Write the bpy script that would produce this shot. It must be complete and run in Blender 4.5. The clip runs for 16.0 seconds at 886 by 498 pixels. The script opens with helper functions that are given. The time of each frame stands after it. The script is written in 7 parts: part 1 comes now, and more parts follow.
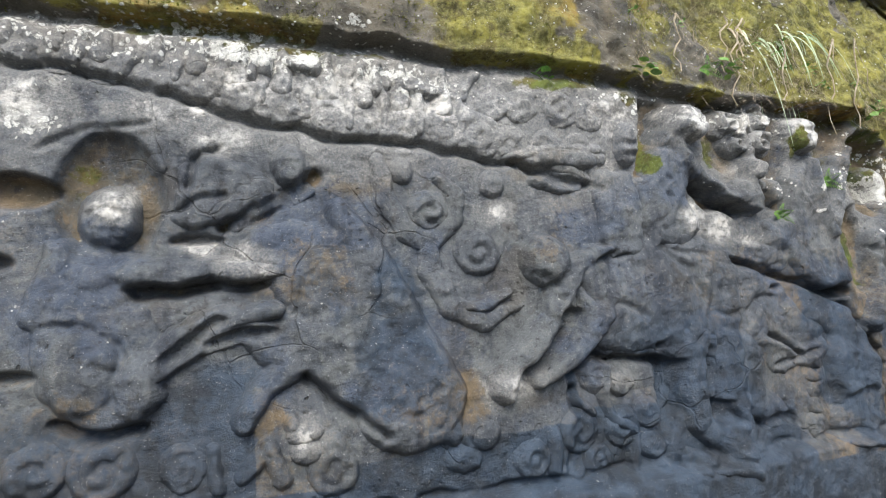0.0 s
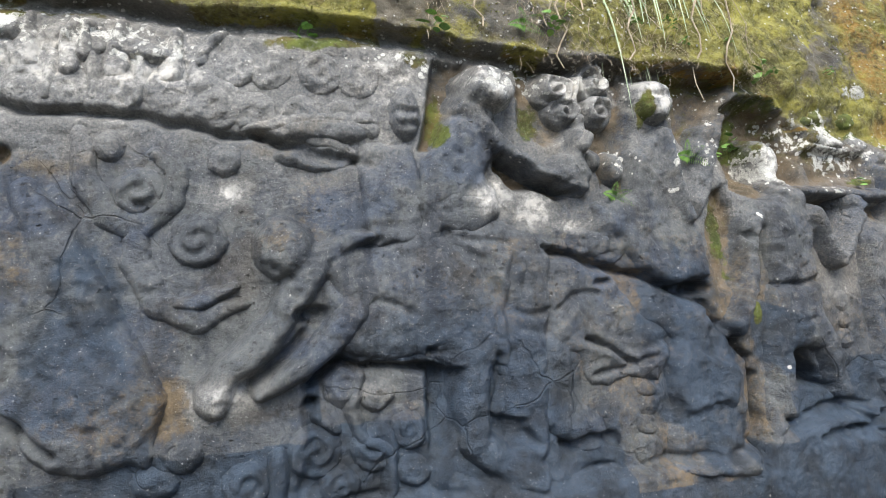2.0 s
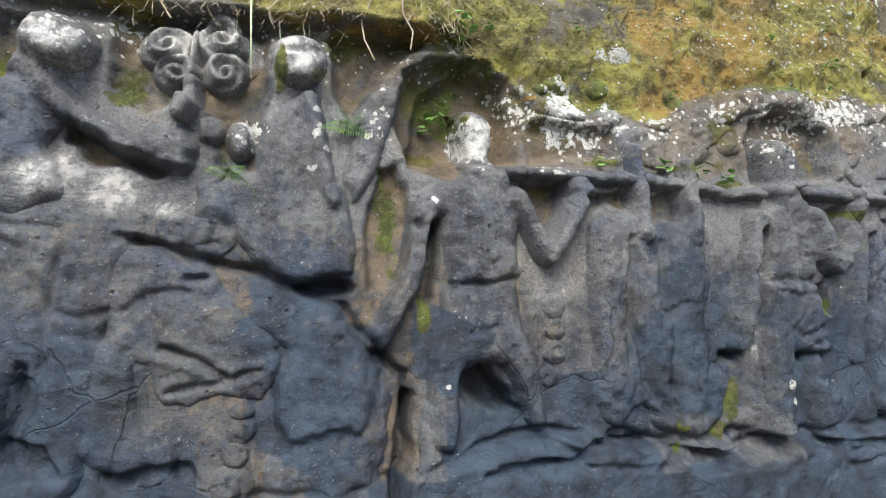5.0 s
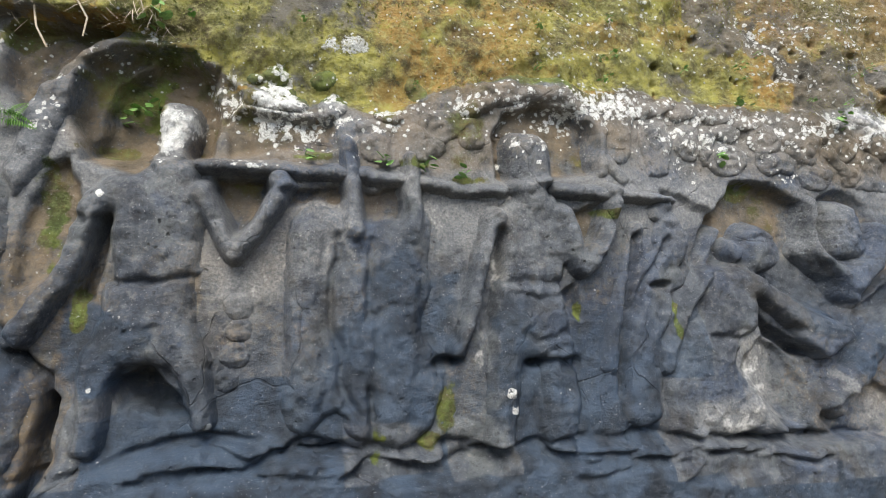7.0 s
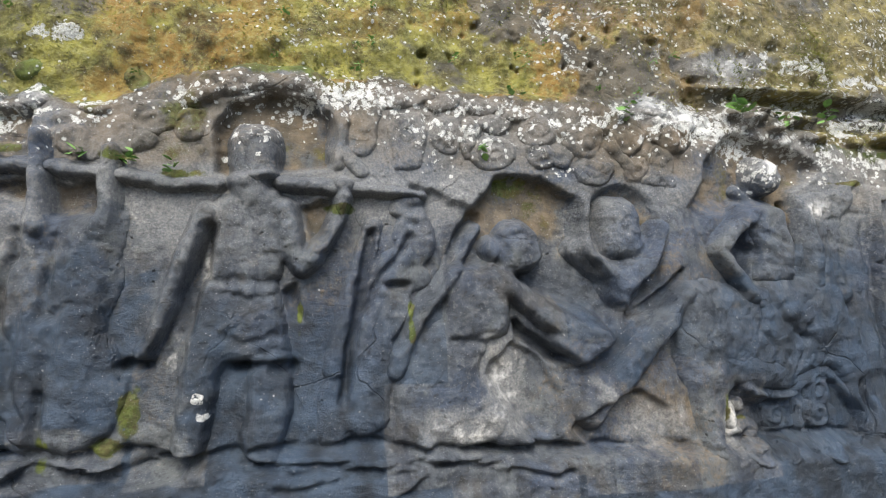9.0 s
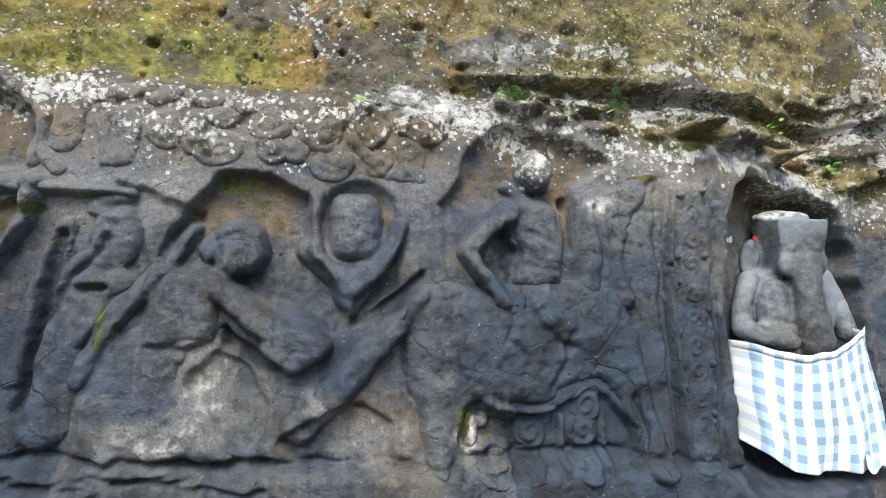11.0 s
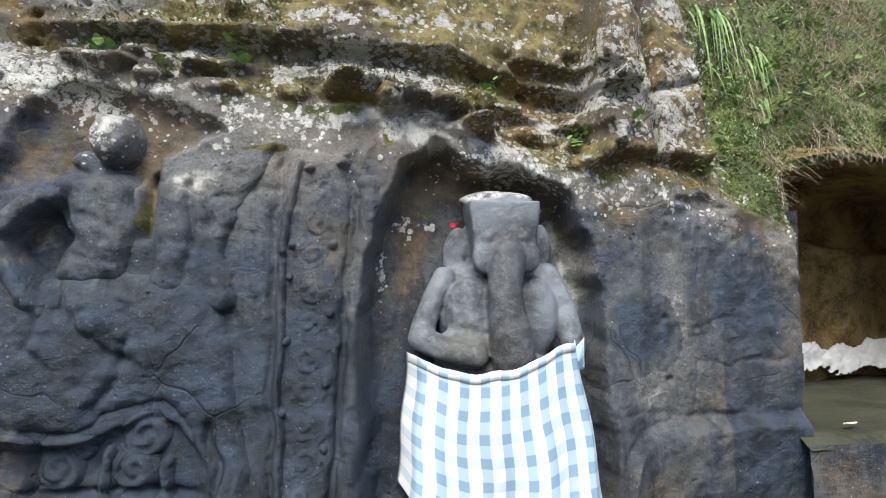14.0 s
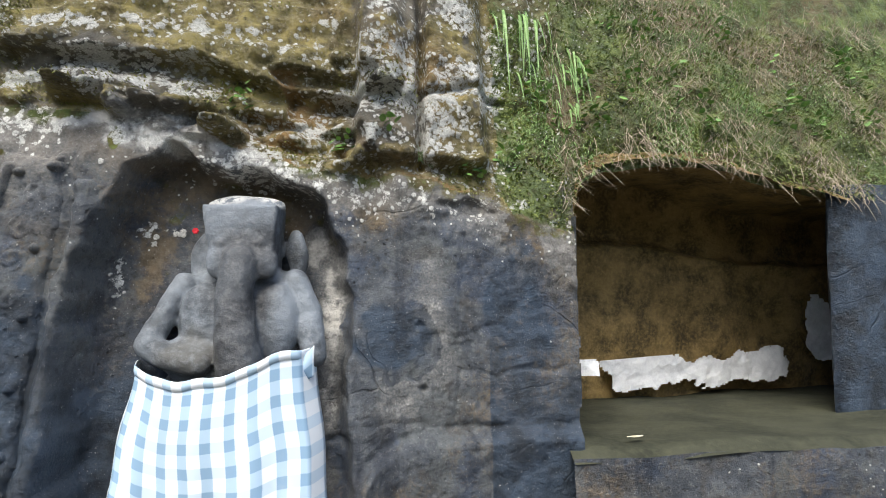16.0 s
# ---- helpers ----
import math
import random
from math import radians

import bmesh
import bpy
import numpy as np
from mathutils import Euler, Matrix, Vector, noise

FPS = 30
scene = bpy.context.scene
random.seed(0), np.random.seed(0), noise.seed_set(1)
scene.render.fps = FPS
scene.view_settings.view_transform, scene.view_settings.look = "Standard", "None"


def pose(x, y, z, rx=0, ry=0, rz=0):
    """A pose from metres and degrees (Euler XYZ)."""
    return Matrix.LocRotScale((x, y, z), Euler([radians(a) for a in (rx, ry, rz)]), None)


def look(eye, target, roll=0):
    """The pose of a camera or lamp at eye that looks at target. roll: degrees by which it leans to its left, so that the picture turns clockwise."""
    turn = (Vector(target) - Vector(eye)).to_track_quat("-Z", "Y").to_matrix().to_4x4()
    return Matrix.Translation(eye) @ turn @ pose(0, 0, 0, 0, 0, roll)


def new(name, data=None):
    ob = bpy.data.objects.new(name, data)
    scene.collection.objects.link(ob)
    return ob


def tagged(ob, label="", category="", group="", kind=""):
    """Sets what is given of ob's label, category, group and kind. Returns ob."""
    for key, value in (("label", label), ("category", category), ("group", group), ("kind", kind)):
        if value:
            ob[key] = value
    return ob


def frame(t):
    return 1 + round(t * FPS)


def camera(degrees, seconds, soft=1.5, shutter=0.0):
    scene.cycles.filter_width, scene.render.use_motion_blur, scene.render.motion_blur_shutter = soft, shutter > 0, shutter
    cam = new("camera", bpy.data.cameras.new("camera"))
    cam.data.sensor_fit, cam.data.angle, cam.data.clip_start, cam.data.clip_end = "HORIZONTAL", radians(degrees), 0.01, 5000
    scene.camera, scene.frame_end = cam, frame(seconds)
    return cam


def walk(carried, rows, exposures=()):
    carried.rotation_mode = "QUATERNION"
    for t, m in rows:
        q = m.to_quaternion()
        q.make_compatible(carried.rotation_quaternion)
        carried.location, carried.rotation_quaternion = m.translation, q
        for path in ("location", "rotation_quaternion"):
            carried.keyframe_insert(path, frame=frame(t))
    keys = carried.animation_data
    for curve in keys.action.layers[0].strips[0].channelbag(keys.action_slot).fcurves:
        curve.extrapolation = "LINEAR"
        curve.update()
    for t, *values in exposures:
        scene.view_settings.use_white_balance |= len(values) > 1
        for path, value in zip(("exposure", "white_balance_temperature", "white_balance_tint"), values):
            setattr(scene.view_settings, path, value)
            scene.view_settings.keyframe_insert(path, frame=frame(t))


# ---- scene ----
cam = camera(76.0, 16.0, soft=1.0)
PATH = [
    (0, (-0.033, 0.128, 1.617), (0.741, 1.971, 1.635), -1.3),
    (0.5, (0.317, 0.135, 1.601), (1.075, 1.985, 1.613), -1.3),
    (1, (0.684, 0.068, 1.59), (1.412, 1.931, 1.599), -1.3),
    (1.5, (1.028, 0.016, 1.573), (1.695, 1.901, 1.594), -1.5),
    (2, (1.402, 0.059, 1.542), (2.039, 1.955, 1.556), -1.5),
    (2.5, (1.737, 0.053, 1.532), (2.338, 1.961, 1.549), -1.4),
    (3, (2.089, 0.004, 1.543), (2.641, 1.926, 1.569), -1.7),
    (3.5, (2.459, 0.003, 1.483), (2.978, 1.935, 1.517), -1.6),
    (3.7, (2.6, 0.024, 1.474), (3.121, 1.954, 1.503), -1.7),
    (5.8, (3.844, -0.068, 1.469), (4.392, 1.855, 1.48), -0.4),
    (6, (4.004, -0.099, 1.466), (4.541, 1.828, 1.479), -0.4),
    (6.5, (4.376, -0.198, 1.458), (4.885, 1.736, 1.487), -0.5),
    (7, (4.768, -0.231, 1.416), (5.257, 1.708, 1.449), -0.5),
    (7.5, (5.124, -0.286, 1.421), (5.592, 1.658, 1.451), -0.4),
    (8, (5.527, -0.391, 1.433), (5.974, 1.558, 1.472), -0.5),
    (8.5, (5.877, -0.421, 1.368), (6.313, 1.53, 1.413), -0.4),
    (9, (6.204, -0.397, 1.388), (6.633, 1.556, 1.427), -0.3),
    (9.2, (6.357, -0.417, 1.383), (6.774, 1.538, 1.423), -0.3),
    (11.3, (7.95, -0.475, 1.388), (8.266, 1.5, 1.431), -0.2),
    (11.5, (8.094, -0.454, 1.326), (8.394, 1.522, 1.392), -0.2),
    (12, (8.472, -0.33, 1.331), (8.75, 1.65, 1.381), -0.1),
    (12.5, (8.822, -0.272, 1.319), (9.084, 1.71, 1.368), -0.0),
    (13, (9.22, -0.255, 1.32), (9.458, 1.73, 1.379), -0.2),
    (13.5, (9.59, -0.172, 1.274), (9.811, 1.814, 1.35), -0.3),
    (14, (9.877, -0.11, 1.292), (10.086, 1.878, 1.371), -0.2),
    (14.5, (10.217, -0.127, 1.31), (10.398, 1.863, 1.394), -0.2),
    (15, (10.505, -0.145, 1.292), (10.668, 1.846, 1.384), -0.1),
    (15.5, (10.859, -0.132, 1.276), (11.014, 1.859, 1.378), -0.3),
    (16, (11.175, -0.169, 1.238), (11.343, 1.819, 1.374), -0.2),
]
walk(cam, [(t, look(eye, target, roll)) for t, eye, target, roll in PATH], [(0, 0.98), (9.2, 0.98), (12, 0.84), (16, 0.80)])

# ---- sky and light ----
world = bpy.data.worlds.new("sky")
world.use_nodes = True
scene.world = world
wn = world.node_tree.nodes
sky = wn.new("ShaderNodeTexSky")
sky.sky_type, sky.sun_disc = "NISHITA", False
sky.sun_elevation, sky.sun_rotation = radians(54), radians(198)
world.node_tree.links.new(sky.outputs[0], wn["Background"].inputs[0])
wn["Background"].inputs[1].default_value = 0.15
sky.dust_density, sky.ozone_density = 2.2, 1.0
sun_data = bpy.data.lights.new("sun", "SUN")
sun_data.energy, sun_data.angle, sun_data.color = 2.4, radians(36), (1.0, 0.975, 0.90)
sun = new("sun", sun_data)
sun.matrix_world = look((0, 0, 10), (2.2, 6.9, 0.0))

# ---- noise on grids ----


def value_noise(x, y, seed):
    table = np.random.default_rng(seed).random((64, 64))
    xi, yi = np.floor(x).astype(int), np.floor(y).astype(int)
    fx, fy = x - xi, y - yi
    fx, fy = fx * fx * (3 - 2 * fx), fy * fy * (3 - 2 * fy)
    a, b = table[xi % 64, yi % 64], table[(xi + 1) % 64, yi % 64]
    c, d = table[xi % 64, (yi + 1) % 64], table[(xi + 1) % 64, (yi + 1) % 64]
    return (a + (b - a) * fx) * (1 - fy) + (c + (d - c) * fx) * fy


def fbm(x, y, size, octaves=4, seed=1, fall=0.5):
    """Noise about 0, within about 1, whose largest lumps are size metres across."""
    total, gain, full = 0, 1.0, 0
    for k in range(octaves):
        total = total + gain * (2 * value_noise(x / size * 2 ** k + 7.3 * k, y / size * 2 ** k + 3.1 * k, seed + k) - 1)
        full, gain = full + gain, gain * fall
    return total / full * 1.6


def ease(a, b, v):
    s = np.clip((v - a) / (b - a), 0, 1)
    return s * s * (3 - 2 * s)


# ---- the rock face: a sheet over length x and height z, pushed out of the cliff ----
STEP = 0.01
LEFT, RIGHT, FOOT, CREST = -2.4, 12.16, -0.45, 3.6
GX, GZ = np.meshgrid(np.arange(LEFT, RIGHT + STEP / 2, STEP), np.arange(FOOT, CREST + STEP / 2, STEP), indexing="ij")
PLAN_X = (-3, 0, 1.1, 2.2, 3, 4, 5, 6, 7, 8, 9, 9.8, 10.5, 11.3, 12.2, 17)
PLAN_Y = (3.15, 2.77, 2.6, 2.46, 2.43, 2.40, 2.40, 2.41, 2.39, 2.32, 2.36, 2.42, 2.58, 2.73, 2.9, 4.2)


def face_y(x, z):
    """The plain face: it leans back a little, and bends along its length."""
    return np.interp(x, PLAN_X, PLAN_Y) + 0.17 * (z - 1.5)


OUT = np.zeros_like(GX)
# stains: moss, lichen, rust, pale lime (pale also carries painted light and shade)
STAIN = {"moss": np.zeros_like(GX), "lichen": np.zeros_like(GX), "rust": np.zeros_like(GX), "pale": np.zeros_like(GX)}


def window(x0, x1, z0, z1):
    i0, i1 = max(int((x0 - LEFT) / STEP) - 2, 0), min(int((x1 - LEFT) / STEP) + 3, GX.shape[0])
    j0, j1 = max(int((z0 - FOOT) / STEP) - 2, 0), min(int((z1 - FOOT) / STEP) + 3, GX.shape[1])
    return np.s_[i0:i1, j0:j1]


WOBBLE = fbm(GX, GZ, 0.16, 3, 11)
WOBBLE_B = fbm(GX, GZ, 0.13, 3, 12)
WOBBLE_C = fbm(GX, GZ, 0.06, 4, 13, 0.7)


HOLLOW = np.zeros_like(GX)
GAIN = {"moss": 1.2, "lichen": 1.35, "rust": 1.35, "pale": 1.35}


def blotch(kind, amount, x, z, rx, rz):
    w = window(x - 1.9 * rx, x + 1.9 * rx, z - 1.9 * rz, z + 1.9 * rz)
    q = np.hypot((GX[w] - x) / rx, (GZ[w] - z) / rz) + 0.35 * WOBBLE[w] + 0.2 * WOBBLE_B[w]
    broken = 0.75 + 0.45 * WOBBLE_C[w]
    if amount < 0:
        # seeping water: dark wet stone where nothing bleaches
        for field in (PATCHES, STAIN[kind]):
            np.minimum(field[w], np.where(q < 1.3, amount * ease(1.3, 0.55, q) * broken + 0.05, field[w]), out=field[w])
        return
    if kind == "pale":
        np.maximum(PATCHES[w], GAIN[kind] * amount * ease(1.35, 0.1, q) * broken, out=PATCHES[w])
    np.maximum(STAIN[kind][w], GAIN[kind] * amount * ease(1.35, 0.1, q) * broken, out=STAIN[kind][w])


class Carving:
    """Rounded and flat forms raised from the face, or cut into it."""

    def put(self, w, p, h):
        OUT[w] += 0.85 * h * p
        if h < -0.05:
            # sheltered hollows near the bank hold brown algae and moss
            damp = p * ease(1.15, 1.75, GZ[w] + 0.15 * WOBBLE[w])
            np.maximum(HOLLOW[w], damp, out=HOLLOW[w])

    def limb(self, h, *points):
        if len(points) == 1:
            points = points * 2
        big = max(p[2] for p in points)
        w = window(min(p[0] for p in points) - big, max(p[0] for p in points) + big, min(p[1] for p in points) - big, max(p[1] for p in points) + big)
        x, z = GX[w] + 0.012 * WOBBLE[w], GZ[w] + 0.012 * WOBBLE_B[w]
        q = np.full(x.shape, 9.0)
        for (xa, za, ra), (xb, zb, rb) in zip(points, points[1:]):
            dx, dz = xb - xa, zb - za
            s = np.clip(((x - xa) * dx + (z - za) * dz) / max(dx * dx + dz * dz, 1e-9), 0, 1)
            q = np.minimum(q, np.hypot(x - xa - s * dx, z - za - s * dz) / (ra + s * (rb - ra)))
        self.put(w, np.clip(1 - q ** 3.2, 0, 1) ** 0.6, h)

    def boss(self, h, x, z, rx, rz, square=2.0):
        w = window(x - 1.1 * rx, x + 1.1 * rx, z - 1.1 * rz, z + 1.1 * rz)
        u, v = np.abs(GX[w] + 0.01 * WOBBLE[w] - x) / rx, np.abs(GZ[w] + 0.01 * WOBBLE_B[w] - z) / rz
        q = (u ** square + v ** square) ** (1 / square)
        self.put(w, np.clip(1 - q ** 4.0, 0, 1) ** 0.6, h)

    def slab(self, h, edge, *points):
        px, pz = np.array(points).T
        w = window(px.min(), px.max(), pz.min(), pz.max())
        x, z = GX[w] + 0.024 * WOBBLE[w], GZ[w] + 0.024 * WOBBLE_B[w]
        far, inside = np.full(x.shape, 9.0), np.zeros(x.shape, bool)
        for k in range(len(points)):
            xa, za, xb, zb = px[k - 1], pz[k - 1], px[k], pz[k]
            dx, dz = xb - xa, zb - za
            s = np.clip(((x - xa) * dx + (z - za) * dz) / max(dx * dx + dz * dz, 1e-9), 0, 1)
            far = np.minimum(far, np.hypot(x - xa - s * dx, z - za - s * dz))
            if dz:
                inside ^= ((za > z) != (zb > z)) & (x < xa + (z - za) * dx / dz)
        s = np.clip(np.where(inside, far, 0) / edge, 0, 1)
        self.put(w, np.sqrt(np.clip(1 - (1 - s) ** 2, 0, 1)), h)

    def curl(self, h, x, z, r, thick, start, turns):
        """A scroll of so many turns (minus: the other way) that begins at that angle, in degrees."""
        n = int(abs(turns) * 14) + 2
        w = window(x - 1.05 * r, x + 1.05 * r, z - 1.05 * r, z + 1.05 * r)
        gx, gz = GX[w] + 0.008 * WOBBLE[w] - x, GZ[w] + 0.008 * WOBBLE_B[w] - z
        d = np.full(gx.shape, 9.0)
        for k in range(n * 2):
            s = k / (n * 2 - 1)
            a = radians(start) + s * turns * 2 * math.pi
            rr = r * (0.86 - 0.78 * s)
            d = np.minimum(d, np.hypot(gx - rr * math.cos(a), gz - rr * math.sin(a)))
        p = np.clip(1 - (np.hypot(gx, gz) / r) ** 3.5, 0, 1) ** 0.6
        self.put(w, p * (1 - 0.62 * np.exp(-(d / max(0.55 * thick, 0.009)) ** 2)), h)

    def groove(self, h, wide, *points):
        w = window(min(p[0] for p in points) - 3 * wide, max(p[0] for p in points) + 3 * wide, min(p[1] for p in points) - 3 * wide, max(p[1] for p in points) + 3 * wide)
        x, z = GX[w] + 0.02 * WOBBLE[w], GZ[w] + 0.02 * WOBBLE_B[w]
        d = np.full(x.shape, 9.0)
        for (xa, za), (xb, zb) in zip(points, points[1:]):
            dx, dz = xb - xa, zb - za
            s = np.clip(((x - xa) * dx + (z - za) * dz) / max(dx * dx + dz * dz, 1e-9), 0, 1)
            d = np.minimum(d, np.hypot(x - xa - s * dx, z - za - s * dz))
        self.cut(w, -abs(h) * np.exp(-(d / wide) ** 2))

    def cut(self, w, change):
        OUT[w] += change


def stained(me, w, verts):
    """Hands the stains of a stretch of the face to a mesh."""
    colours = np.stack([STAIN[k][w].ravel()[verts] for k in ("moss", "lichen", "rust", "pale")], axis=1).astype(np.float32)
    layer = me.attributes.new("stain", "FLOAT_COLOR", "POINT")
    layer.data.foreach_set("color", colours.ravel())


def sheet(name, w, out, keep, material):
    """A mesh of the kept cells of a stretch of the grid, pushed out from the plain face."""
    nx, nz = out.shape
    y = face_y(GX[w], GZ[w]) - out
    co = np.stack([GX[w], y, GZ[w]], axis=-1).reshape(-1, 3)
    idx = np.arange(nx * nz).reshape(nx, nz)
    quads = np.stack([idx[:-1, :-1], idx[1:, :-1], idx[1:, 1:], idx[:-1, 1:]], axis=-1)[keep]
    used = np.unique(quads)
    back = np.zeros(nx * nz, int)
    back[used] = np.arange(len(used))
    me = bpy.data.meshes.new(name)
    me.vertices.add(len(used))
    me.vertices.foreach_set("co", co[used].astype(np.float32).ravel())
    me.loops.add(quads.size)
    me.loops.foreach_set("vertex_index", back[quads].astype(np.int32).ravel())
    me.polygons.add(len(quads))
    me.polygons.foreach_set("loop_start", np.arange(0, quads.size, 4, dtype=np.int32))
    me.update(calc_edges=True)
    me.polygons.foreach_set("use_smooth", np.ones(len(quads), bool))
    stained(me, w, used)
    me.materials.append(material)
    return new(name, me)


def softened(a):
    """Takes the sharp stair-steps out of steep edges."""
    for axis in (0, 1):
        a = 0.5 * a + 0.25 * (np.roll(a, 1, axis) + np.roll(a, -1, axis))
    return a


class Relief(Carving):
    """One carved figure: a mesh of its own that stands out of the face. With pieces, each form is a part."""

    def __init__(self, name, category, label, pieces="", low=1.0):
        self.name, self.category, self.label, self.pieces, self.low = name, category, label, pieces, low
        self.h = np.zeros_like(GX)
        self.box = [10 ** 6, 0, 10 ** 6, 0]
        self.base = tagged(new(name), label, category) if pieces else None

    def put(self, w, p, h):
        if self.pieces:
            self.h[:], self.box = 0, [10 ** 6, 0, 10 ** 6, 0]
        if self.pieces == "carved_block":
            a = len(self.base.children) * 2.4
            p = 0.75 * p * (0.8 + 0.4 * (GX[w] - GX[w].mean()) / max(np.ptp(GX[w]), 0.01) * math.cos(a) + 0.5 * (GZ[w] - GZ[w].mean()) / max(np.ptp(GZ[w]), 0.01) * math.sin(a))
        np.maximum(self.h[w], 0.78 * self.low * h * p, out=self.h[w])
        b = self.box
        self.box = [min(b[0], w[0].start), max(b[1], w[0].stop), min(b[2], w[1].start), max(b[3], w[1].stop)]
        if self.pieces:
            self.mesh(self.pieces).parent = self.base

    def slab(self, h, edge, *points):
        super().slab(0.74 * h, edge, *points)

    def boss(self, h, x, z, rx, rz, square=2.0):
        if self.pieces != "carved_block":
            return super().boss(h, x, z, rx, rz, square)
        # a leaf-like boss with a cut ring and a hollow eye
        w = window(x - 1.1 * rx, x + 1.1 * rx, z - 1.1 * rz, z + 1.1 * rz)
        u, v = (GX[w] + 0.02 * WOBBLE[w] - x) / rx, (GZ[w] + 0.02 * WOBBLE_B[w] - z) / rz
        q = np.hypot(u, v)
        ring = np.hypot(u - 0.12 * math.cos(9 * x), v - 0.12 * math.sin(7 * z + 5 * x))
        p = np.clip(1 - q ** 3.5, 0, 1) ** 0.6 * (1 - 0.55 * np.exp(-((ring - 0.56) / 0.13) ** 2) - 0.35 * np.exp(-(ring / 0.16) ** 2))
        self.put(w, p, h)

    def cut(self, w, change):
        self.h[w] = np.where(self.h[w] > 0.004, np.maximum(self.h[w] + change, 0.004), 0)

    def mesh(self, name):
        b = self.box
        w = np.s_[b[0]:b[1], b[2]:b[3]]
        h = np.minimum(softened(self.h[w]), self.h[w] + 0.02)
        on = h > 0.003
        keep = on[:-1, :-1] | on[1:, :-1] | on[1:, 1:] | on[:-1, 1:]
        out = np.where(on, OUT[w] + h * (1 + 0.05 * GRAIN[w] - 0.06 * CHIPS[w]) + 0.004 * PITS[w], OUT[w] - 0.012)
        # dressed stone holds less crust than the rough ground round it
        kept = STAIN["pale"], STAIN["rust"]
        if not self.pieces:
            # the share of pale kept also paints brighter light on the upper figures
            STAIN["pale"], STAIN["rust"] = np.where(PATCHES < -0.05, PATCHES, np.maximum(PATCHES, 0.62 * kept[0])), 0.6 * kept[1]
        ob = sheet(name, w, out, keep, STONE)
        STAIN["pale"], STAIN["rust"] = kept
        return ob

    def build(self):
        return self.base or tagged(self.mesh(self.name), self.label, self.category)


GRAIN = fbm(GX, GZ, 0.22, 4, 21)
PITS = fbm(GX, GZ, 0.05, 3, 31)

# ---- materials ----


class Nodes:
    """Small helper to write node materials in few lines."""

    def __init__(self, name):
        self.mat = bpy.data.materials.new(name)
        self.mat.use_nodes = True
        self.tree = self.mat.node_tree
        self.bsdf = self.tree.nodes["Principled BSDF"]
        self.at = self.tree.nodes.new("ShaderNodeNewGeometry").outputs["Position"]

    def set(self, socket, value):
        if isinstance(value, bpy.types.NodeSocket):
            self.tree.links.new(value, socket)
        else:
            socket.default_value = value

    def noise(self, scale, detail=4.0, rough=0.55, at=None, stretch=None):
        n = self.tree.nodes.new("ShaderNodeTexNoise")
        at = at or self.at
        if stretch:
            m = self.tree.nodes.new("ShaderNodeMapping")
            self.set(m.inputs["Vector"], at)
            m.inputs["Scale"].default_value = stretch
            at = m.outputs[0]
        self.set(n.inputs["Vector"], at)
        n.inputs["Scale"].default_value, n.inputs["Detail"].default_value, n.inputs["Roughness"].default_value = scale, detail, rough
        return n.outputs["Fac"]

    def warped(self, scale, amount):
        """Places pushed about by noise, to break up round shapes."""
        n = self.tree.nodes.new("ShaderNodeTexNoise")
        self.set(n.inputs["Vector"], self.at)
        n.inputs["Scale"].default_value, n.inputs["Detail"].default_value = scale, 3.0
        v = self.tree.nodes.new("ShaderNodeVectorMath")
        v.operation = "MULTIPLY_ADD"
        self.set(v.inputs[0], n.outputs["Color"])
        v.inputs[1].default_value = (amount, amount, amount)
        self.set(v.inputs[2], self.at)
        return v.outputs[0]

    def spots(self, scale, jitter=1.0, at=None):
        n = self.tree.nodes.new("ShaderNodeTexVoronoi")
        self.set(n.inputs["Vector"], at or self.at)
        n.inputs["Scale"].default_value, n.inputs["Randomness"].default_value = scale, jitter
        return n.outputs["Distance"], n.outputs["Color"]

    def math(self, op, a, b=0.0, clamp=False):
        n = self.tree.nodes.new("ShaderNodeMath")
        n.operation, n.use_clamp = op, clamp
        self.set(n.inputs[0], a), self.set(n.inputs[1], b)
        return n.outputs[0]

    def span(self, v, a, b, to0=0.0, to1=1.0):
        n = self.tree.nodes.new("ShaderNodeMapRange")
        n.interpolation_type = "SMOOTHSTEP"
        for k, x in enumerate((v, a, b, to0, to1)):
            self.set(n.inputs[k], x)
        return n.outputs[0]

    def mix(self, f, a, b, kind="MIX"):
        n = self.tree.nodes.new("ShaderNodeMix")
        n.data_type, n.blend_type = "RGBA", kind
        for k, x in ((0, f), (6, a), (7, b)):
            self.set(n.inputs[k], (*x, 1) if isinstance(x, tuple) and len(x) == 3 else x)
        return n.outputs[2]

    def bump(self, height, distance, strength=1.0, below=None):
        n = self.tree.nodes.new("ShaderNodeBump")
        n.inputs["Strength"].default_value, n.inputs["Distance"].default_value = strength, distance
        self.set(n.inputs["Height"], height)
        if below:
            self.set(n.inputs["Normal"], below)
        return n.outputs[0]

    def done(self, colour, rough=0.8, normal=None, **more):
        self.set(self.bsdf.inputs["Base Color"], (*colour, 1) if isinstance(colour, tuple) else colour)
        self.set(self.bsdf.inputs["Roughness"], rough)
        if normal:
            self.set(self.bsdf.inputs["Normal"], normal)
        for k, v in more.items():
            self.set(self.bsdf.inputs[k], v)
        return self.mat


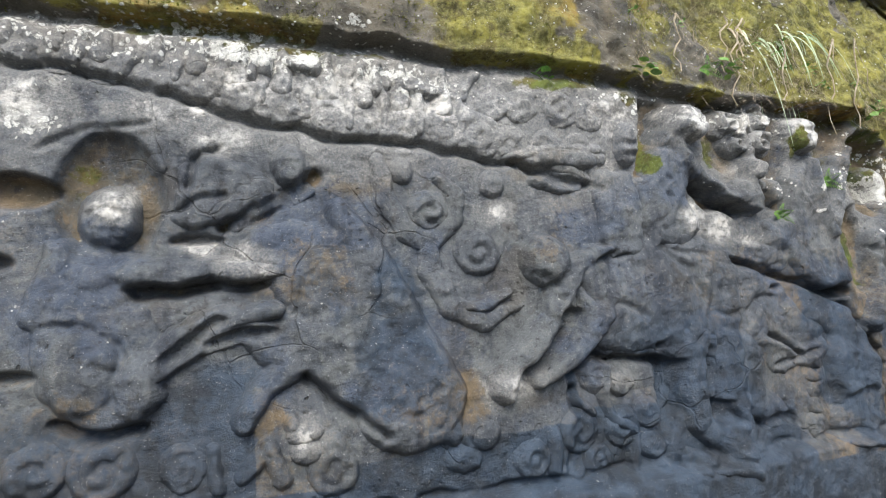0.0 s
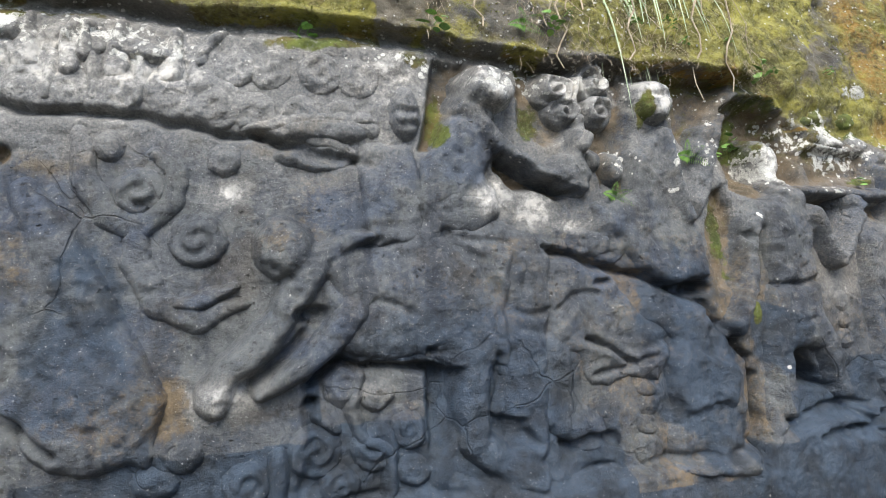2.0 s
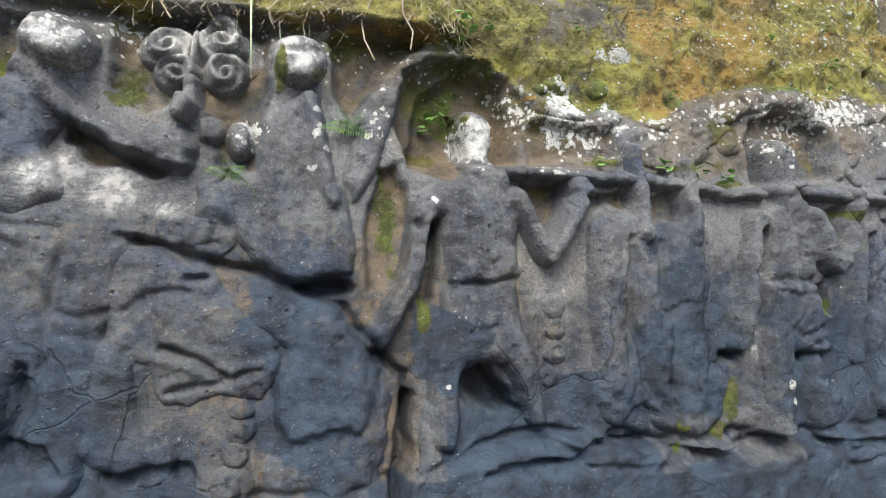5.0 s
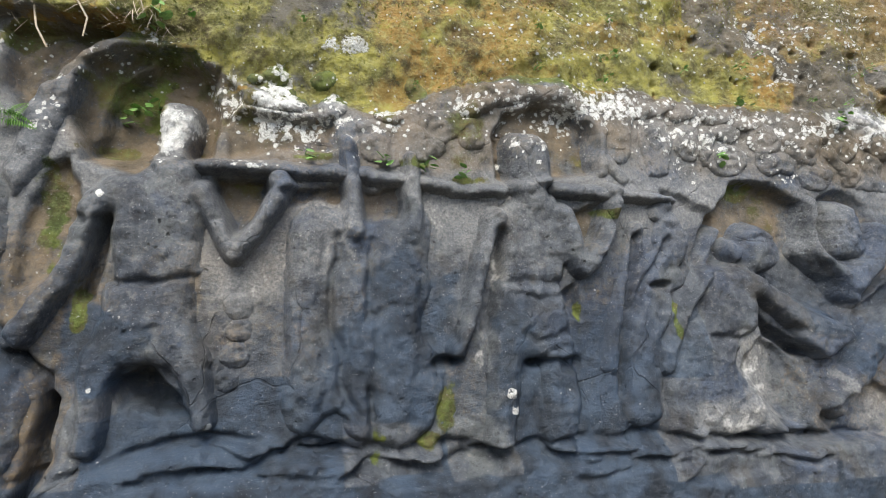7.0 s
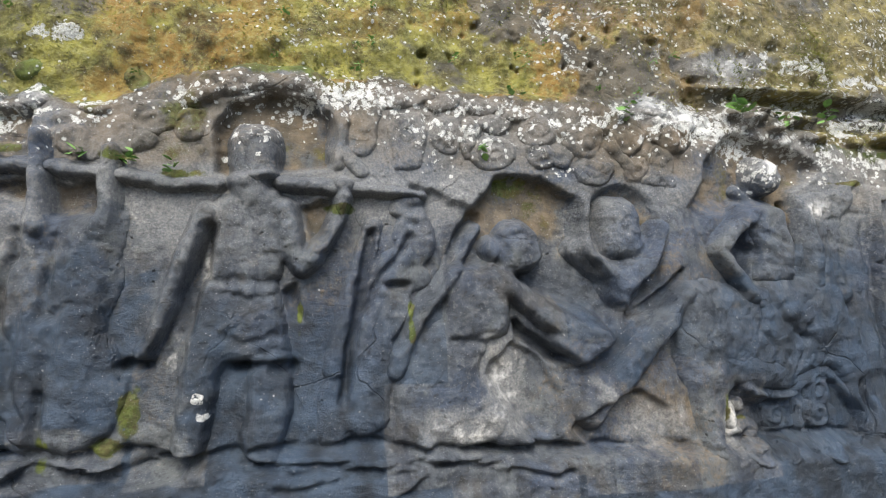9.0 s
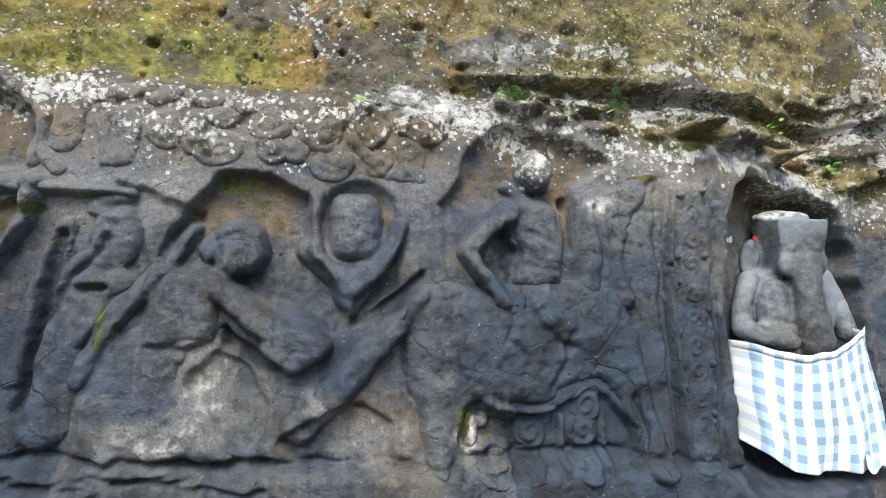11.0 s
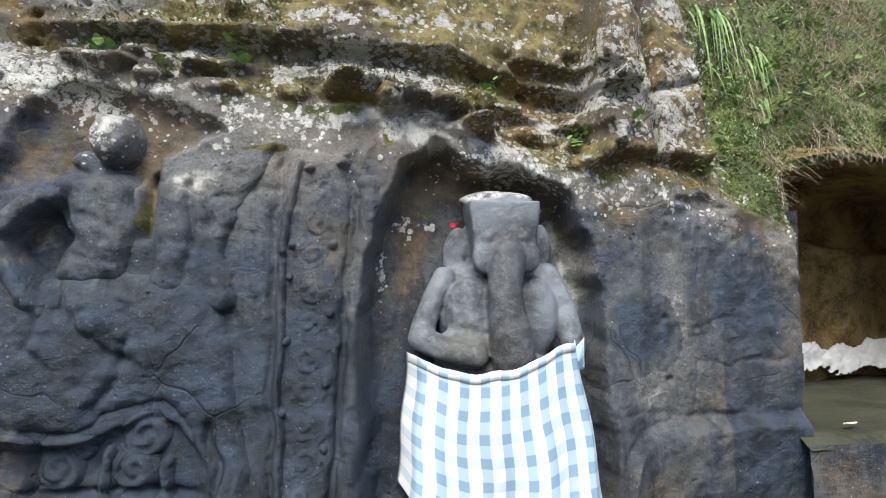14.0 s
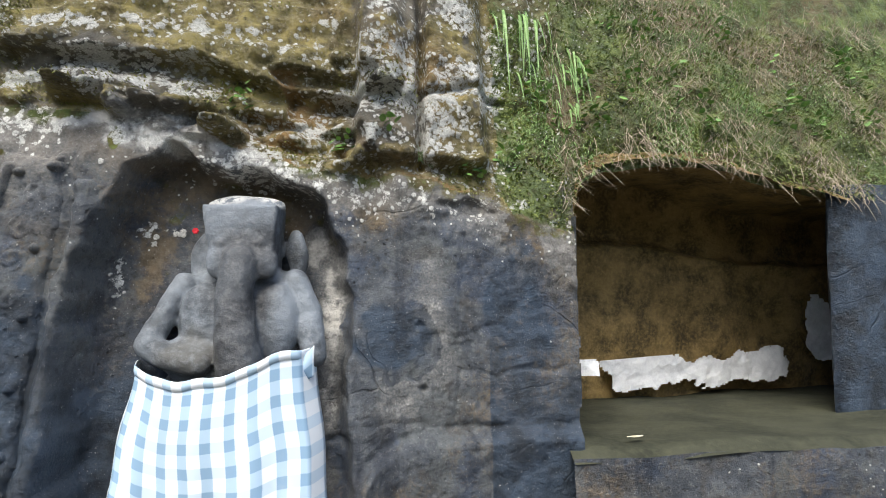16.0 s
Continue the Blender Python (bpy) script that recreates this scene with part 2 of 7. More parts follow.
def stone_material(name, bank=False, greens=((0.105, 0.098, 0.030), (0.42, 0.38, 0.075), (0.36, 0.205, 0.05))):
    n = Nodes(name)
    a = n.tree.nodes.new("ShaderNodeAttribute")
    a.attribute_name = "stain"
    s = n.tree.nodes.new("ShaderNodeSeparateColor")
    n.set(s.inputs[0], a.outputs["Color"])
    moss, lichen, rust, pale = s.outputs[0], s.outputs[1], s.outputs[2], a.outputs["Alpha"]
    big, mid, fine, dust = n.noise(1.3, 5, 0.6), n.noise(6, 6, 0.65), n.noise(38, 5, 0.7), n.noise(160, 3, 0.7)
    runs = n.noise(1.0, 5, 0.6, stretch=(9, 2, 1.1))
    bed = n.noise(13, 8, 0.74, stretch=(0.75, 1, 1.35))
    grit = n.noise(85, 4, 0.75)
    # slate-grey tuff with a thin algae film, browner and bluer in patches, with darker wet runs
    c = n.mix(n.span(mid, 0.30, 0.70), (0.050, 0.057, 0.067), (0.105, 0.116, 0.128))
    c = n.mix(n.math("MULTIPLY", n.span(n.noise(2.6, 9, 0.72), 0.50, 0.57), 0.55), c, (0.128, 0.136, 0.132))
    c = n.mix(n.math("MULTIPLY", n.span(n.noise(3.7, 8, 0.70), 0.53, 0.62), 0.55), c, (0.060, 0.051, 0.040))
    c = n.mix(n.math("MULTIPLY", n.span(n.noise(1.9, 6, 0.65), 0.50, 0.60), 0.6), c, (0.052, 0.074, 0.118))
    c = n.mix(n.math("MULTIPLY", n.span(runs, 0.50, 0.64), 0.55), c, (0.020, 0.025, 0.038))
    c = n.mix(n.math("MULTIPLY", n.span(bed, 0.52, 0.70), 0.40), c, (0.165, 0.166, 0.160))
    c = n.mix(n.math("MULTIPLY", n.span(bed, 0.45, 0.32), 0.50), c, (0.020, 0.021, 0.024))
    c = n.mix(n.math("MULTIPLY", n.span(grit, 0.56, 0.70), 0.25), c, (0.20, 0.20, 0.19))
    c = n.mix(n.math("MULTIPLY", n.span(grit, 0.43, 0.33), 0.40), c, (0.016, 0.017, 0.020))
    seam = n.tree.nodes.new("ShaderNodeTexVoronoi")
    seam.feature = "DISTANCE_TO_EDGE"
    n.set(seam.inputs["Vector"], n.warped(2.0, 0.35))
    seam.inputs["Scale"].default_value = 2.3
    cracks = n.math("MULTIPLY", n.span(seam.outputs["Distance"], 0.013, 0.004), n.span(n.noise(1.6, 3), 0.55, 0.66))
    scab = n.noise(24, 7, 0.78)
    c = n.mix(n.math("MULTIPLY", n.span(scab, 0.55, 0.63), 0.45), c, (0.175, 0.176, 0.168))
    c = n.mix(n.math("MULTIPLY", n.span(scab, 0.45, 0.38), 0.55), c, (0.022, 0.021, 0.021))
    c = n.mix(n.math("MULTIPLY", cracks, 0.35), c, (0.012, 0.011, 0.010))
    if bank:
        c = n.mix(0.6, c, n.mix(n.span(mid, 0.35, 0.65), (0.085, 0.070, 0.040), (0.27, 0.225, 0.14)))
    hole, _ = n.spots(17, at=n.warped(30, 0.03))
    pits = n.math("MULTIPLY", n.span(hole, 0.16, 0.07), n.span(n.noise(4.5, 3), 0.50, 0.60))
    c = n.mix(n.math("MULTIPLY", pits, 0.75), c, (0.014, 0.013, 0.012))
    broken = n.math("ADD", n.math("MULTIPLY", n.math("SUBTRACT", fine, 0.5), 1.3), n.math("MULTIPLY", n.math("SUBTRACT", mid, 0.5), 0.8))
    c = n.mix(n.math("MULTIPLY", n.span(n.math("ADD", rust, broken), 0.22, 0.9), 0.85), c,
              n.mix(n.span(mid, 0.35, 0.65), (0.080, 0.064, 0.038), (0.19, 0.135, 0.074)))
    # dry, bleached skin where little water runs, with painted upper light too, then thicker lime crust
    c = n.mix(n.math("MULTIPLY", n.span(n.math("ADD", pale, n.math("MULTIPLY", broken, 0.35)), 0.0, 0.42), 0.72), c,
              n.mix(n.span(grit, 0.35, 0.65), (0.135, 0.138, 0.138), (0.270, 0.264, 0.246)))
    c = n.mix(n.math("MULTIPLY", n.span(n.math("ADD", pale, broken), 0.42, 1.05), 0.85), c,
              n.mix(n.span(mid, 0.3, 0.7), (0.34, 0.34, 0.33), (0.74, 0.71, 0.65)))
    # dark wet stone, and the painted fall-off of light towards the foot
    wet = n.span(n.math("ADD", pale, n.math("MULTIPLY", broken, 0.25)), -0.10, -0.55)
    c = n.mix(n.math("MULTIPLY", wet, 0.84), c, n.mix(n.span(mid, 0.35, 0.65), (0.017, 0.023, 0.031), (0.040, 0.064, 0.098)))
    # moss: olive to yellow-green and ochre
    green = n.mix(n.span(mid, 0.35, 0.65), greens[0], greens[1])
    green = n.mix(n.math("MULTIPLY", n.span(n.noise(2.3, 6, 0.7), 0.44, 0.55), n.span(rust, 0.1, 0.6)), green, greens[2])
    green = n.mix(n.math("MULTIPLY", n.span(n.noise(1.7, 6, 0.7), 0.53, 0.62), 0.75), green, tuple(0.75 * v for v in greens[0]))
    green = n.mix(n.math("MULTIPLY", n.span(n.noise(5.5, 7, 0.72), 0.50, 0.60), 0.75), green, (0.085, 0.066, 0.032))
    green = n.mix(n.math("MULTIPLY", n.span(n.noise(15, 5, 0.7), 0.52, 0.68), 0.8), green, (0.045, 0.040, 0.018))
    green = n.mix(n.math("MULTIPLY", n.span(fine, 0.42, 0.72), 0.6), green, (1.05 * greens[1][0], 1.1 * greens[1][1], 2.0 * greens[1][2]))
    mossy = n.span(n.math("ADD", moss, n.math("MULTIPLY", n.math("SUBTRACT", n.noise(11, 6, 0.7), 0.5), 1.2)), 0.35, 0.62)
    c = n.mix(mossy, c, green)
    # crusts of lichen: small ragged discs and larger patches
    d1, _ = n.spots(22, at=n.warped(40, 0.020))
    patch = n.noise(21, 6, 0.72)
    s1 = n.span(n.math("SUBTRACT", n.math("ADD", n.math("MULTIPLY", lichen, 0.42), n.math("MULTIPLY", fine, 0.2)), d1), 0.02, 0.12)
    s2 = n.span(n.math("ADD", patch, n.math("MULTIPLY", lichen, 0.36)), 0.755, 0.80)
    crust = n.math("MULTIPLY", n.math("MAXIMUM", s1, n.math("MULTIPLY", s2, n.math("MAXIMUM", n.span(n.noise(48, 4, 0.7), 0.36, 0.50), n.span(lichen, 0.95, 1.2, 0.0, 0.85)))), n.span(lichen, 0.05, 0.2))
    c = n.mix(n.math("MULTIPLY", crust, 0.95), c, n.mix(n.span(dust, 0.3, 0.7), (0.40, 0.40, 0.36), (0.80, 0.79, 0.74)))
    # pale crystals in the tuff
    c = n.mix(n.math("MULTIPLY", n.span(n.noise(110, 2, 0.6), 0.66, 0.74), 0.5), c, (0.5, 0.5, 0.49))
    h = n.math("ADD", n.math("MULTIPLY", mid, 0.45), n.math("ADD", n.math("MULTIPLY", bed, 0.45), n.math("MULTIPLY", fine, 0.30)))
    h = n.math("ADD", h, n.math("ADD", n.math("MULTIPLY", crust, 0.10), n.math("ADD", n.math("MULTIPLY", grit, 0.12), n.math("ADD", n.math("MULTIPLY", pits, -0.35), n.math("ADD", n.math("MULTIPLY", cracks, -0.25), n.math("MULTIPLY", scab, 0.45))))))
    normal = n.bump(h, 0.024 if not bank else 0.05, 1.0)
    rough = n.span(n.math("ADD", n.math("ADD", mossy, crust), n.math("MULTIPLY", fine, 0.4)), 0.1, 0.9, n.span(wet, 0.0, 1.0, 0.50, 0.34), 0.92)
    return n.done(c, rough, normal, **{"Specular IOR Level": 0.32})


STONE = stone_material("weathered tuff", False, ((0.038, 0.052, 0.014), (0.14, 0.165, 0.032), (0.13, 0.105, 0.035)))
BANK = stone_material("mossy rock", True, ((0.100, 0.095, 0.030), (0.36, 0.33, 0.075), (0.31, 0.185, 0.05)))
BROWN_BANK = stone_material("brown mossy rock", True, ((0.120, 0.105, 0.042), (0.34, 0.28, 0.10), (0.25, 0.155, 0.06)))
GREEN_BANK = stone_material("mossy earth", True, ((0.060, 0.080, 0.025), (0.19, 0.23, 0.07), (0.17, 0.125, 0.07)))

# ---- the large forms of the face ----
BANK_X = (-2.4, -0.16, 0.87, 2.14, 2.6, 4.0, 4.3, 4.45, 4.8, 5.2, 5.55, 6.2, 6.9, 7.5, 8.35, 9.06, 9.8, 10.26, 10.8, 11.3, 12.3)
BANK_Z = (2.72, 2.70, 2.64, 2.55, 2.49, 2.47, 2.40, 2.20, 2.12, 2.10, 2.27, 2.31, 2.28, 2.22, 2.20, 2.09, 2.05, 1.94, 1.82, 1.78, 1.46)
TOP = np.interp(GX, BANK_X, BANK_Z) + 0.025 * WOBBLE
OUT += 0.035 * fbm(GX, GZ, 0.9, 3, 41) + 0.014 * fbm(GX, GZ, 0.28, 4, 42) + 0.005 * fbm(GX, GZ, 0.07, 3, 43)
above = GZ - TOP
# the bank leans back and is rougher than the carved face
OUT -= 0.05 * ease(0.0, 0.10, above) + 0.16 * np.clip(above - 0.25, 0, 3)
OUT += ease(0.0, 0.15, above) * (0.06 * fbm(GX, GZ, 0.5, 5, 51, 0.6) + 0.02 * fbm(GX, GZ, 0.09, 3, 53))
# overhanging ledge over the first third, with a dark slot below
LEDGE = np.interp(GX, (-2.4, -0.82, 0.87, 2.14, 2.6, 4.0, 4.4), (2.78, 2.75, 2.68, 2.59, 2.52, 2.49, 2.50)) + 0.02 * WOBBLE
run = ease(4.35, 3.9, GX)
OUT += run * (0.11 * ease(-0.012, 0.018, GZ - LEDGE) * (1 - 0.5 * ease(0.1, 0.5, GZ - LEDGE)) - 0.06 * ease(-0.11, -0.04, GZ - LEDGE) * ease(0.02, -0.01, GZ - LEDGE))
# second ledge, over the rider and the niche
LEDGE_B = np.interp(GX, (8.2, 8.37, 9.0, 9.8, 10.2, 10.55, 11.0), (2.36, 2.37, 2.385, 2.35, 2.37, 2.29, 2.26)) + 0.02 * WOBBLE
run = ease(8.25, 8.5, GX) * ease(11.25, 11.15, GX)
OUT += run * (0.09 * ease(-0.012, 0.02, GZ - LEDGE_B) - 0.06 * ease(-0.12, -0.04, GZ - LEDGE_B) * ease(0.02, -0.012, GZ - LEDGE_B))
# blocky pier with a deep upright crack at its side
OUT += 0.20 * ease(10.95, 11.0, GX) * ease(11.72, 11.62, GX) * ease(1.84, 1.92, GZ)
OUT -= 0.16 * np.exp(-((GX - 11.31 + 0.01 * WOBBLE) / 0.02) ** 2) * ease(1.8, 1.9, GZ)
# the plain end block stands upright
OUT += ease(11.0, 11.2, GX) * (0.09 + 0.17 * (np.clip(GZ, -0.5, 1.75) - 1.5)) * ease(2.0, 1.8, GZ)
# the foot: a rough step out below the carvings
STEP_Z = np.interp(GX, (-2.4, 3.6, 3.9, 4.4, 4.9, 5.7, 6.5, 7.2, 7.8, 9.0, 9.6, 9.9, 10.9, 11.1, 11.3, 12.3), (0.5, 0.55, 0.62, 0.68, 0.60, 0.55, 0.53, 0.48, 0.46, 0.42, 0.34, 0.16, 0.16, 0.46, 0.52, 0.53))
OUT += 0.08 * ease(0.03, -0.05, GZ - STEP_Z + 0.02 * WOBBLE) - 0.05 * (1 - 0.8 * ease(10.8, 11.1, GX)) * np.exp(-((GZ - STEP_Z - 0.02 * WOBBLE) / 0.018) ** 2)
# stains of the whole face
STAIN["moss"][:] = np.clip(0.5 * ease(-0.16, -0.02, above) * ease(0.1, 0.5, fbm(GX, GZ, 0.3, 4, 67)) + ease(-0.02, 0.08, above) * (0.57 + 0.55 * fbm(GX, GZ, 0.7, 4, 61)), 0, 1)
STAIN["lichen"][:] = np.clip(0.05 + 0.10 * WOBBLE_B + np.exp(-((above + 0.08) / 0.16) ** 2) * (0.42 + 0.45 * fbm(GX, GZ, 0.5, 3, 62) + 0.15 * ease(5.5, 6.5, GX)) + (0.16 + 0.22 * ease(5.5, 7.2, GX) + 0.16 * fbm(GX, GZ, 0.4, 3, 60)) * ease(0.1, 0.2, above), 0, 1)
slot = ease(8.4, 8.7, GX) * ease(11.9, 11.7, GX) * ease(0.0, 0.06, above) * ease(0.06, 0.0, GZ - LEDGE_B - 0.6 * ease(10.9, 11.1, GX))
STAIN["moss"] *= 1 - 0.12 * slot
STAIN["lichen"] += 0.40 * slot * (0.5 + 0.8 * WOBBLE)
STAIN["rust"][:] = np.clip(0.22 + 0.42 * fbm(GX, GZ, 0.7, 4, 63) + (0.40 + 0.2 * ease(4, 5, GX)) * ease(-0.35, -0.05, above + 0.2 * fbm(GX, GZ, 0.5, 3, 66)), 0, 1)
# brown algae and moss on the rough stone between the heads, under the bank
band = ease(1.74, 1.88, GZ + 0.05 * WOBBLE - 0.35 * ease(4.0, 3.6, GX)) * ease(2.1, 2.4, GX) * ease(8.7, 8.1, GX) * (above < 0.03)
np.maximum(STAIN["rust"], band * (0.72 + 0.45 * fbm(GX, GZ, 0.45, 4, 70)), out=STAIN["rust"])
np.maximum(STAIN["moss"], band * (1 - 0.6 * ease(5.4, 6.4, GX)) * (0.30 + 0.42 * fbm(GX, GZ, 0.35, 4, 72)), out=STAIN["moss"])
# ochre iron stains in the bank, thinner over the first carvings
STAIN["rust"][:] = np.where(above > 0.03, np.clip(0.10 + 0.30 * ease(3.8, 5.6, GX) * ease(9.2, 8.0, GX) + 0.55 * fbm(GX, GZ, 1.1, 4, 68), 0, 1), STAIN["rust"])
# dry, bleached stone in a ragged band under the bank; its paleness also paints stronger light
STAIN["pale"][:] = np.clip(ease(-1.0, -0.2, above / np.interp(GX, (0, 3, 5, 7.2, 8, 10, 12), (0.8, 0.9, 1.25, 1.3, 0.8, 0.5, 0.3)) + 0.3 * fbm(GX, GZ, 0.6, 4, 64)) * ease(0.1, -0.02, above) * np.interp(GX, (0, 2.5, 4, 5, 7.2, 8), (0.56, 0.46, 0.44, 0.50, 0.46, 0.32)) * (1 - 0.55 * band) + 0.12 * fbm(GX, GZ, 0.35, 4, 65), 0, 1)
# a bare, bleached outcrop in the bank
STAIN["moss"] *= 1 - 0.9 * np.exp(-(((GX - 8.55) / 0.42) ** 2 + ((GZ - 2.58 + 0.05 * WOBBLE) / 0.10) ** 2))
# wet lower stone up to a ragged line, which also paints the light fading downwards
wet_shade_line = GZ + 0.45 * fbm(GX, GZ, 1.1, 4, 69) + 0.12 * WOBBLE
WET_SHADE = 0.60 * ease(1.5, 0.65, wet_shade_line)
STAIN["pale"] -= WET_SHADE
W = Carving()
PATCHES = -0.8 * WET_SHADE

# small pits in the bank
rng = random.Random(5)
for _ in range(26):
    W.boss(-rng.uniform(0.03, 0.08), rng.uniform(6.7, 8.6), rng.uniform(2.3, 2.75), rng.uniform(0.012, 0.03), rng.uniform(0.01, 0.022))
for _ in range(40):
    x = rng.uniform(8.4, 12)
    W.boss(rng.uniform(0.02, 0.05), x, np.interp(x, BANK_X, BANK_Z) + rng.uniform(0.0, 0.7), rng.uniform(0.03, 0.10), rng.uniform(0.02, 0.06))
for _ in range(260):
    x = rng.uniform(-2, 12.1)
    W.boss(-rng.uniform(0.008, 0.02), x, rng.uniform(0.3, 2.2), rng.uniform(0.008, 0.03), rng.uniform(0.005, 0.012))

# chipped frieze stone under the bank, fine cracks along the bedding
OUT += ease(-0.4, -0.2, above) * ease(0.05, -0.02, above) * 0.010 * np.abs(fbm(GX, GZ, 0.11, 3, 44)) * 2
for _ in range(22):
    x, z = rng.uniform(-1.5, 12), rng.uniform(0.4, 2.1)
    points = [(x, z)]
    for _ in range(rng.randint(2, 6)):
        points.append((points[-1][0] + rng.uniform(0.04, 0.16), points[-1][1] + rng.uniform(-0.035, 0.03)))
    W.groove(rng.uniform(0.008, 0.016), rng.uniform(0.005, 0.009), *points)
# bedding steps in the overhang over the niche, and broken stones in the slot below it
for z, x0, x1, d in ((2.47, 8.6, 10.9, 0.03), (2.58, 8.4, 10.6, 0.025), (2.72, 8.8, 11.0, 0.03)):
    line = GZ - z - 0.05 * fbm(GX, GX * 0, 0.7, 3, 47)
    OUT -= ease(x0, x0 + 0.3, GX) * ease(x1, x1 - 0.3, GX) * d * ease(-0.006, 0.012, line) * ease(0.16, 0.03, line)
for _ in range(46):
    x = rng.uniform(8.5, 11.0)
    lo = np.interp(x, BANK_X, BANK_Z)
    W.boss(rng.uniform(0.05, 0.10), x, lo + rng.uniform(0.03, 0.17), rng.uniform(0.05, 0.13), rng.uniform(0.025, 0.05), 2.8)

# ---- hollows, slots and cracks cut into the face ----
W.groove(0.07, 0.015, (-0.815, 2.493), (-0.502, 2.460), (-0.167, 2.373), (0.067, 2.272), (0.436, 2.195), (0.887, 2.157), (1.402, 2.062), (1.867, 1.958))
W.groove(0.03, 0.010, (-0.682, 2.103), (-0.519, 2.183), (-0.259, 2.232))
W.boss(-0.13, -0.410, 1.889, 0.222, 0.299)
W.boss(-0.12, -0.747, 1.922, 0.157, 0.074)
W.boss(-0.1, -0.860, 1.614, 0.112, 0.045)
W.slab(-0.1, 0.03, (-0.35, 1.50), (-0.17, 1.52), (0.24, 1.52), (0.21, 1.48), (-0.17, 1.45), (-0.31, 1.42))
W.boss(-0.08, -0.061, 1.695, 0.124, 0.025)
W.limb(-0.07, (0.043, 1.751, 0.025), (0.222, 1.826, 0.046), (0.452, 1.999, 0.037))
W.limb(-0.07, (-0.024, 1.252, 0.019), (0.112, 1.291, 0.029), (0.250, 1.293, 0.020))
W.groove(0.07, 0.017, (0.371, 1.084), (0.473, 0.974), (0.589, 0.893), (0.707, 0.823))
W.boss(-0.07, -0.733, 1.174, 0.093, 0.026)
W.limb(-0.08, (-0.596, 0.993, 0.018), (-0.441, 0.925, 0.031), (-0.261, 0.950, 0.018))
W.groove(0.05, 0.020, (-0.103, 1.941), (-0.067, 2.070), (0.016, 2.111))
W.limb(-0.06, (-0.176, 1.198, 0.033), (0.023, 1.348, 0.034))
W.slab(-0.1, 0.03, (1.58, 0.99), (1.75, 1.12), (1.91, 1.09), (2.12, 1.06), (2.26, 1.04), (2.17, 0.68), (2.11, 0.69), (2.11, 1.02), (1.77, 1.08), (1.62, 0.97))
W.slab(-0.04, 0.03, (1.60, 0.99), (1.74, 1.10), (2.19, 1.05), (2.10, 0.52), (1.53, 0.58))
W.slab(-0.12, 0.03, (2.52, 2.02), (2.71, 1.91), (2.95, 1.80), (2.82, 1.78), (2.60, 1.85), (2.49, 1.93))
W.boss(-0.07, 1.632, 1.300, 0.080, 0.035)
W.slab(-0.07, 0.02, (1.66, 1.27), (1.51, 1.12), (1.38, 0.97), (1.34, 1.01), (1.49, 1.19))
W.slab(-0.12, 0.05, (2.24, 2.47), (2.41, 2.50), (2.36, 2.31), (2.22, 2.04), (2.15, 2.01), (2.19, 2.25))
W.limb(-0.06, (1.860, 1.591, 0.016), (1.915, 1.603, 0.016))
W.boss(-0.08, 2.125, 1.115, 0.021, 0.016)
W.boss(-0.1, 1.620, 0.930, 0.034, 0.020)
W.groove(0.04, 0.011, (1.410, 2.061), (1.586, 1.995), (1.768, 1.955), (1.901, 1.928))
W.slab(-0.09, 0.05, (2.67, 2.46), (2.80, 2.51), (3.28, 2.48), (3.29, 2.17), (3.21, 1.81), (3.07, 1.81), (3.02, 2.06), (2.91, 2.15), (2.78, 2.04), (2.66, 2.15))
W.slab(-0.12, 0.05, (3.52, 2.45), (4.00, 2.48), (3.91, 2.38), (3.79, 2.29), (3.63, 2.03), (3.55, 2.17))
W.slab(-0.1, 0.04, (3.96, 2.22), (4.15, 2.36), (4.41, 2.32), (4.54, 2.17), (4.37, 1.90), (4.06, 1.80), (3.87, 1.84))
W.slab(-0.07, 0.02, (3.67, 1.57), (3.73, 1.84), (3.83, 1.87), (3.88, 1.70), (3.79, 1.35), (3.67, 1.32))
W.boss(-0.14, 3.493, 1.327, 0.125, 0.036)
W.groove(0.08, 0.015, (2.706, 1.562), (2.946, 1.478), (3.194, 1.396), (3.347, 1.340), (3.553, 1.248), (3.671, 1.079), (3.803, 0.971), (3.796, 0.656), (3.731, 0.476))
W.limb(-0.14, (3.817, 0.871, 0.025), (3.739, 0.498, 0.035))
W.slab(-0.09, 0.02, (4.03, 0.95), (4.19, 0.96), (4.24, 0.86), (4.35, 0.76), (4.15, 0.82))
W.groove(0.05, 0.012, (2.877, 1.139), (2.993, 1.050), (3.113, 1.007))
W.groove(0.05, 0.012, (2.913, 0.941), (3.086, 0.986), (3.241, 1.034))
W.groove(0.05, 0.016, (2.358, 0.792), (2.414, 0.914), (2.428, 1.087))
W.slab(-0.07, 0.02, (2.36, 0.83), (2.54, 0.80), (2.56, 0.68), (2.37, 0.73))
W.slab(-0.06, 0.02, (2.67, 0.70), (2.99, 0.69), (3.03, 0.61), (2.71, 0.65))
W.boss(-0.06, 3.002, 1.383, 0.050, 0.020)
W.groove(0.03, 0.007, (2.204, 1.643), (2.658, 1.539), (2.899, 1.521))
W.slab(-0.16, 0.06, (3.86, 2.30), (4.03, 2.39), (4.27, 2.40), (4.39, 2.29), (4.42, 2.09), (4.40, 1.89), (4.08, 1.87), (3.88, 1.87), (3.80, 2.05))
W.slab(-0.12, 0.03, (4.39, 1.80), (4.64, 1.79), (4.65, 1.72), (4.55, 1.55), (4.49, 1.52), (4.44, 1.62))
W.slab(-0.06, 0.03, (4.44, 2.09), (4.95, 2.10), (4.95, 1.91), (4.45, 1.90))
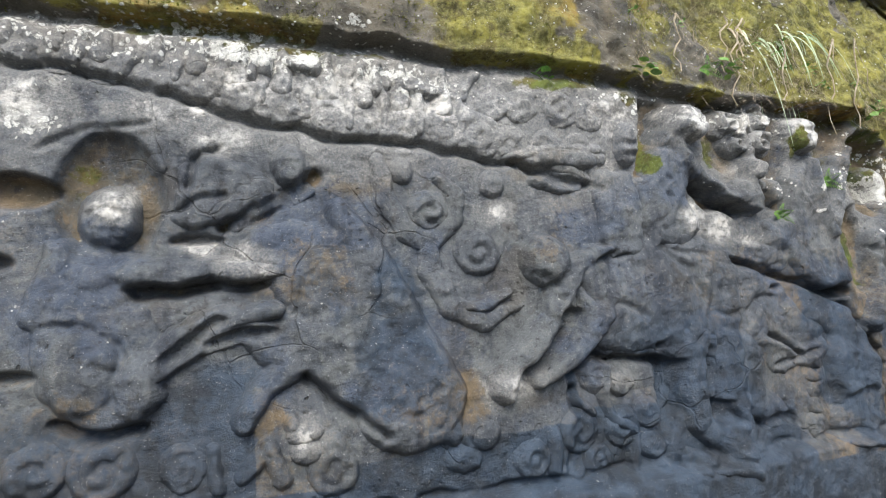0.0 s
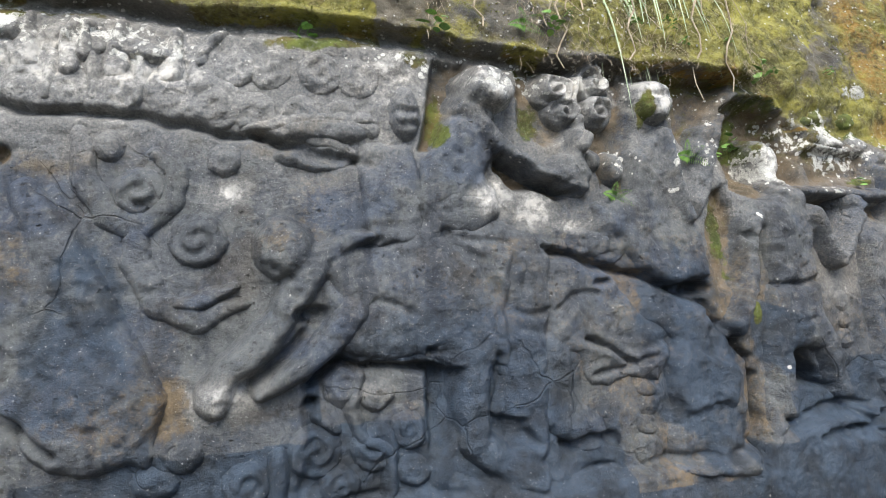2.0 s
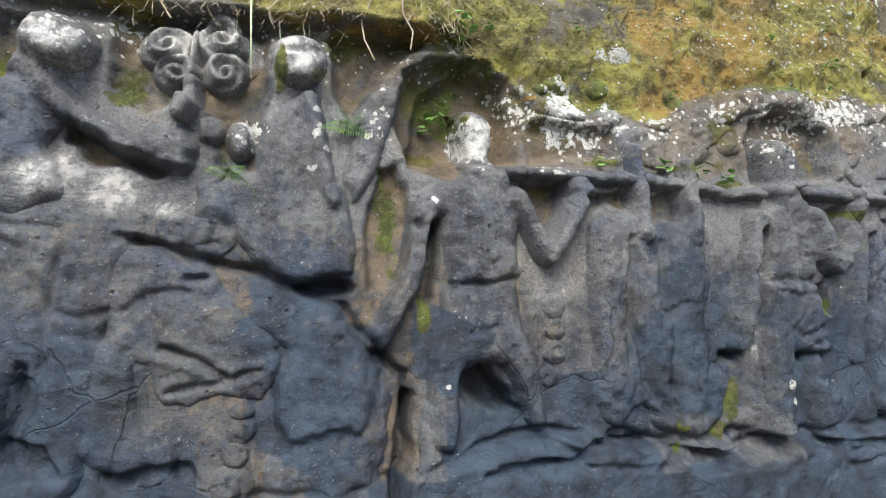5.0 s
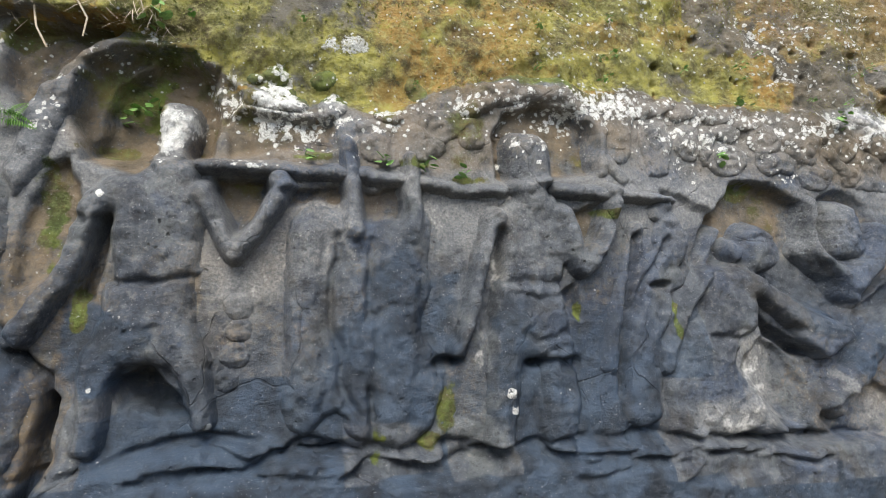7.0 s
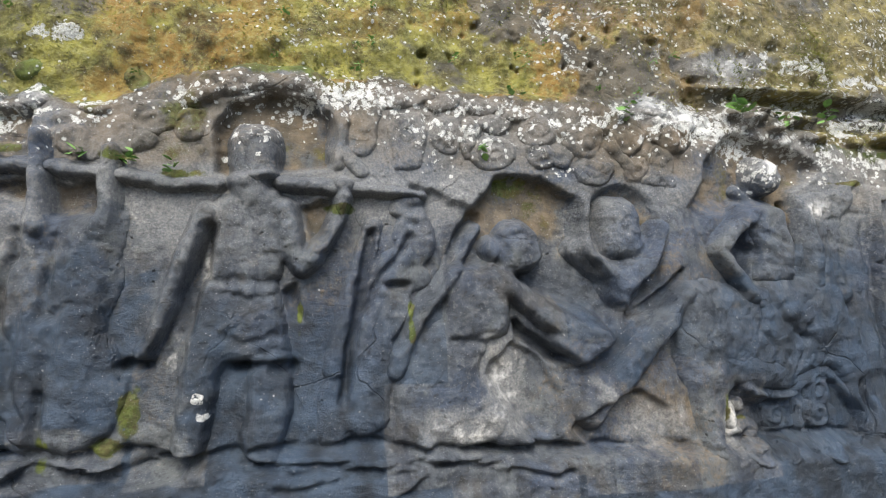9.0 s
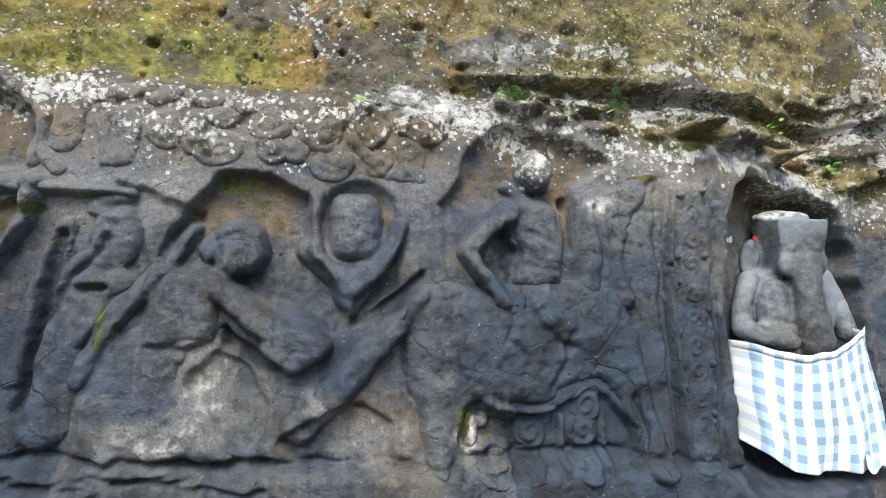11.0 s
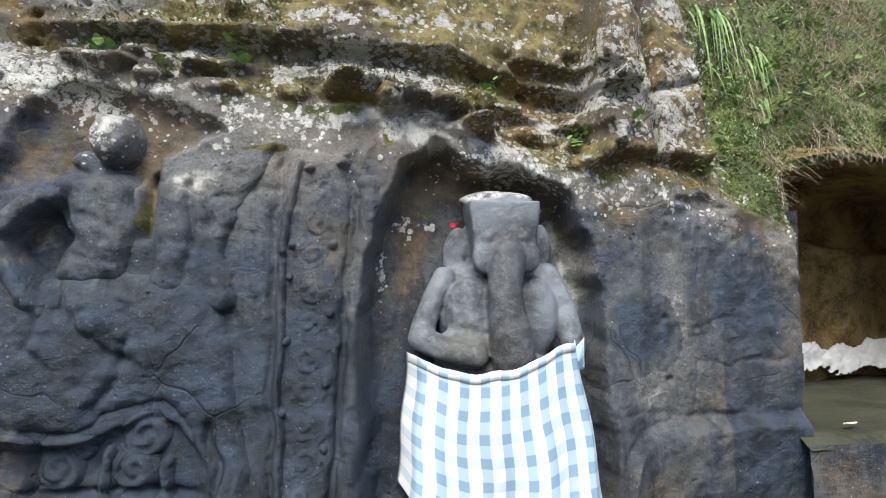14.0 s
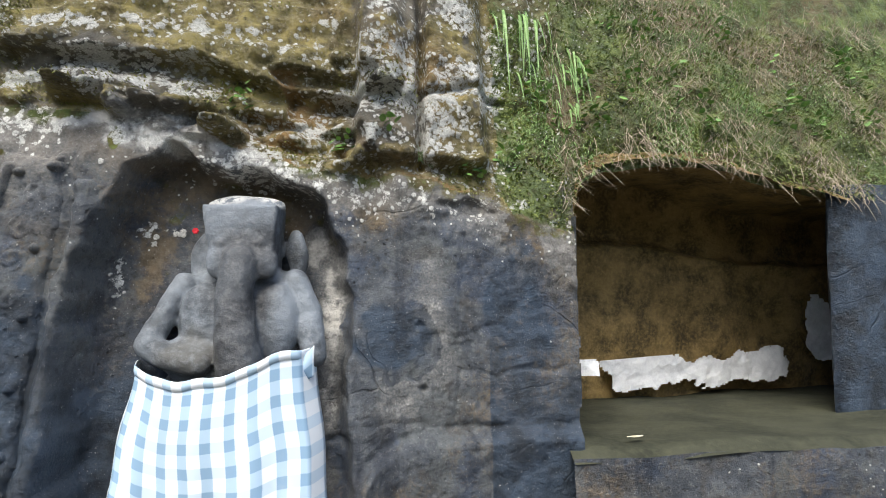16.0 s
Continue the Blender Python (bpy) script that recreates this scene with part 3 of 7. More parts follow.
W.slab(-0.06, 0.02, (5.05, 1.74), (5.23, 1.75), (5.24, 1.59), (5.06, 1.58))
W.slab(-0.06, 0.02, (4.69, 1.71), (4.95, 1.76), (4.96, 1.69), (4.72, 1.65))
W.slab(-0.11, 0.05, (5.70, 1.83), (5.71, 2.01), (5.79, 2.17), (5.98, 2.22), (6.17, 2.19), (6.29, 2.07), (6.29, 1.84), (6.07, 1.82), (5.76, 1.80))
W.limb(-0.06, (5.725, 1.518, 0.050), (5.628, 1.086, 0.032))
W.slab(-0.11, 0.02, (4.01, 0.95), (4.16, 0.96), (4.25, 0.87), (4.33, 0.76), (4.18, 0.82), (4.06, 0.84))
W.limb(-0.12, (3.968, 1.588, 0.028), (3.918, 1.285, 0.034))
W.boss(-0.06, 3.889, 1.592, 0.030, 0.033)
W.slab(-0.1, 0.02, (4.90, 0.48), (5.02, 0.55), (5.32, 0.53), (5.71, 0.55), (5.65, 0.45), (5.17, 0.44))
W.slab(-0.08, 0.02, (4.38, 0.66), (4.63, 0.62), (4.74, 0.60), (4.60, 0.57), (4.41, 0.60))
W.boss(-0.07, 5.897, 0.910, 0.088, 0.022)
W.boss(-0.07, 6.045, 0.894, 0.071, 0.039)
W.slab(-0.07, 0.03, (6.05, 1.23), (6.13, 1.29), (6.14, 1.09), (6.08, 1.12))
W.slab(-0.06, 0.02, (6.12, 1.65), (6.28, 1.68), (6.30, 1.58), (6.19, 1.43))
W.limb(-0.07, (6.459, 1.518, 0.024), (6.377, 1.114, 0.029), (6.315, 0.733, 0.022))
W.groove(0.04, 0.013, (5.673, 1.407), (5.598, 1.139), (5.447, 0.939))
W.boss(-0.08, 5.420, 0.941, 0.081, 0.026)
W.slab(-0.05, 0.03, (6.63, 1.79), (6.86, 1.70), (7.06, 1.64), (6.58, 0.94), (6.54, 1.00), (6.81, 1.37))
W.boss(-0.04, 4.030, 1.340, 0.017, 0.009)
W.slab(-0.12, 0.05, (6.83, 1.36), (6.96, 1.65), (7.12, 1.82), (7.37, 1.84), (7.54, 1.72), (7.58, 1.44), (7.70, 1.22), (7.77, 1.15), (7.67, 1.07), (7.43, 1.16), (7.30, 1.21), (7.16, 1.30), (7.08, 1.37), (6.96, 1.34))
W.boss(-0.11, 7.799, 1.581, 0.205, 0.211)
W.slab(-0.12, 0.02, (7.15, 1.10), (7.22, 1.05), (7.46, 0.90), (7.35, 0.87), (7.16, 0.99))
W.slab(-0.06, 0.03, (7.14, 0.98), (7.32, 0.88), (7.40, 0.72), (7.35, 0.53), (7.24, 0.54), (7.00, 0.84))
W.slab(-0.10, 0.03, (8.403, 1.394), (8.513, 1.58), (8.59, 1.421), (8.538, 1.259), (8.466, 1.284))
W.groove(0.06, 0.011, (6.525, 0.504), (7.177, 0.474), (7.840, 0.435))
W.slab(-0.05, 0.02, (6.75, 0.45), (7.14, 0.39), (7.12, 0.31), (6.55, 0.31), (6.65, 0.40))
W.slab(-0.07, 0.03, (7.76, 1.06), (7.94, 1.26), (8.03, 1.50), (7.88, 1.32))
W.boss(-0.07, 6.594, 1.272, 0.069, 0.017)
W.groove(0.05, 0.017, (6.405, 1.122), (6.518, 1.336), (6.634, 1.503))
W.slab(-0.06, 0.02, (7.54, 0.68), (7.81, 0.73), (7.96, 0.64), (7.96, 0.45), (7.55, 0.44), (7.41, 0.53))
W.slab(-0.1, 0.08, (8.20, 1.66), (8.38, 1.99), (8.58, 2.14), (8.84, 2.07), (9.23, 1.93), (8.95, 1.80), (8.92, 1.65), (8.79, 1.67), (8.56, 1.67), (8.29, 1.59))
W.limb(-0.09, (8.901, 1.705, 0.026), (8.885, 1.437, 0.018))
W.slab(-0.08, 0.03, (8.24, 0.48), (8.27, 0.69), (8.35, 0.70), (8.42, 0.65), (8.70, 0.65), (8.82, 0.70), (8.96, 0.73), (9.09, 0.67), (9.19, 0.52), (9.18, 0.33), (8.25, 0.37))
W.groove(0.03, 0.012, (9.435, 1.777), (9.398, 1.361), (9.409, 0.843), (9.440, 0.336))
W.groove(0.022, 0.012, (9.761, 1.818), (9.723, 1.225), (9.664, 0.319))
W.limb(-0.06, (7.787, 1.096, 0.024), (7.920, 1.165, 0.033), (8.094, 1.308, 0.024))
W.limb(-0.06, (9.431, 1.361, 0.008), (9.445, 1.361, 0.013))
W.groove(0.05, 0.017, (9.194, 0.681), (9.228, 0.513), (9.185, 0.332))
W.slab(-0.32, 0.10, (9.78, 0.16), (9.77, 1.10), (9.80, 1.38), (9.88, 1.64), (9.97, 1.79), (10.10, 1.92), (10.16, 1.91), (10.28, 1.83), (10.49, 1.81), (10.66, 1.77), (10.84, 1.66), (10.93, 1.44), (10.96, 1.18), (10.97, 0.16))
W.groove(0.018, 0.008, (11.552, 1.614), (11.509, 1.080), (11.486, 0.557))
W.groove(0.016, 0.006, (11.507, 0.813), (11.808, 0.810), (12.169, 0.829))
W.groove(0.014, 0.008, (10.949, 0.594), (11.486, 0.557), (12.126, 0.518))
W.boss(-0.05, 11.315, 0.747, 0.018, 0.017)
W.boss(-0.05, 9.767, 1.613, 0.014, 0.013)
W.boss(-0.05, 9.447, 1.360, 0.014, 0.012)
W.groove(0.03, 0.010, (10.837, 0.484), (10.959, 0.511))
W.slab(-0.05, 0.02, (11.36, 1.68), (11.59, 1.71), (11.69, 1.62), (11.52, 1.61))
W.groove(0.07, 0.019, (11.332, 2.274), (11.645, 2.336), (11.824, 2.335))
W.slab(-0.1, 0.04, (10.33, 2.15), (10.50, 2.14), (10.97, 2.05), (11.09, 1.90), (10.73, 1.91), (10.44, 1.98))
W.slab(-0.12, 0.03, (10.53, 2.39), (11.11, 2.39), (10.97, 2.18), (10.79, 2.07), (10.61, 2.12))
W.groove(0.02, 0.012, (9.755, 1.511), (9.763, 1.024), (9.824, 0.403))

# broken bedding along the foot of the porters
for _ in range(20):
    x = rng.uniform(3.9, 7.2)
    z = float(np.interp(x, (3.9, 4.4, 4.9, 5.7, 6.5, 7.2), (0.62, 0.68, 0.60, 0.55, 0.53, 0.48))) - rng.uniform(-0.01, 0.15)
    points = [(x, z)]
    for _ in range(rng.randint(3, 6)):
        points.append((points[-1][0] + rng.uniform(0.06, 0.18), points[-1][1] + rng.uniform(-0.03, 0.025)))
    W.groove(rng.uniform(0.03, 0.06), rng.uniform(0.008, 0.014), *points)

# ---- stains with shapes of their own, and pale patches of painted sheen ----
blotch("pale", 1.1, 8.73, 1.92, 0.10, 0.09)
blotch("pale", 1.1, 2.98, 2.33, 0.24, 0.17)
blotch("pale", 1.0, 3.41, 2.33, 0.13, 0.15)
blotch("lichen", 1.1, 0.27, 2.55, 0.20, 0.07)
blotch("lichen", 1.1, 0.44, 2.56, 0.16, 0.07)
blotch("lichen", 1.1, 0.83, 2.51, 0.31, 0.08)
blotch("lichen", 1.1, 0.10, 2.56, 0.07, 0.07)
blotch("lichen", 0.6, 0.13, 2.79, 0.18, 0.05)
blotch("lichen", 0.6, 0.65, 2.76, 0.17, 0.08)
blotch("lichen", 0.6, -0.71, 2.22, 0.16, 0.09)
blotch("pale", 0.75, 0.58, 2.42, 0.51, 0.16)
blotch("pale", 0.75, 0.96, 2.35, 0.37, 0.13)
blotch("pale", 0.75, 0.19, 2.43, 0.27, 0.12)
blotch("pale", 0.75, -0.71, 2.32, 0.22, 0.17)
blotch("pale", 0.75, -0.41, 1.85, 0.13, 0.11)
blotch("pale", 0.75, 0.61, 1.19, 0.12, 0.23)
blotch("pale", 0.75, 0.35, 0.86, 0.09, 0.10)
blotch("pale", 0.75, -0.21, 2.30, 0.27, 0.08)
blotch("pale", 0.75, 0.06, 2.15, 0.21, 0.08)
blotch("moss", 0.85, -0.51, 1.99, 0.09, 0.07)
blotch("moss", 0.85, -0.07, 2.63, 0.07, 0.04)
blotch("moss", 0.85, 0.43, 2.61, 0.53, 0.04)
blotch("moss", 0.85, 1.61, 2.51, 0.16, 0.05)
blotch("rust", 0.9, 0.43, 1.58, 0.32, 0.23)
blotch("rust", 0.9, 0.85, 0.98, 0.28, 0.24)
blotch("rust", 0.9, -0.50, 1.05, 0.18, 0.13)
blotch("rust", 0.9, 0.19, 0.94, 0.14, 0.10)
blotch("rust", 0.9, 0.55, 1.95, 0.23, 0.08)
blotch("pale", 0.6, 0.17, 1.59, 0.14, 0.10)
blotch("pale", 0.6, -0.06, 1.67, 0.09, 0.05)
blotch("pale", 0.6, 0.78, 1.44, 0.05, 0.16)
blotch("pale", 0.6, 1.25, 0.97, 0.08, 0.08)
blotch("lichen", 0.85, 2.52, 2.35, 0.14, 0.11)
blotch("lichen", 0.85, 0.28, 2.51, 0.13, 0.07)
blotch("lichen", 0.85, 0.97, 2.43, 0.27, 0.08)
blotch("lichen", 0.85, 0.74, 2.52, 0.14, 0.05)
blotch("pale", 0.8, 0.97, 2.35, 0.44, 0.10)
blotch("pale", 0.8, 2.52, 2.32, 0.16, 0.15)
blotch("pale", 0.8, 1.31, 1.01, 0.14, 0.10)
blotch("pale", 0.8, 2.53, 1.80, 0.19, 0.11)
blotch("pale", 0.8, 2.03, 2.42, 0.17, 0.08)
blotch("pale", 0.8, 1.32, 1.82, 0.15, 0.10)
blotch("moss", 0.9, 2.24, 2.19, 0.08, 0.20)
blotch("moss", 0.9, 1.81, 2.53, 0.17, 0.04)
blotch("moss", 0.9, 2.14, 2.45, 0.09, 0.05)
blotch("rust", 0.7, 1.54, 1.64, 0.15, 0.12)
blotch("rust", 0.7, 1.67, 2.12, 0.24, 0.08)
blotch("rust", 0.7, 1.51, 2.01, 0.15, 0.05)
blotch("rust", 0.7, 0.31, 1.64, 0.19, 0.14)
# pale on the vessel's round top paints the sky's sheen on wet stone
blotch("pale", 0.3, 3.46, 1.18, 0.30, 0.18)
blotch("pale", 0.3, 3.56, 0.94, 0.19, 0.18)
blotch("pale", 0.3, 1.87, 0.97, 0.10, 0.05)
blotch("lichen", 0.85, 2.55, 2.35, 0.11, 0.11)
blotch("lichen", 0.85, 3.19, 2.00, 0.07, 0.09)
blotch("lichen", 0.85, 2.19, 2.39, 0.05, 0.10)
blotch("lichen", 0.85, 2.08, 2.47, 0.03, 0.03)
blotch("lichen", 0.9, 4.22, 1.99, 0.14, 0.16)
blotch("lichen", 0.9, 4.68, 2.17, 0.18, 0.11)
blotch("lichen", 0.9, 4.94, 2.10, 0.09, 0.08)
blotch("lichen", 0.9, 5.19, 2.04, 0.12, 0.05)
blotch("pale", 0.75, 2.89, 2.32, 0.12, 0.16)
blotch("pale", 0.75, 3.13, 2.36, 0.13, 0.16)
blotch("pale", 0.75, 3.41, 2.36, 0.11, 0.13)
blotch("pale", 0.75, 2.67, 1.74, 0.17, 0.10)
blotch("pale", 0.75, 2.55, 2.33, 0.11, 0.13)
blotch("pale", 0.75, 2.91, 1.66, 0.15, 0.05)
blotch("rust", 0.9, 3.11, 2.05, 0.05, 0.23)
blotch("rust", 0.9, 3.92, 2.34, 0.10, 0.20)
blotch("rust", 0.9, 4.44, 2.12, 0.14, 0.13)
blotch("rust", 0.9, 3.85, 2.01, 0.06, 0.22)
blotch("rust", 0.9, 2.78, 2.07, 0.08, 0.10)
blotch("moss", 0.95, 3.75, 1.57, 0.07, 0.32)
blotch("moss", 0.95, 2.23, 2.16, 0.07, 0.22)
blotch("moss", 0.95, 2.71, 2.17, 0.10, 0.15)
blotch("moss", 0.95, 3.89, 1.22, 0.03, 0.13)
blotch("moss", 0.95, 3.63, 2.44, 0.18, 0.11)
blotch("moss", 0.95, 4.05, 2.16, 0.19, 0.17)
blotch("moss", 0.95, 2.69, 2.44, 0.08, 0.05)
blotch("moss", 0.95, 3.33, 2.25, 0.03, 0.11)
blotch("lichen", 0.55, 3.73, 2.07, 0.07, 0.16)
blotch("lichen", 0.55, 3.52, 2.12, 0.04, 0.16)
blotch("lichen", 0.55, 2.63, 2.01, 0.07, 0.05)
# more painted sky sheen on the vessel, as pale patches
blotch("pale", 0.35, 3.44, 0.92, 0.16, 0.12)
blotch("pale", 0.35, 3.32, 0.75, 0.15, 0.14)
blotch("pale", 0.35, 3.52, 1.16, 0.22, 0.13)
blotch("lichen", 0.95, 4.22, 2.02, 0.10, 0.16)
blotch("lichen", 0.95, 4.67, 2.24, 0.16, 0.13)
blotch("lichen", 0.95, 4.94, 2.17, 0.09, 0.07)
blotch("lichen", 0.95, 5.20, 2.12, 0.12, 0.04)
blotch("lichen", 0.95, 4.96, 2.48, 0.16, 0.06)
blotch("lichen", 0.95, 4.54, 1.85, 0.11, 0.04)
blotch("lichen", 0.95, 4.11, 2.44, 0.07, 0.05)
blotch("lichen", 0.95, 4.47, 2.28, 0.05, 0.08)
blotch("moss", 0.9, 3.77, 1.63, 0.07, 0.21)
blotch("moss", 0.9, 3.90, 1.22, 0.04, 0.10)
blotch("moss", 0.9, 5.41, 0.72, 0.06, 0.20)
blotch("moss", 0.9, 5.11, 0.65, 0.03, 0.08)
blotch("moss", 0.9, 5.23, 2.37, 0.34, 0.17)
blotch("moss", 0.9, 4.96, 2.38, 0.22, 0.14)
blotch("moss", 0.9, 4.54, 2.38, 0.15, 0.08)
blotch("moss", 0.9, 3.95, 1.91, 0.13, 0.05)
blotch("rust", 0.9, 4.34, 1.28, 0.04, 0.16)
blotch("rust", 0.9, 4.43, 2.09, 0.05, 0.26)
blotch("rust", 0.9, 3.99, 1.98, 0.11, 0.15)
blotch("rust", 0.9, 5.71, 1.98, 0.07, 0.16)
blotch("rust", 0.9, 4.09, 2.28, 0.23, 0.13)
blotch("rust", 0.9, 6.43, 2.10, 0.14, 0.18)
blotch("rust", 0.9, 4.69, 2.00, 0.25, 0.10)
blotch("rust", 0.9, 7.40, 1.78, 0.22, 0.06)
blotch("moss", 0.75, 3.98, 2.19, 0.16, 0.15)
blotch("moss", 0.75, 4.84, 1.90, 0.10, 0.03)
blotch("moss", 0.75, 5.33, 1.88, 0.11, 0.03)
blotch("moss", 0.75, 7.22, 1.76, 0.21, 0.06)
blotch("moss", 0.75, 5.58, 1.80, 0.15, 0.03)
blotch("lichen", 0.6, 5.90, 2.02, 0.19, 0.11)
blotch("lichen", 0.6, 5.83, 2.29, 0.28, 0.08)
blotch("lichen", 0.6, 6.80, 2.05, 0.39, 0.19)
blotch("lichen", 0.6, 7.11, 1.97, 0.22, 0.13)
blotch("lichen", 0.6, 7.53, 2.08, 0.22, 0.13)
blotch("lichen", 0.6, 5.61, 2.18, 0.15, 0.12)
blotch("lichen", 0.6, 7.92, 2.12, 0.25, 0.10)
# pale skirt patch: reflected skylight put into the colour
blotch("pale", 0.55, 7.06, 0.80, 0.12, 0.25)
blotch("pale", 0.85, 5.58, 0.93, 0.07, 0.24)
blotch("pale", 0.85, 5.70, 1.35, 0.03, 0.19)
blotch("pale", 0.45, 4.55, 1.32, 0.08, 0.20)
blotch("pale", 0.40, 7.66, 0.69, 0.16, 0.15)
blotch("pale", 0.85, 5.17, 0.59, 0.10, 0.05)
blotch("lichen", 0.9, 4.40, 0.74, 0.03, 0.03)
blotch("lichen", 0.9, 5.69, 0.80, 0.04, 0.03)
blotch("lichen", 0.9, 3.97, 0.92, 0.02, 0.02)
blotch("lichen", 0.9, 5.72, 0.72, 0.03, 0.02)
blotch("moss", 0.7, 6.64, 1.11, 0.022, 0.18)
blotch("pale", 1, 4.22, 2.01, 0.10, 0.17)
blotch("pale", 1, 4.67, 2.22, 0.15, 0.13)
blotch("pale", 1, 4.94, 2.16, 0.09, 0.07)
blotch("lichen", 1, 4.22, 2.01, 0.10, 0.17)
blotch("lichen", 0.6, 7.04, 2.05, 0.58, 0.22)
blotch("lichen", 0.6, 7.84, 2.10, 0.37, 0.19)
blotch("lichen", 0.6, 7.49, 1.87, 0.16, 0.09)
blotch("pale", 0.95, 8.64, 2.55, 0.50, 0.15)
# second pale skirt patch, the same painted sky reflection
blotch("pale", 0.60, 7.13, 0.76, 0.13, 0.24)
blotch("pale", 0.95, 8.13, 2.21, 0.22, 0.10)
blotch("lichen", 0.7, 8.71, 1.87, 0.18, 0.14)
blotch("lichen", 0.7, 8.56, 2.28, 0.24, 0.10)
blotch("lichen", 0.7, 8.97, 2.09, 0.26, 0.14)
blotch("lichen", 0.7, 4.94, 2.19, 0.09, 0.05)
blotch("lichen", 0.7, 4.98, 2.48, 0.14, 0.06)
blotch("pale", 0.5, 5.71, 1.29, 0.04, 0.21)
blotch("pale", 0.5, 6.90, 0.58, 0.19, 0.11)
blotch("pale", 0.5, 5.61, 0.92, 0.05, 0.15)
blotch("moss", 0.85, 5.42, 0.74, 0.05, 0.18)
blotch("moss", 0.8, 5.34, 0.60, 0.10, 0.05)
blotch("moss", 0.95, 5.09, 0.63, 0.03, 0.12)
blotch("moss", 0.75, 6.12, 1.13, 0.022, 0.14)
blotch("rust", 0.8, 7.06, 0.89, 0.07, 0.09)
blotch("rust", 0.8, 6.19, 1.56, 0.08, 0.16)
blotch("rust", 0.8, 6.42, 2.02, 0.11, 0.17)
blotch("rust", 0.8, 5.69, 1.96, 0.08, 0.14)
blotch("moss", 0.8, 7.24, 1.77, 0.21, 0.08)
blotch("moss", 0.8, 6.30, 1.64, 0.08, 0.03)
blotch("lichen", 0.9, 8.74, 1.91, 0.11, 0.13)
blotch("lichen", 0.9, 8.22, 2.23, 0.28, 0.11)
blotch("lichen", 0.9, 8.92, 2.27, 0.08, 0.06)
blotch("lichen", 0.9, 9.52, 1.96, 0.27, 0.07)
blotch("pale", 0.95, 8.57, 2.52, 0.38, 0.09)
blotch("pale", 0.95, 10.09, 1.98, 0.23, 0.11)
blotch("pale", 0.95, 10.52, 1.88, 0.27, 0.06)
blotch("pale", 0.95, 8.04, 2.27, 0.15, 0.05)
blotch("pale", 0.8, 8.48, 1.38, 0.06, 0.13)
blotch("pale", 0.8, 9.07, 1.68, 0.14, 0.09)
blotch("pale", 0.8, 8.31, 0.54, 0.09, 0.12)
blotch("pale", 0.4, 7.85, 0.58, 0.20, 0.14)
blotch("pale", 0.4, 9.07, 0.73, 0.04, 0.02)
blotch("pale", 0.4, 9.21, 1.18, 0.05, 0.04)
blotch("pale", 0.4, 8.01, 0.60, 0.04, 0.14)
blotch("moss", 0.9, 8.28, 0.61, 0.04, 0.13)
blotch("moss", 0.9, 8.40, 0.54, 0.05, 0.02)
blotch("moss", 0.9, 9.34, 1.84, 0.17, 0.02)
blotch("moss", 0.9, 8.87, 1.54, 0.03, 0.16)
blotch("rust", 0.8, 7.36, 1.70, 0.16, 0.10)
blotch("rust", 0.8, 8.58, 2.02, 0.29, 0.11)
blotch("rust", 0.8, 8.95, 1.96, 0.24, 0.08)
blotch("rust", 0.8, 7.98, 1.33, 0.12, 0.07)
blotch("rust", 0.8, 8.68, 0.63, 0.09, 0.02)
blotch("lichen", 0.5, 7.68, 2.10, 0.54, 0.20)
blotch("lichen", 0.5, 9.23, 1.88, 0.25, 0.11)
blotch("lichen", 0.5, 9.84, 1.79, 0.13, 0.11)
blotch("rust", 0.9, 10.00, 1.39, 0.13, 0.33)
blotch("rust", 0.9, 10.28, 1.77, 0.32, 0.08)
blotch("pale", 0.9, 10.84, 1.28, 0.10, 0.30)
blotch("rust", 0.9, 10.64, 2.03, 0.23, 0.09)
blotch("pale", 0.9, 10.84, 0.95, 0.09, 0.55)
blotch("pale", 0.8, 10.76, 1.42, 0.10, 0.16)
blotch("pale", 0.9, 10.23, 1.97, 0.26, 0.09)
blotch("pale", 0.9, 10.53, 1.86, 0.22, 0.06)
blotch("pale", 0.9, 10.78, 1.45, 0.06, 0.14)
blotch("pale", 0.9, 9.92, 1.97, 0.10, 0.08)
blotch("lichen", 0.8, 9.97, 1.52, 0.10, 0.07)
blotch("lichen", 0.8, 10.10, 1.52, 0.05, 0.04)
blotch("lichen", 0.8, 9.87, 1.26, 0.03, 0.22)
blotch("lichen", 0.8, 11.74, 1.68, 0.28, 0.04)
blotch("lichen", 0.8, 12.10, 1.58, 0.16, 0.04)
blotch("lichen", 0.8, 10.06, 2.24, 0.23, 0.14)
blotch("lichen", 0.8, 10.50, 1.96, 0.11, 0.08)
blotch("pale", 0.55, 11.35, 1.08, 0.15, 0.46)
blotch("pale", 0.55, 11.18, 0.71, 0.17, 0.16)
blotch("pale", 0.55, 10.45, 1.31, 0.08, 0.08)
blotch("lichen", 0.6, 10.32, 2.55, 0.56, 0.17)
blotch("lichen", 0.6, 10.95, 2.47, 0.32, 0.24)
blotch("lichen", 0.6, 11.52, 2.02, 0.20, 0.15)
blotch("lichen", 0.6, 10.79, 1.98, 0.15, 0.12)
blotch("moss", 0.9, 9.90, 1.91, 0.03, 0.08)
blotch("moss", 0.9, 10.28, 2.12, 0.32, 0.03)
blotch("moss", 0.9, 9.60, 2.03, 0.15, 0.03)
blotch("pale", 1.2, 10.09, 1.96, 0.28, 0.10)
blotch("pale", 1.2, 10.44, 1.91, 0.23, 0.07)
blotch("pale", 1.2, 10.66, 1.84, 0.19, 0.06)
blotch("pale", 1.2, 9.70, 2.01, 0.19, 0.06)
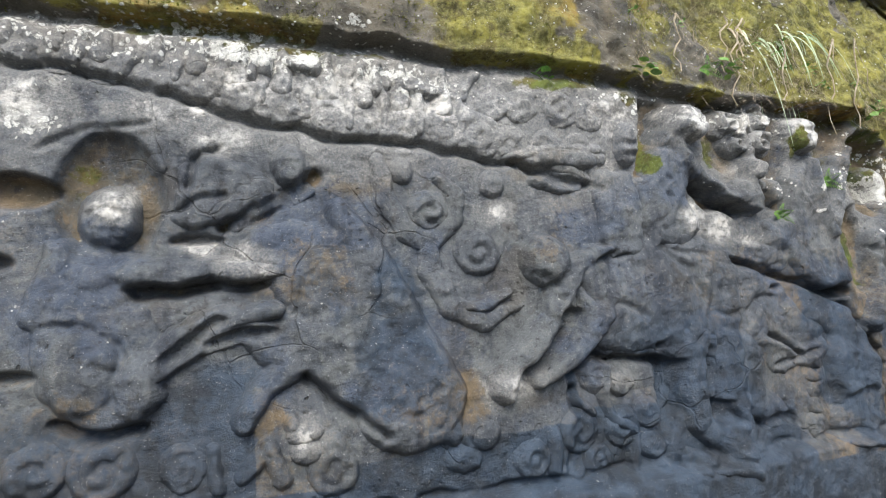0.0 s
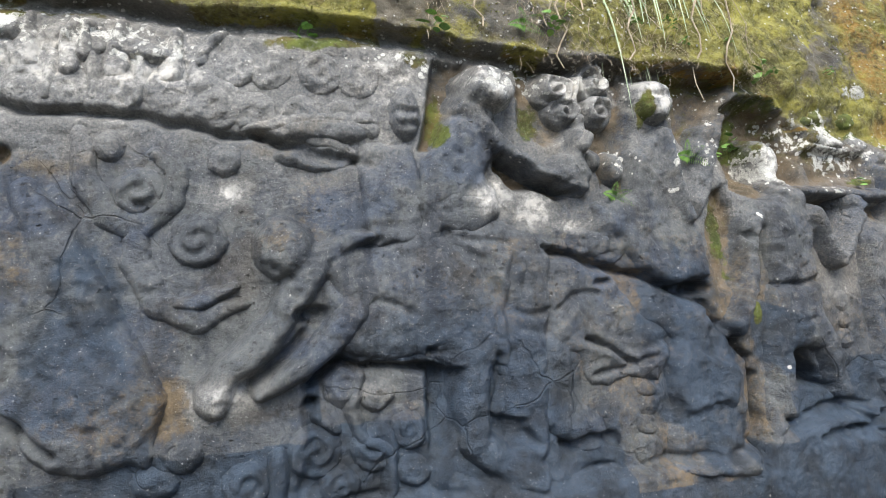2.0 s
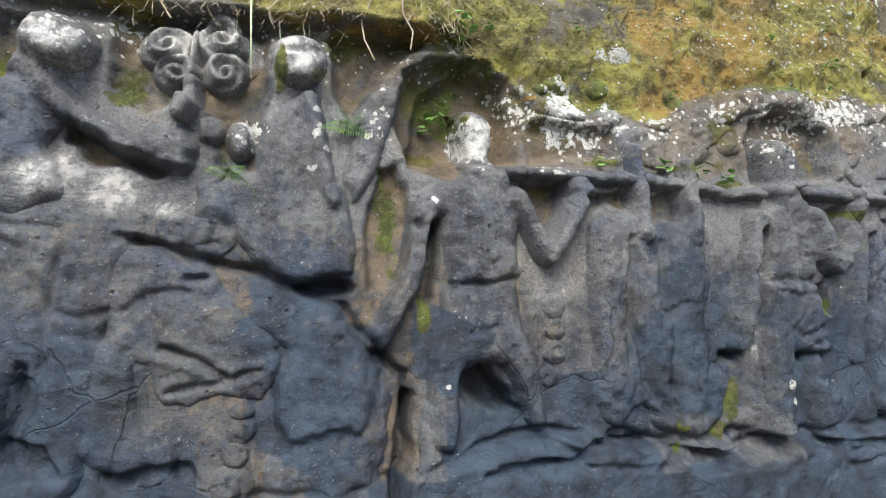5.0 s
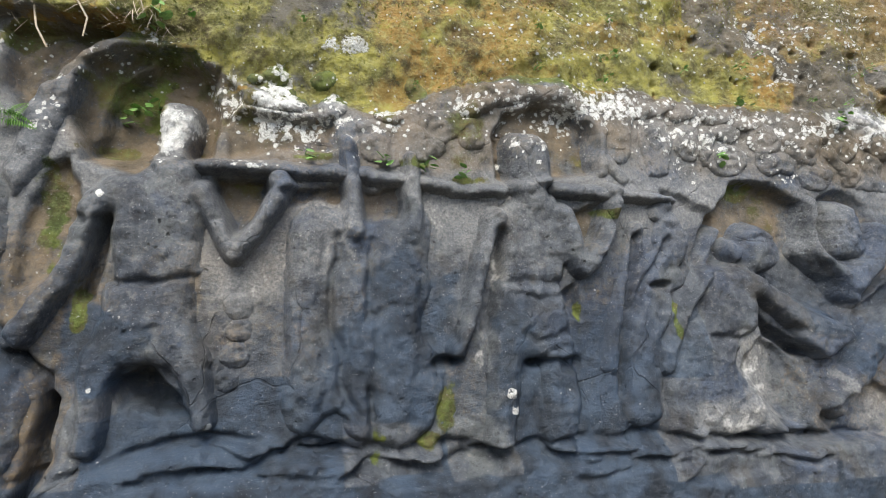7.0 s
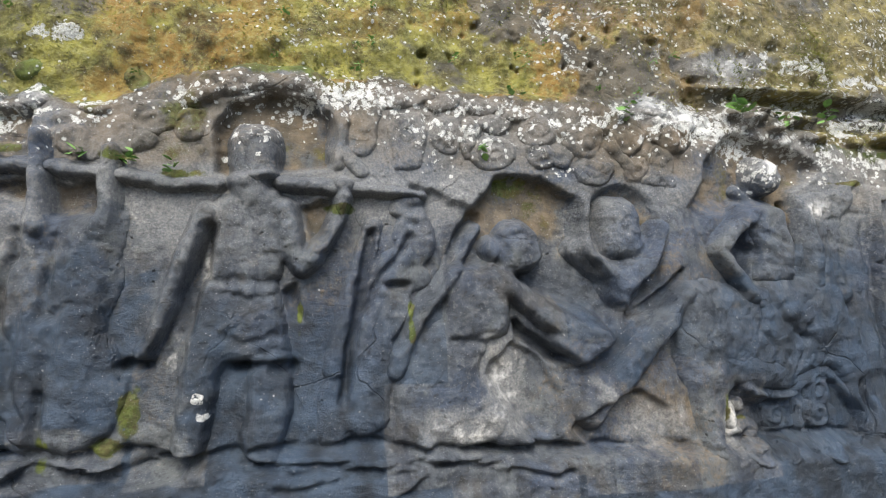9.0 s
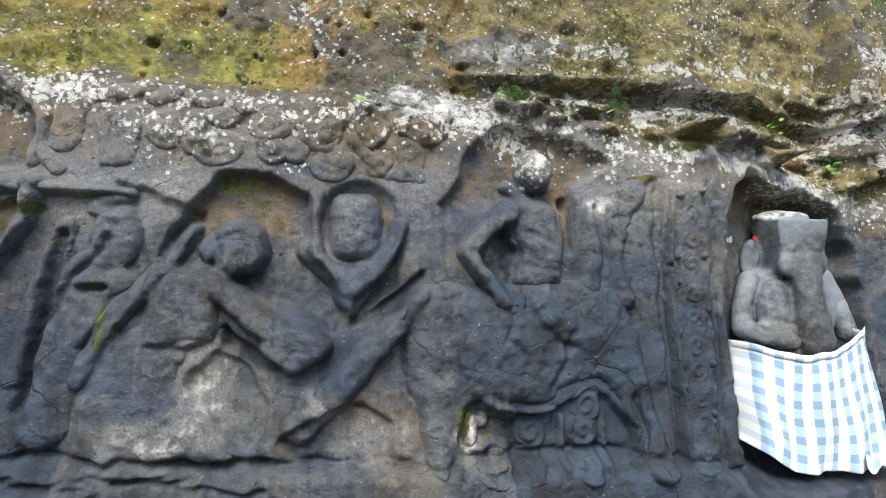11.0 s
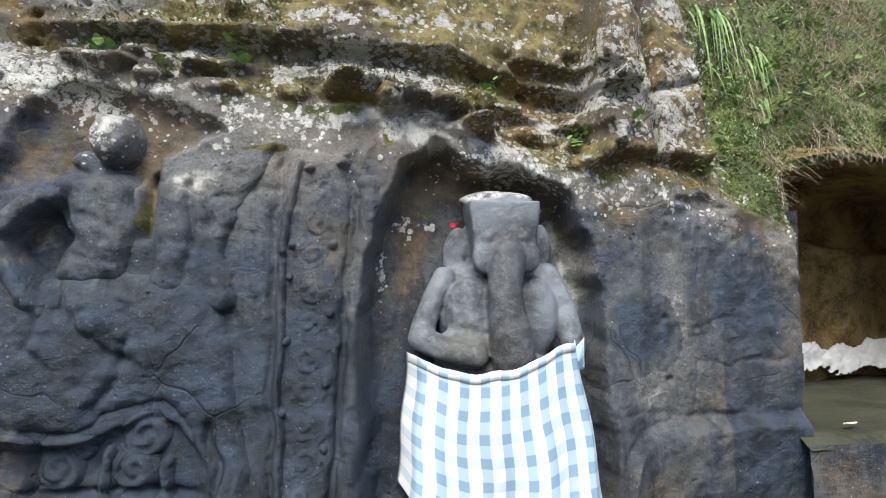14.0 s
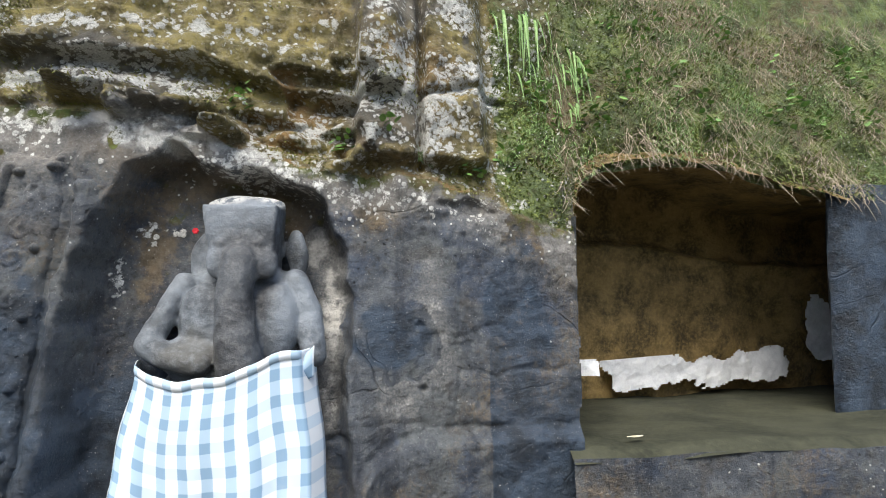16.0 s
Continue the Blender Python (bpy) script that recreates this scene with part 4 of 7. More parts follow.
blotch("lichen", 0.9, 10.09, 1.96, 0.28, 0.10)
blotch("lichen", 0.9, 10.48, 1.88, 0.26, 0.06)
blotch("lichen", 0.9, 9.97, 2.23, 0.31, 0.07)
blotch("lichen", 0.9, 8.95, 2.25, 0.11, 0.06)
blotch("lichen", 0.9, 9.50, 2.22, 0.18, 0.06)
blotch("lichen", 0.9, 10.18, 2.19, 0.18, 0.09)
blotch("lichen", 0.9, 10.96, 2.27, 0.25, 0.17)
blotch("lichen", 0.9, 9.18, 2.58, 0.35, 0.09)
blotch("lichen", 0.9, 9.67, 2.52, 0.52, 0.12)
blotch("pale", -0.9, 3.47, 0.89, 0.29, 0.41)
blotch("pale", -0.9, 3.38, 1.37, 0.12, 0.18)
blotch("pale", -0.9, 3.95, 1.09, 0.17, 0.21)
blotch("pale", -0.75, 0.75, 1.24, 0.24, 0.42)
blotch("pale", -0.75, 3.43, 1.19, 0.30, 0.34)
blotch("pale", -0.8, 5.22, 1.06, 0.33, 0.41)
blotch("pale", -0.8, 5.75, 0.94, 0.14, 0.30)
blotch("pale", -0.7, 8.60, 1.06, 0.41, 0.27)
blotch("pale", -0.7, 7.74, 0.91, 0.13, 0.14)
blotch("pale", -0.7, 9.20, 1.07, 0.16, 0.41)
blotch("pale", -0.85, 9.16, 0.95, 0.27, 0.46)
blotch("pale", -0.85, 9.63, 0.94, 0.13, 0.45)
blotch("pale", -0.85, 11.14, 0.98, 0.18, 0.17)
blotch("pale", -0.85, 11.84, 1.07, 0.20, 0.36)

for x, z, r in ((4.62, 2.17, 0.09), (4.73, 2.18, 0.08), (4.66, 2.27, 0.07), (0.30, 2.54, 0.10), (0.52, 2.53, 0.10), (0.74, 2.50, 0.10), (0.95, 2.47, 0.09), (1.12, 2.46, 0.06), (8.95, 2.19, 0.07), (9.18, 2.20, 0.06), (9.42, 2.17, 0.08), (9.62, 2.21, 0.06), (9.80, 2.17, 0.07), (9.98, 2.20, 0.05), (10.86, 2.08, 0.06), (11.08, 1.98, 0.09), (10.95, 2.30, 0.07), (11.45, 1.95, 0.06),
                (9.3, 2.52, 0.09), (9.75, 2.50, 0.08), (10.2, 2.56, 0.10), (10.6, 2.50, 0.09), (10.0, 2.72, 0.10), (8.9, 2.62, 0.09), (10.8, 2.66, 0.08)):
    blotch("lichen", 1.0, x, z, r, 0.7 * r)
for x, z in ((3.451, 2.172), (3.471, 2.08), (3.486, 2.017), (3.468, 1.978), (3.51, 1.92), (3.446, 1.83), (3.712, 2.044), (3.691, 1.983), (3.766, 2.206), (3.756, 2.111), (3.963, 1.699), (5.972, 1.971), (5.819, 1.986), (5.926, 1.893), (5.755, 1.887)):
    blotch("lichen", 1.25, x, z, 0.022, 0.018)

# ---- rock face and bank as meshes ----
CHIPS = np.abs(fbm(GX, GZ, 0.075, 4, 33, 0.6))
OUT[:] = softened(OUT) + 0.003 * PITS - 0.005 * CHIPS
carved_stain = {k: v.copy() for k, v in STAIN.items()}
np.maximum(STAIN["rust"], 0.95 * HOLLOW * (0.8 + 0.5 * WOBBLE_B), out=STAIN["rust"])
np.maximum(STAIN["moss"], 0.34 * HOLLOW * (0.7 + 0.8 * WOBBLE), out=STAIN["moss"])
STAIN["pale"] *= 1 - 0.8 * HOLLOW * (PATCHES < 0.3)
cells = (GZ - TOP)[:-1, :-1] > 0
# the cut end of the face
within = (GX + 0.006 * WOBBLE)[:-1, :-1] < 12.14
everything = np.s_[0:GX.shape[0], 0:GX.shape[1]]
tagged(sheet("wall_rock_face", everything, OUT, ~cells & within, STONE), "dark grey carved tuff cliff face with lichen and wet runs", "rock face", kind="structure")
grassy = cells & ((GX + 0.06 * WOBBLE)[:-1, :-1] > 11.74)
tagged(sheet("ground_grassy_bank", everything, OUT, grassy, GREEN_BANK), "green mossy bank with grass beside the stone pier", "rock bank", kind="structure")
brown = cells & ~grassy & ((GX + 0.5 * (GZ - 2.3) + 0.35 * WOBBLE)[:-1, :-1] > 7.75)
tagged(sheet("ground_brown_bank", everything, OUT, brown, BROWN_BANK), "brown mossy rock ledges spotted with white lichen", "rock bank", kind="structure")
tagged(sheet("ground_mossy_bank", everything, OUT, cells & ~grassy & ~brown, BANK), "mossy yellow-green rock bank above the carved face", "rock bank", kind="structure")
STAIN.update(carved_stain)


def plain_material(name, a, b, scale=6, bump=0.02, rough=0.85):
    n = Nodes(name)
    f, g = n.noise(scale, 6, 0.65), n.noise(scale * 9, 4, 0.7)
    c = n.mix(n.math("MULTIPLY", n.span(g, 0.4, 0.75), 0.5), n.mix(n.span(f, 0.35, 0.65), a, b), tuple(min(1, 1.6 * v) for v in b))
    return n.done(c, rough, n.bump(n.math("ADD", f, n.math("MULTIPLY", g, 0.4)), bump, 0.7))


EARTH = plain_material("damp trodden earth", (0.045, 0.038, 0.028), (0.095, 0.082, 0.062), 3)


def terrain(name, xs, zs, shape, material, label, category, kind="structure"):
    """A sheet whose points come from shape(u, v)."""
    u, v = np.meshgrid(xs, zs, indexing="ij")
    x, y, z = shape(u, v)
    nx, nz = u.shape
    idx = np.arange(nx * nz).reshape(nx, nz)
    quads = np.stack([idx[:-1, :-1], idx[1:, :-1], idx[1:, 1:], idx[:-1, 1:]], axis=-1).reshape(-1, 4)
    me = bpy.data.meshes.new(name)
    me.from_pydata(np.stack([x, y, z], -1).reshape(-1, 3).tolist(), [], quads.tolist())
    me.polygons.foreach_set("use_smooth", np.ones(len(me.polygons), bool))
    if material in (GREEN_BANK, STONE):
        moss = (0.75 if material is GREEN_BANK else 0.05) + 0.3 * fbm(x, z, 0.8, 3, 84)
        lichen = np.clip(0.10 + 0.16 * fbm(x, z, 0.5, 3, 85), 0, 1)
        rust = np.clip((0.35 if material is GREEN_BANK else 0.12) + 0.4 * fbm(x, z, 0.6, 3, 86), 0, 1)
        layer = me.attributes.new("stain", "FLOAT_COLOR", "POINT")
        layer.data.foreach_set("color", np.stack([moss, lichen, rust, 0 * x], -1).astype(np.float32).ravel())
    me.materials.append(material)
    return tagged(new(name, me), label, category, kind=kind)


def stretch_to_horizon(lo, hi, n):
    s = np.linspace(-1, 1, n)
    return (lo + hi) / 2 + s * (hi - lo) / 2 + np.sign(s) * np.clip(np.abs(s) - 0.8, 0, 1) ** 3 * 125 * 900


terrain("ground", stretch_to_horizon(-8, 22, 90), stretch_to_horizon(-16, 16, 80),
        lambda u, v: (u, v, -0.03 * np.clip(u, -3, 13) + 0.04 * fbm(u, v, 1.3, 3, 71) + 0.0 * v), EARTH, "trodden earth path along the foot of the cliff", "ground")

# ---- carved figures ----

F = Relief("carved_frieze", "scroll frieze", "weathered carved scroll frieze with white lichen under the ledge", "carved_block")
F.curl(0.05, -0.730, 2.604, 0.132, 0.034, 200, 1.2)
F.curl(0.05, -0.498, 2.573, 0.123, 0.034, 150, -1.2)
F.curl(0.05, -0.312, 2.588, 0.100, 0.030, 20, 1.1)
F.curl(0.05, -0.058, 2.596, 0.077, 0.026, 90, 1.2)
F.limb(0.07, (0.095, 2.520, 0.031), (0.110, 2.604, 0.018))
F.limb(0.07, (0.167, 2.470, 0.036), (0.194, 2.568, 0.018))
F.limb(0.09, (0.240, 2.484, 0.037), (0.255, 2.554, 0.032))
F.limb(0.1, (0.354, 2.545, 0.042), (0.456, 2.543, 0.048))
F.limb(0.09, (0.675, 2.467, 0.027), (0.694, 2.540, 0.022))
F.limb(0.09, (0.749, 2.442, 0.044), (0.770, 2.554, 0.017))
F.limb(0.09, (0.880, 2.479, 0.044), (1.060, 2.444, 0.039))
F.curl(0.05, 0.428, 2.404, 0.091, 0.024, 90, 1.3)
F.curl(0.05, 0.589, 2.257, 0.086, 0.024, 180, -1.2)
F.curl(0.05, 0.803, 2.265, 0.093, 0.025, 0, 1.2)
F.curl(0.05, 1.040, 2.274, 0.084, 0.025, 120, 1.2)
F.curl(0.05, -0.118, 2.482, 0.102, 0.028, 40, 1.2)
F.curl(0.05, 0.058, 2.440, 0.088, 0.026, 140, -1.2)
F.curl(0.05, 0.237, 2.340, 0.078, 0.023, 60, 1.2)
F.curl(0.07, 1.248, 2.221, 0.130, 0.031, 200, 1.4)
F.limb(0.07, (1.196, 2.441, 0.028), (1.284, 2.568, 0.026))
F.limb(0.06, (1.402, 2.094, 0.034), (1.675, 2.155, 0.041), (1.905, 2.162, 0.030))
F.limb(0.05, (1.696, 2.042, 0.053), (1.818, 1.990, 0.047))
F.limb(0.06, (1.475, 2.066, 0.029), (1.704, 2.132, 0.041), (1.931, 2.107, 0.030))
F.groove(0.03, 0.015, (1.429, 2.242), (1.633, 2.237))
F.groove(0.03, 0.015, (1.663, 2.226), (1.861, 2.227))
flames = random.Random(31)
for k in range(15):
    x = -0.78 + 0.185 * k + flames.uniform(-0.02, 0.02)
    low = float(np.interp(x, (-0.8, -0.17, 0.44, 0.89, 1.4, 1.87), (2.49, 2.37, 2.20, 2.16, 2.08, 2.03))) + 0.03
    top = float(np.interp(x, (-0.82, 0.87, 2.14), (2.72, 2.63, 2.54))) - 0.03
    mid = low + 0.42 * (top - low)
    F.curl(0.055, x, low + 0.4 * (mid - low), 0.075 + 0.4 * (mid - low) * 0.3, 0.022, flames.uniform(40, 140), flames.choice((1.2, -1.2)))
    if x > 1.15:
        F.curl(0.06, x + 0.08, mid + 0.08, 0.095, 0.024, flames.uniform(0, 360), flames.choice((1.3, -1.3)))
        continue
    F.limb(0.06, (x + 0.085, low + 0.02, 0.02), (x + 0.10, mid, 0.034), (x + 0.085, mid + 0.07, 0.010))
    F.limb(0.075, (x - 0.01, mid, 0.050), (x, mid + 0.45 * (top - mid), 0.040), (x + 0.015, top, 0.010))
    F.curl(0.05, x + 0.09, mid + 0.10, 0.055, 0.018, flames.uniform(0, 360), flames.choice((1.1, -1.1)))
F.build()

F = Relief("carved_mask", "figure relief", "carved round heads worn smooth beside the scroll frieze")
F.boss(0.09, 2.084, 2.187, 0.067, 0.123)
F.slab(0.07, 0.03, (1.885, 2.046), (2.11, 2.029), (2.133, 1.86), (2.11, 1.595), (1.876, 1.579), (1.867, 1.838))
F.boss(0.05, 1.717, 2.101, 0.212, 0.048)
F.boss(0.05, 1.683, 1.978, 0.183, 0.053)
F.groove(0.035, 0.011, (2.054, 2.138), (2.124, 2.135))
F.groove(0.03, 0.010, (2.040, 2.200), (2.075, 2.195))
F.groove(0.03, 0.010, (2.100, 2.200), (2.138, 2.205))
F.groove(0.02, 0.009, (2.089, 2.190), (2.092, 2.160))
F.build()

F = Relief("carved_crouching_figure", "figure relief", "carved crouching figure with raised head beside a large beast", low=0.85)
F.boss(0.22, -0.410, 1.802, 0.125, 0.142)
F.boss(0.1, -0.460, 1.661, 0.080, 0.069)
F.boss(0.03, -0.224, 2.037, 0.044, 0.044)
F.slab(0.1, 0.08, (-0.66, 1.70), (-0.54, 1.67), (-0.30, 1.65), (-0.31, 1.44), (-0.19, 1.30), (-0.17, 1.08), (-0.33, 0.94), (-0.53, 0.96), (-0.64, 1.12), (-0.67, 1.41))
F.limb(0.11, (-0.367, 1.590, 0.069), (-0.170, 1.561, 0.061), (0.048, 1.561, 0.053), (0.277, 1.564, 0.044))
F.limb(0.11, (-0.214, 1.189, 0.077), (-0.066, 1.314, 0.070), (0.110, 1.374, 0.057), (0.246, 1.379, 0.044))
F.boss(0.14, -0.488, 1.191, 0.141, 0.196)
F.boss(0.12, -0.294, 1.110, 0.090, 0.134)
F.limb(0.08, (-0.652, 1.411, 0.066), (-0.619, 1.586, 0.058), (-0.562, 1.675, 0.045))
F.groove(0.04, 0.014, (-0.618, 1.352), (-0.482, 1.356), (-0.371, 1.304), (-0.350, 1.181))
F.groove(0.03, 0.009, (-0.461, 1.221), (-0.351, 1.165))
F.groove(0.025, 0.009, (-0.490, 1.815), (-0.439, 1.834))
F.groove(0.025, 0.010, (-0.397, 1.834), (-0.333, 1.810))
F.groove(0.02, 0.009, (-0.437, 1.696), (-0.354, 1.695))
F.build()

F = Relief("carved_beast", "beast relief", "large carved beast with rough brown back lowering its head", low=0.8)
F.slab(0.15, 0.16, (0.07, 1.63), (0.16, 1.72), (0.35, 1.79), (0.55, 1.77), (0.64, 1.65), (0.72, 1.40), (0.84, 1.27), (0.98, 1.13), (1.04, 0.93), (1.01, 0.75), (0.80, 0.77), (0.61, 0.88), (0.48, 0.98), (0.36, 1.10), (0.25, 1.07), (0.19, 1.19), (0.27, 1.37), (0.20, 1.51))
F.boss(0.14, 0.803, 0.966, 0.247, 0.235)
F.limb(0.1, (0.354, 1.172, 0.087), (0.190, 1.068, 0.061), (0.099, 0.941, 0.051))
F.limb(0.09, (0.089, 1.374, 0.062), (0.219, 1.226, 0.072))
F.limb(0.06, (0.048, 1.517, 0.039), (0.187, 1.586, 0.074))
F.groove(0.04, 0.021, (0.631, 1.652), (0.716, 1.392), (0.835, 1.259))
F.groove(0.03, 0.013, (0.224, 1.268), (0.322, 1.359), (0.352, 1.506))
F.limb(0.115, (0.541, 1.832, 0.06), (0.65, 1.633, 0.09), (0.768, 1.386, 0.09), (0.875, 1.19, 0.1), (0.947, 0.997, 0.11))
F.limb(0.1, (-0.217, 1.148, 0.045), (-0.065, 1.278, 0.06), (0.157, 1.312, 0.05), (0.304, 1.27, 0.03))
F.build()

F = Relief("mask_carving", "mask relief", "carved masks with bulging eyes under the frieze")
F.slab(0.08, 0.05, (-0.14, 2.03), (-0.03, 2.10), (0.13, 2.04), (0.25, 1.99), (0.22, 1.89), (0.10, 1.79), (-0.08, 1.74), (-0.17, 1.81))
F.boss(0.09, 0.334, 2.042, 0.078, 0.102)
F.boss(0.06, 0.187, 1.939, 0.071, 0.076)
F.limb(0.06, (0.100, 1.761, 0.025), (0.244, 1.862, 0.040), (0.406, 1.940, 0.036))
F.curl(0.04, -0.033, 2.015, 0.070, 0.020, 0, 1.2)
F.groove(0.04, 0.012, (-0.148, 1.838), (-0.058, 1.888), (0.057, 1.888))
F.groove(0.03, 0.013, (-0.101, 2.015), (-0.055, 2.080))
F.build()

F = Relief("carved_scroll", "scroll relief", "carved hooked cloud scrolls in low relief", "scroll")
F.limb(0.042, (0.73, 2.084, 0.03), (0.757, 1.883, 0.055), (0.851, 1.724, 0.06), (0.979, 1.682, 0.058), (1.095, 1.779, 0.05), (1.12, 1.91, 0.045), (1.017, 1.989, 0.03))
F.curl(0.075, 0.964, 1.826, 0.105, 0.026, 75, -1.1)
F.limb(0.042, (0.971, 1.741, 0.03), (0.953, 1.539, 0.06), (1.05, 1.362, 0.065), (1.196, 1.293, 0.05), (1.359, 1.36, 0.022))
F.curl(0.075, 1.187, 1.622, 0.115, 0.028, 100, 1.15)
F.limb(0.06, (1.099, 1.359, 0.02), (1.238, 1.391, 0.04), (1.339, 1.432, 0.016))
F.boss(0.05, 0.838, 2.026, 0.06, 0.065)
F.boss(0.05, 0.352, 2.031, 0.075, 0.075)
F.curl(0.04, 1.295, 1.966, 0.07, 0.02, 0, 1.1)
F.build()

F = Relief("carved_boy", "figure relief", "carved kneeling figure with a round rough head")
F.boss(0.15, 1.524, 1.586, 0.126, 0.133)
F.limb(0.1, (1.671, 1.532, 0.055), (1.803, 1.605, 0.041), (1.882, 1.616, 0.031))
F.limb(0.11, (1.643, 1.508, 0.085), (1.507, 1.293, 0.068), (1.309, 1.094, 0.061), (1.237, 0.986, 0.070))
F.boss(0.1, 1.237, 0.974, 0.072, 0.061)
F.limb(0.1, (1.805, 1.302, 0.075), (1.642, 1.118, 0.059), (1.421, 1.005, 0.043))
F.limb(0.07, (1.726, 1.530, 0.076), (1.844, 1.399, 0.092))
F.groove(0.03, 0.013, (1.455, 1.513), (1.551, 1.460))
F.build()

F = Relief("carved_horse", "horse relief", "large carved horse standing behind its rider in dark stone", low=0.78)
F.slab(0.11, 0.13, (1.64, 1.53), (1.77, 1.57), (1.93, 1.56), (2.10, 1.68), (2.27, 1.71), (2.51, 1.67), (2.78, 1.58), (2.65, 1.37), (2.54, 1.06), (2.39, 1.02), (2.22, 1.06), (2.09, 1.09), (1.74, 1.14), (1.70, 1.31))
F.limb(0.11, (2.296, 1.076, 0.093), (2.286, 0.879, 0.076), (2.282, 0.735, 0.070))
F.limb(0.09, (2.288, 0.731, 0.076), (2.429, 0.617, 0.066), (2.539, 0.567, 0.052))
F.limb(0.08, (2.630, 1.476, 0.116), (2.576, 1.208, 0.103), (2.547, 0.899, 0.106), (2.533, 0.700, 0.088))
F.boss(0.1, 2.593, 1.275, 0.116, 0.108)
F.slab(0.08, 0.06, (2.15, 0.53), (2.18, 0.60), (2.43, 0.57), (2.57, 0.53), (2.54, 0.45), (2.14, 0.51))
F.groove(0.03, 0.014, (2.511, 1.262), (2.615, 1.235), (2.713, 1.256))
F.groove(0.02, 0.011, (2.534, 1.180), (2.656, 1.167))
F.groove(0.03, 0.019, (2.172, 1.651), (2.391, 1.510), (2.480, 1.264))
F.groove(0.03, 0.013, (2.532, 1.534), (2.480, 1.264), (2.482, 1.053), (2.425, 0.854))
F.groove(0.03, 0.016, (1.651, 1.456), (1.822, 1.348), (2.054, 1.287))
F.build()

F = Relief("carved_rider", "figure relief", "carved rider with outstretched arm and lichen-white head")
F.slab(0.11, 0.08, (2.26, 2.17), (2.45, 2.21), (2.51, 2.10), (2.46, 1.90), (2.51, 1.70), (2.38, 1.63), (2.15, 1.64), (2.08, 1.81), (2.18, 1.98))
F.boss(0.2, 2.476, 2.330, 0.148, 0.121)
F.limb(0.1, (2.366, 2.239, 0.073), (2.423, 2.198, 0.073))
F.limb(0.12, (2.445, 2.129, 0.056), (2.580, 2.011, 0.051), (2.758, 1.904, 0.051), (2.931, 1.841, 0.046))
F.boss(0.13, 2.883, 1.922, 0.115, 0.098)
F.limb(0.12, (2.905, 1.989, 0.035), (2.934, 2.126, 0.041))
F.boss(0.1, 3.053, 1.994, 0.050, 0.059)
F.limb(0.06, (2.164, 1.650, 0.064), (2.015, 1.522, 0.052))
F.groove(0.02, 0.012, (2.417, 2.329), (2.495, 2.318))
F.build()

F = Relief("carved_scroll", "scroll relief", "carved square scroll panel crusted with pale lichen", "scroll")
F.curl(0.18, 2.871, 2.364, 0.114, 0.028, 130, 1.5)
F.curl(0.18, 3.092, 2.398, 0.111, 0.029, 30, -1.5)
F.curl(0.18, 3.100, 2.251, 0.094, 0.026, 160, 1.4)
F.curl(0.18, 2.911, 2.243, 0.093, 0.026, 330, -1.3)
F.limb(0.17, (2.966, 2.204, 0.041), (2.967, 2.096, 0.046), (2.925, 2.042, 0.041))
F.limb(0.14, (2.987, 2.429, 0.020), (2.960, 2.185, 0.023))
F.build()

F = Relief("mask_carving", "mask relief", "carved lichen-covered head under the dripping ledge")
F.boss(0.15, 3.403, 2.320, 0.114, 0.129)
F.groove(0.03, 0.011, (3.348, 2.333), (3.399, 2.335))
F.groove(0.03, 0.011, (3.434, 2.343), (3.477, 2.339))
F.build()

F = Relief("carved_robed_figure", "figure relief", "carved robed figure with raised narrow arms", low=0.85)
F.slab(0.11, 0.06, (3.20, 1.80), (3.24, 2.00), (3.41, 2.17), (3.49, 2.14), (3.50, 1.80), (3.59, 1.70), (3.63, 1.61), (3.60, 1.38), (3.38, 1.35), (3.21, 1.42), (3.14, 1.58), (3.01, 1.65), (3.00, 1.76))
F.limb(0.15, (3.443, 2.133, 0.047), (3.466, 1.958, 0.041), (3.499, 1.747, 0.036), (3.533, 1.682, 0.031))
F.slab(0.09, 0.05, (3.70, 2.18), (3.85, 2.27), (3.84, 2.17), (3.71, 1.83), (3.62, 1.68), (3.56, 1.78), (3.63, 2.02))
F.curl(0.05, 3.313, 1.523, 0.106, 0.030, 60, 1.4)
F.curl(0.05, 3.058, 1.566, 0.099, 0.030, 150, -1.4)
F.curl(0.05, 2.922, 1.581, 0.073, 0.024, 40, 1.2)
F.limb(0.05, (3.211, 1.716, 0.041), (3.370, 1.702, 0.041))
F.boss(0.16, 3.153, 1.952, 0.057, 0.090)
F.build()

F = Relief("carved_pot", "vessel relief", "blue-grey carved vessel and rounded boulder forms", low=0.7)
F.slab(0.11, 0.09, (3.19, 1.19), (3.34, 1.29), (3.50, 1.26), (3.63, 1.09), (3.76, 0.89), (3.73, 0.73), (3.64, 0.51), (3.56, 0.47), (3.24, 0.51), (3.28, 0.77), (3.29, 0.99), (3.35, 1.08))
F.slab(0.20, 0.04, (3.296, 0.996), (3.387, 1.063), (3.678, 0.978), (3.669, 0.829), (3.6, 0.757), (3.322, 0.77), (3.283, 0.829))
F.limb(0.06, (3.456, 1.121, 0.045), (3.428, 0.979, 0.039))
F.curl(0.06, 3.629, 0.568, 0.058, 0.017, 90, 1.3)
F.limb(0.05, (3.641, 0.634, 0.019), (3.637, 0.497, 0.019))
F.build()

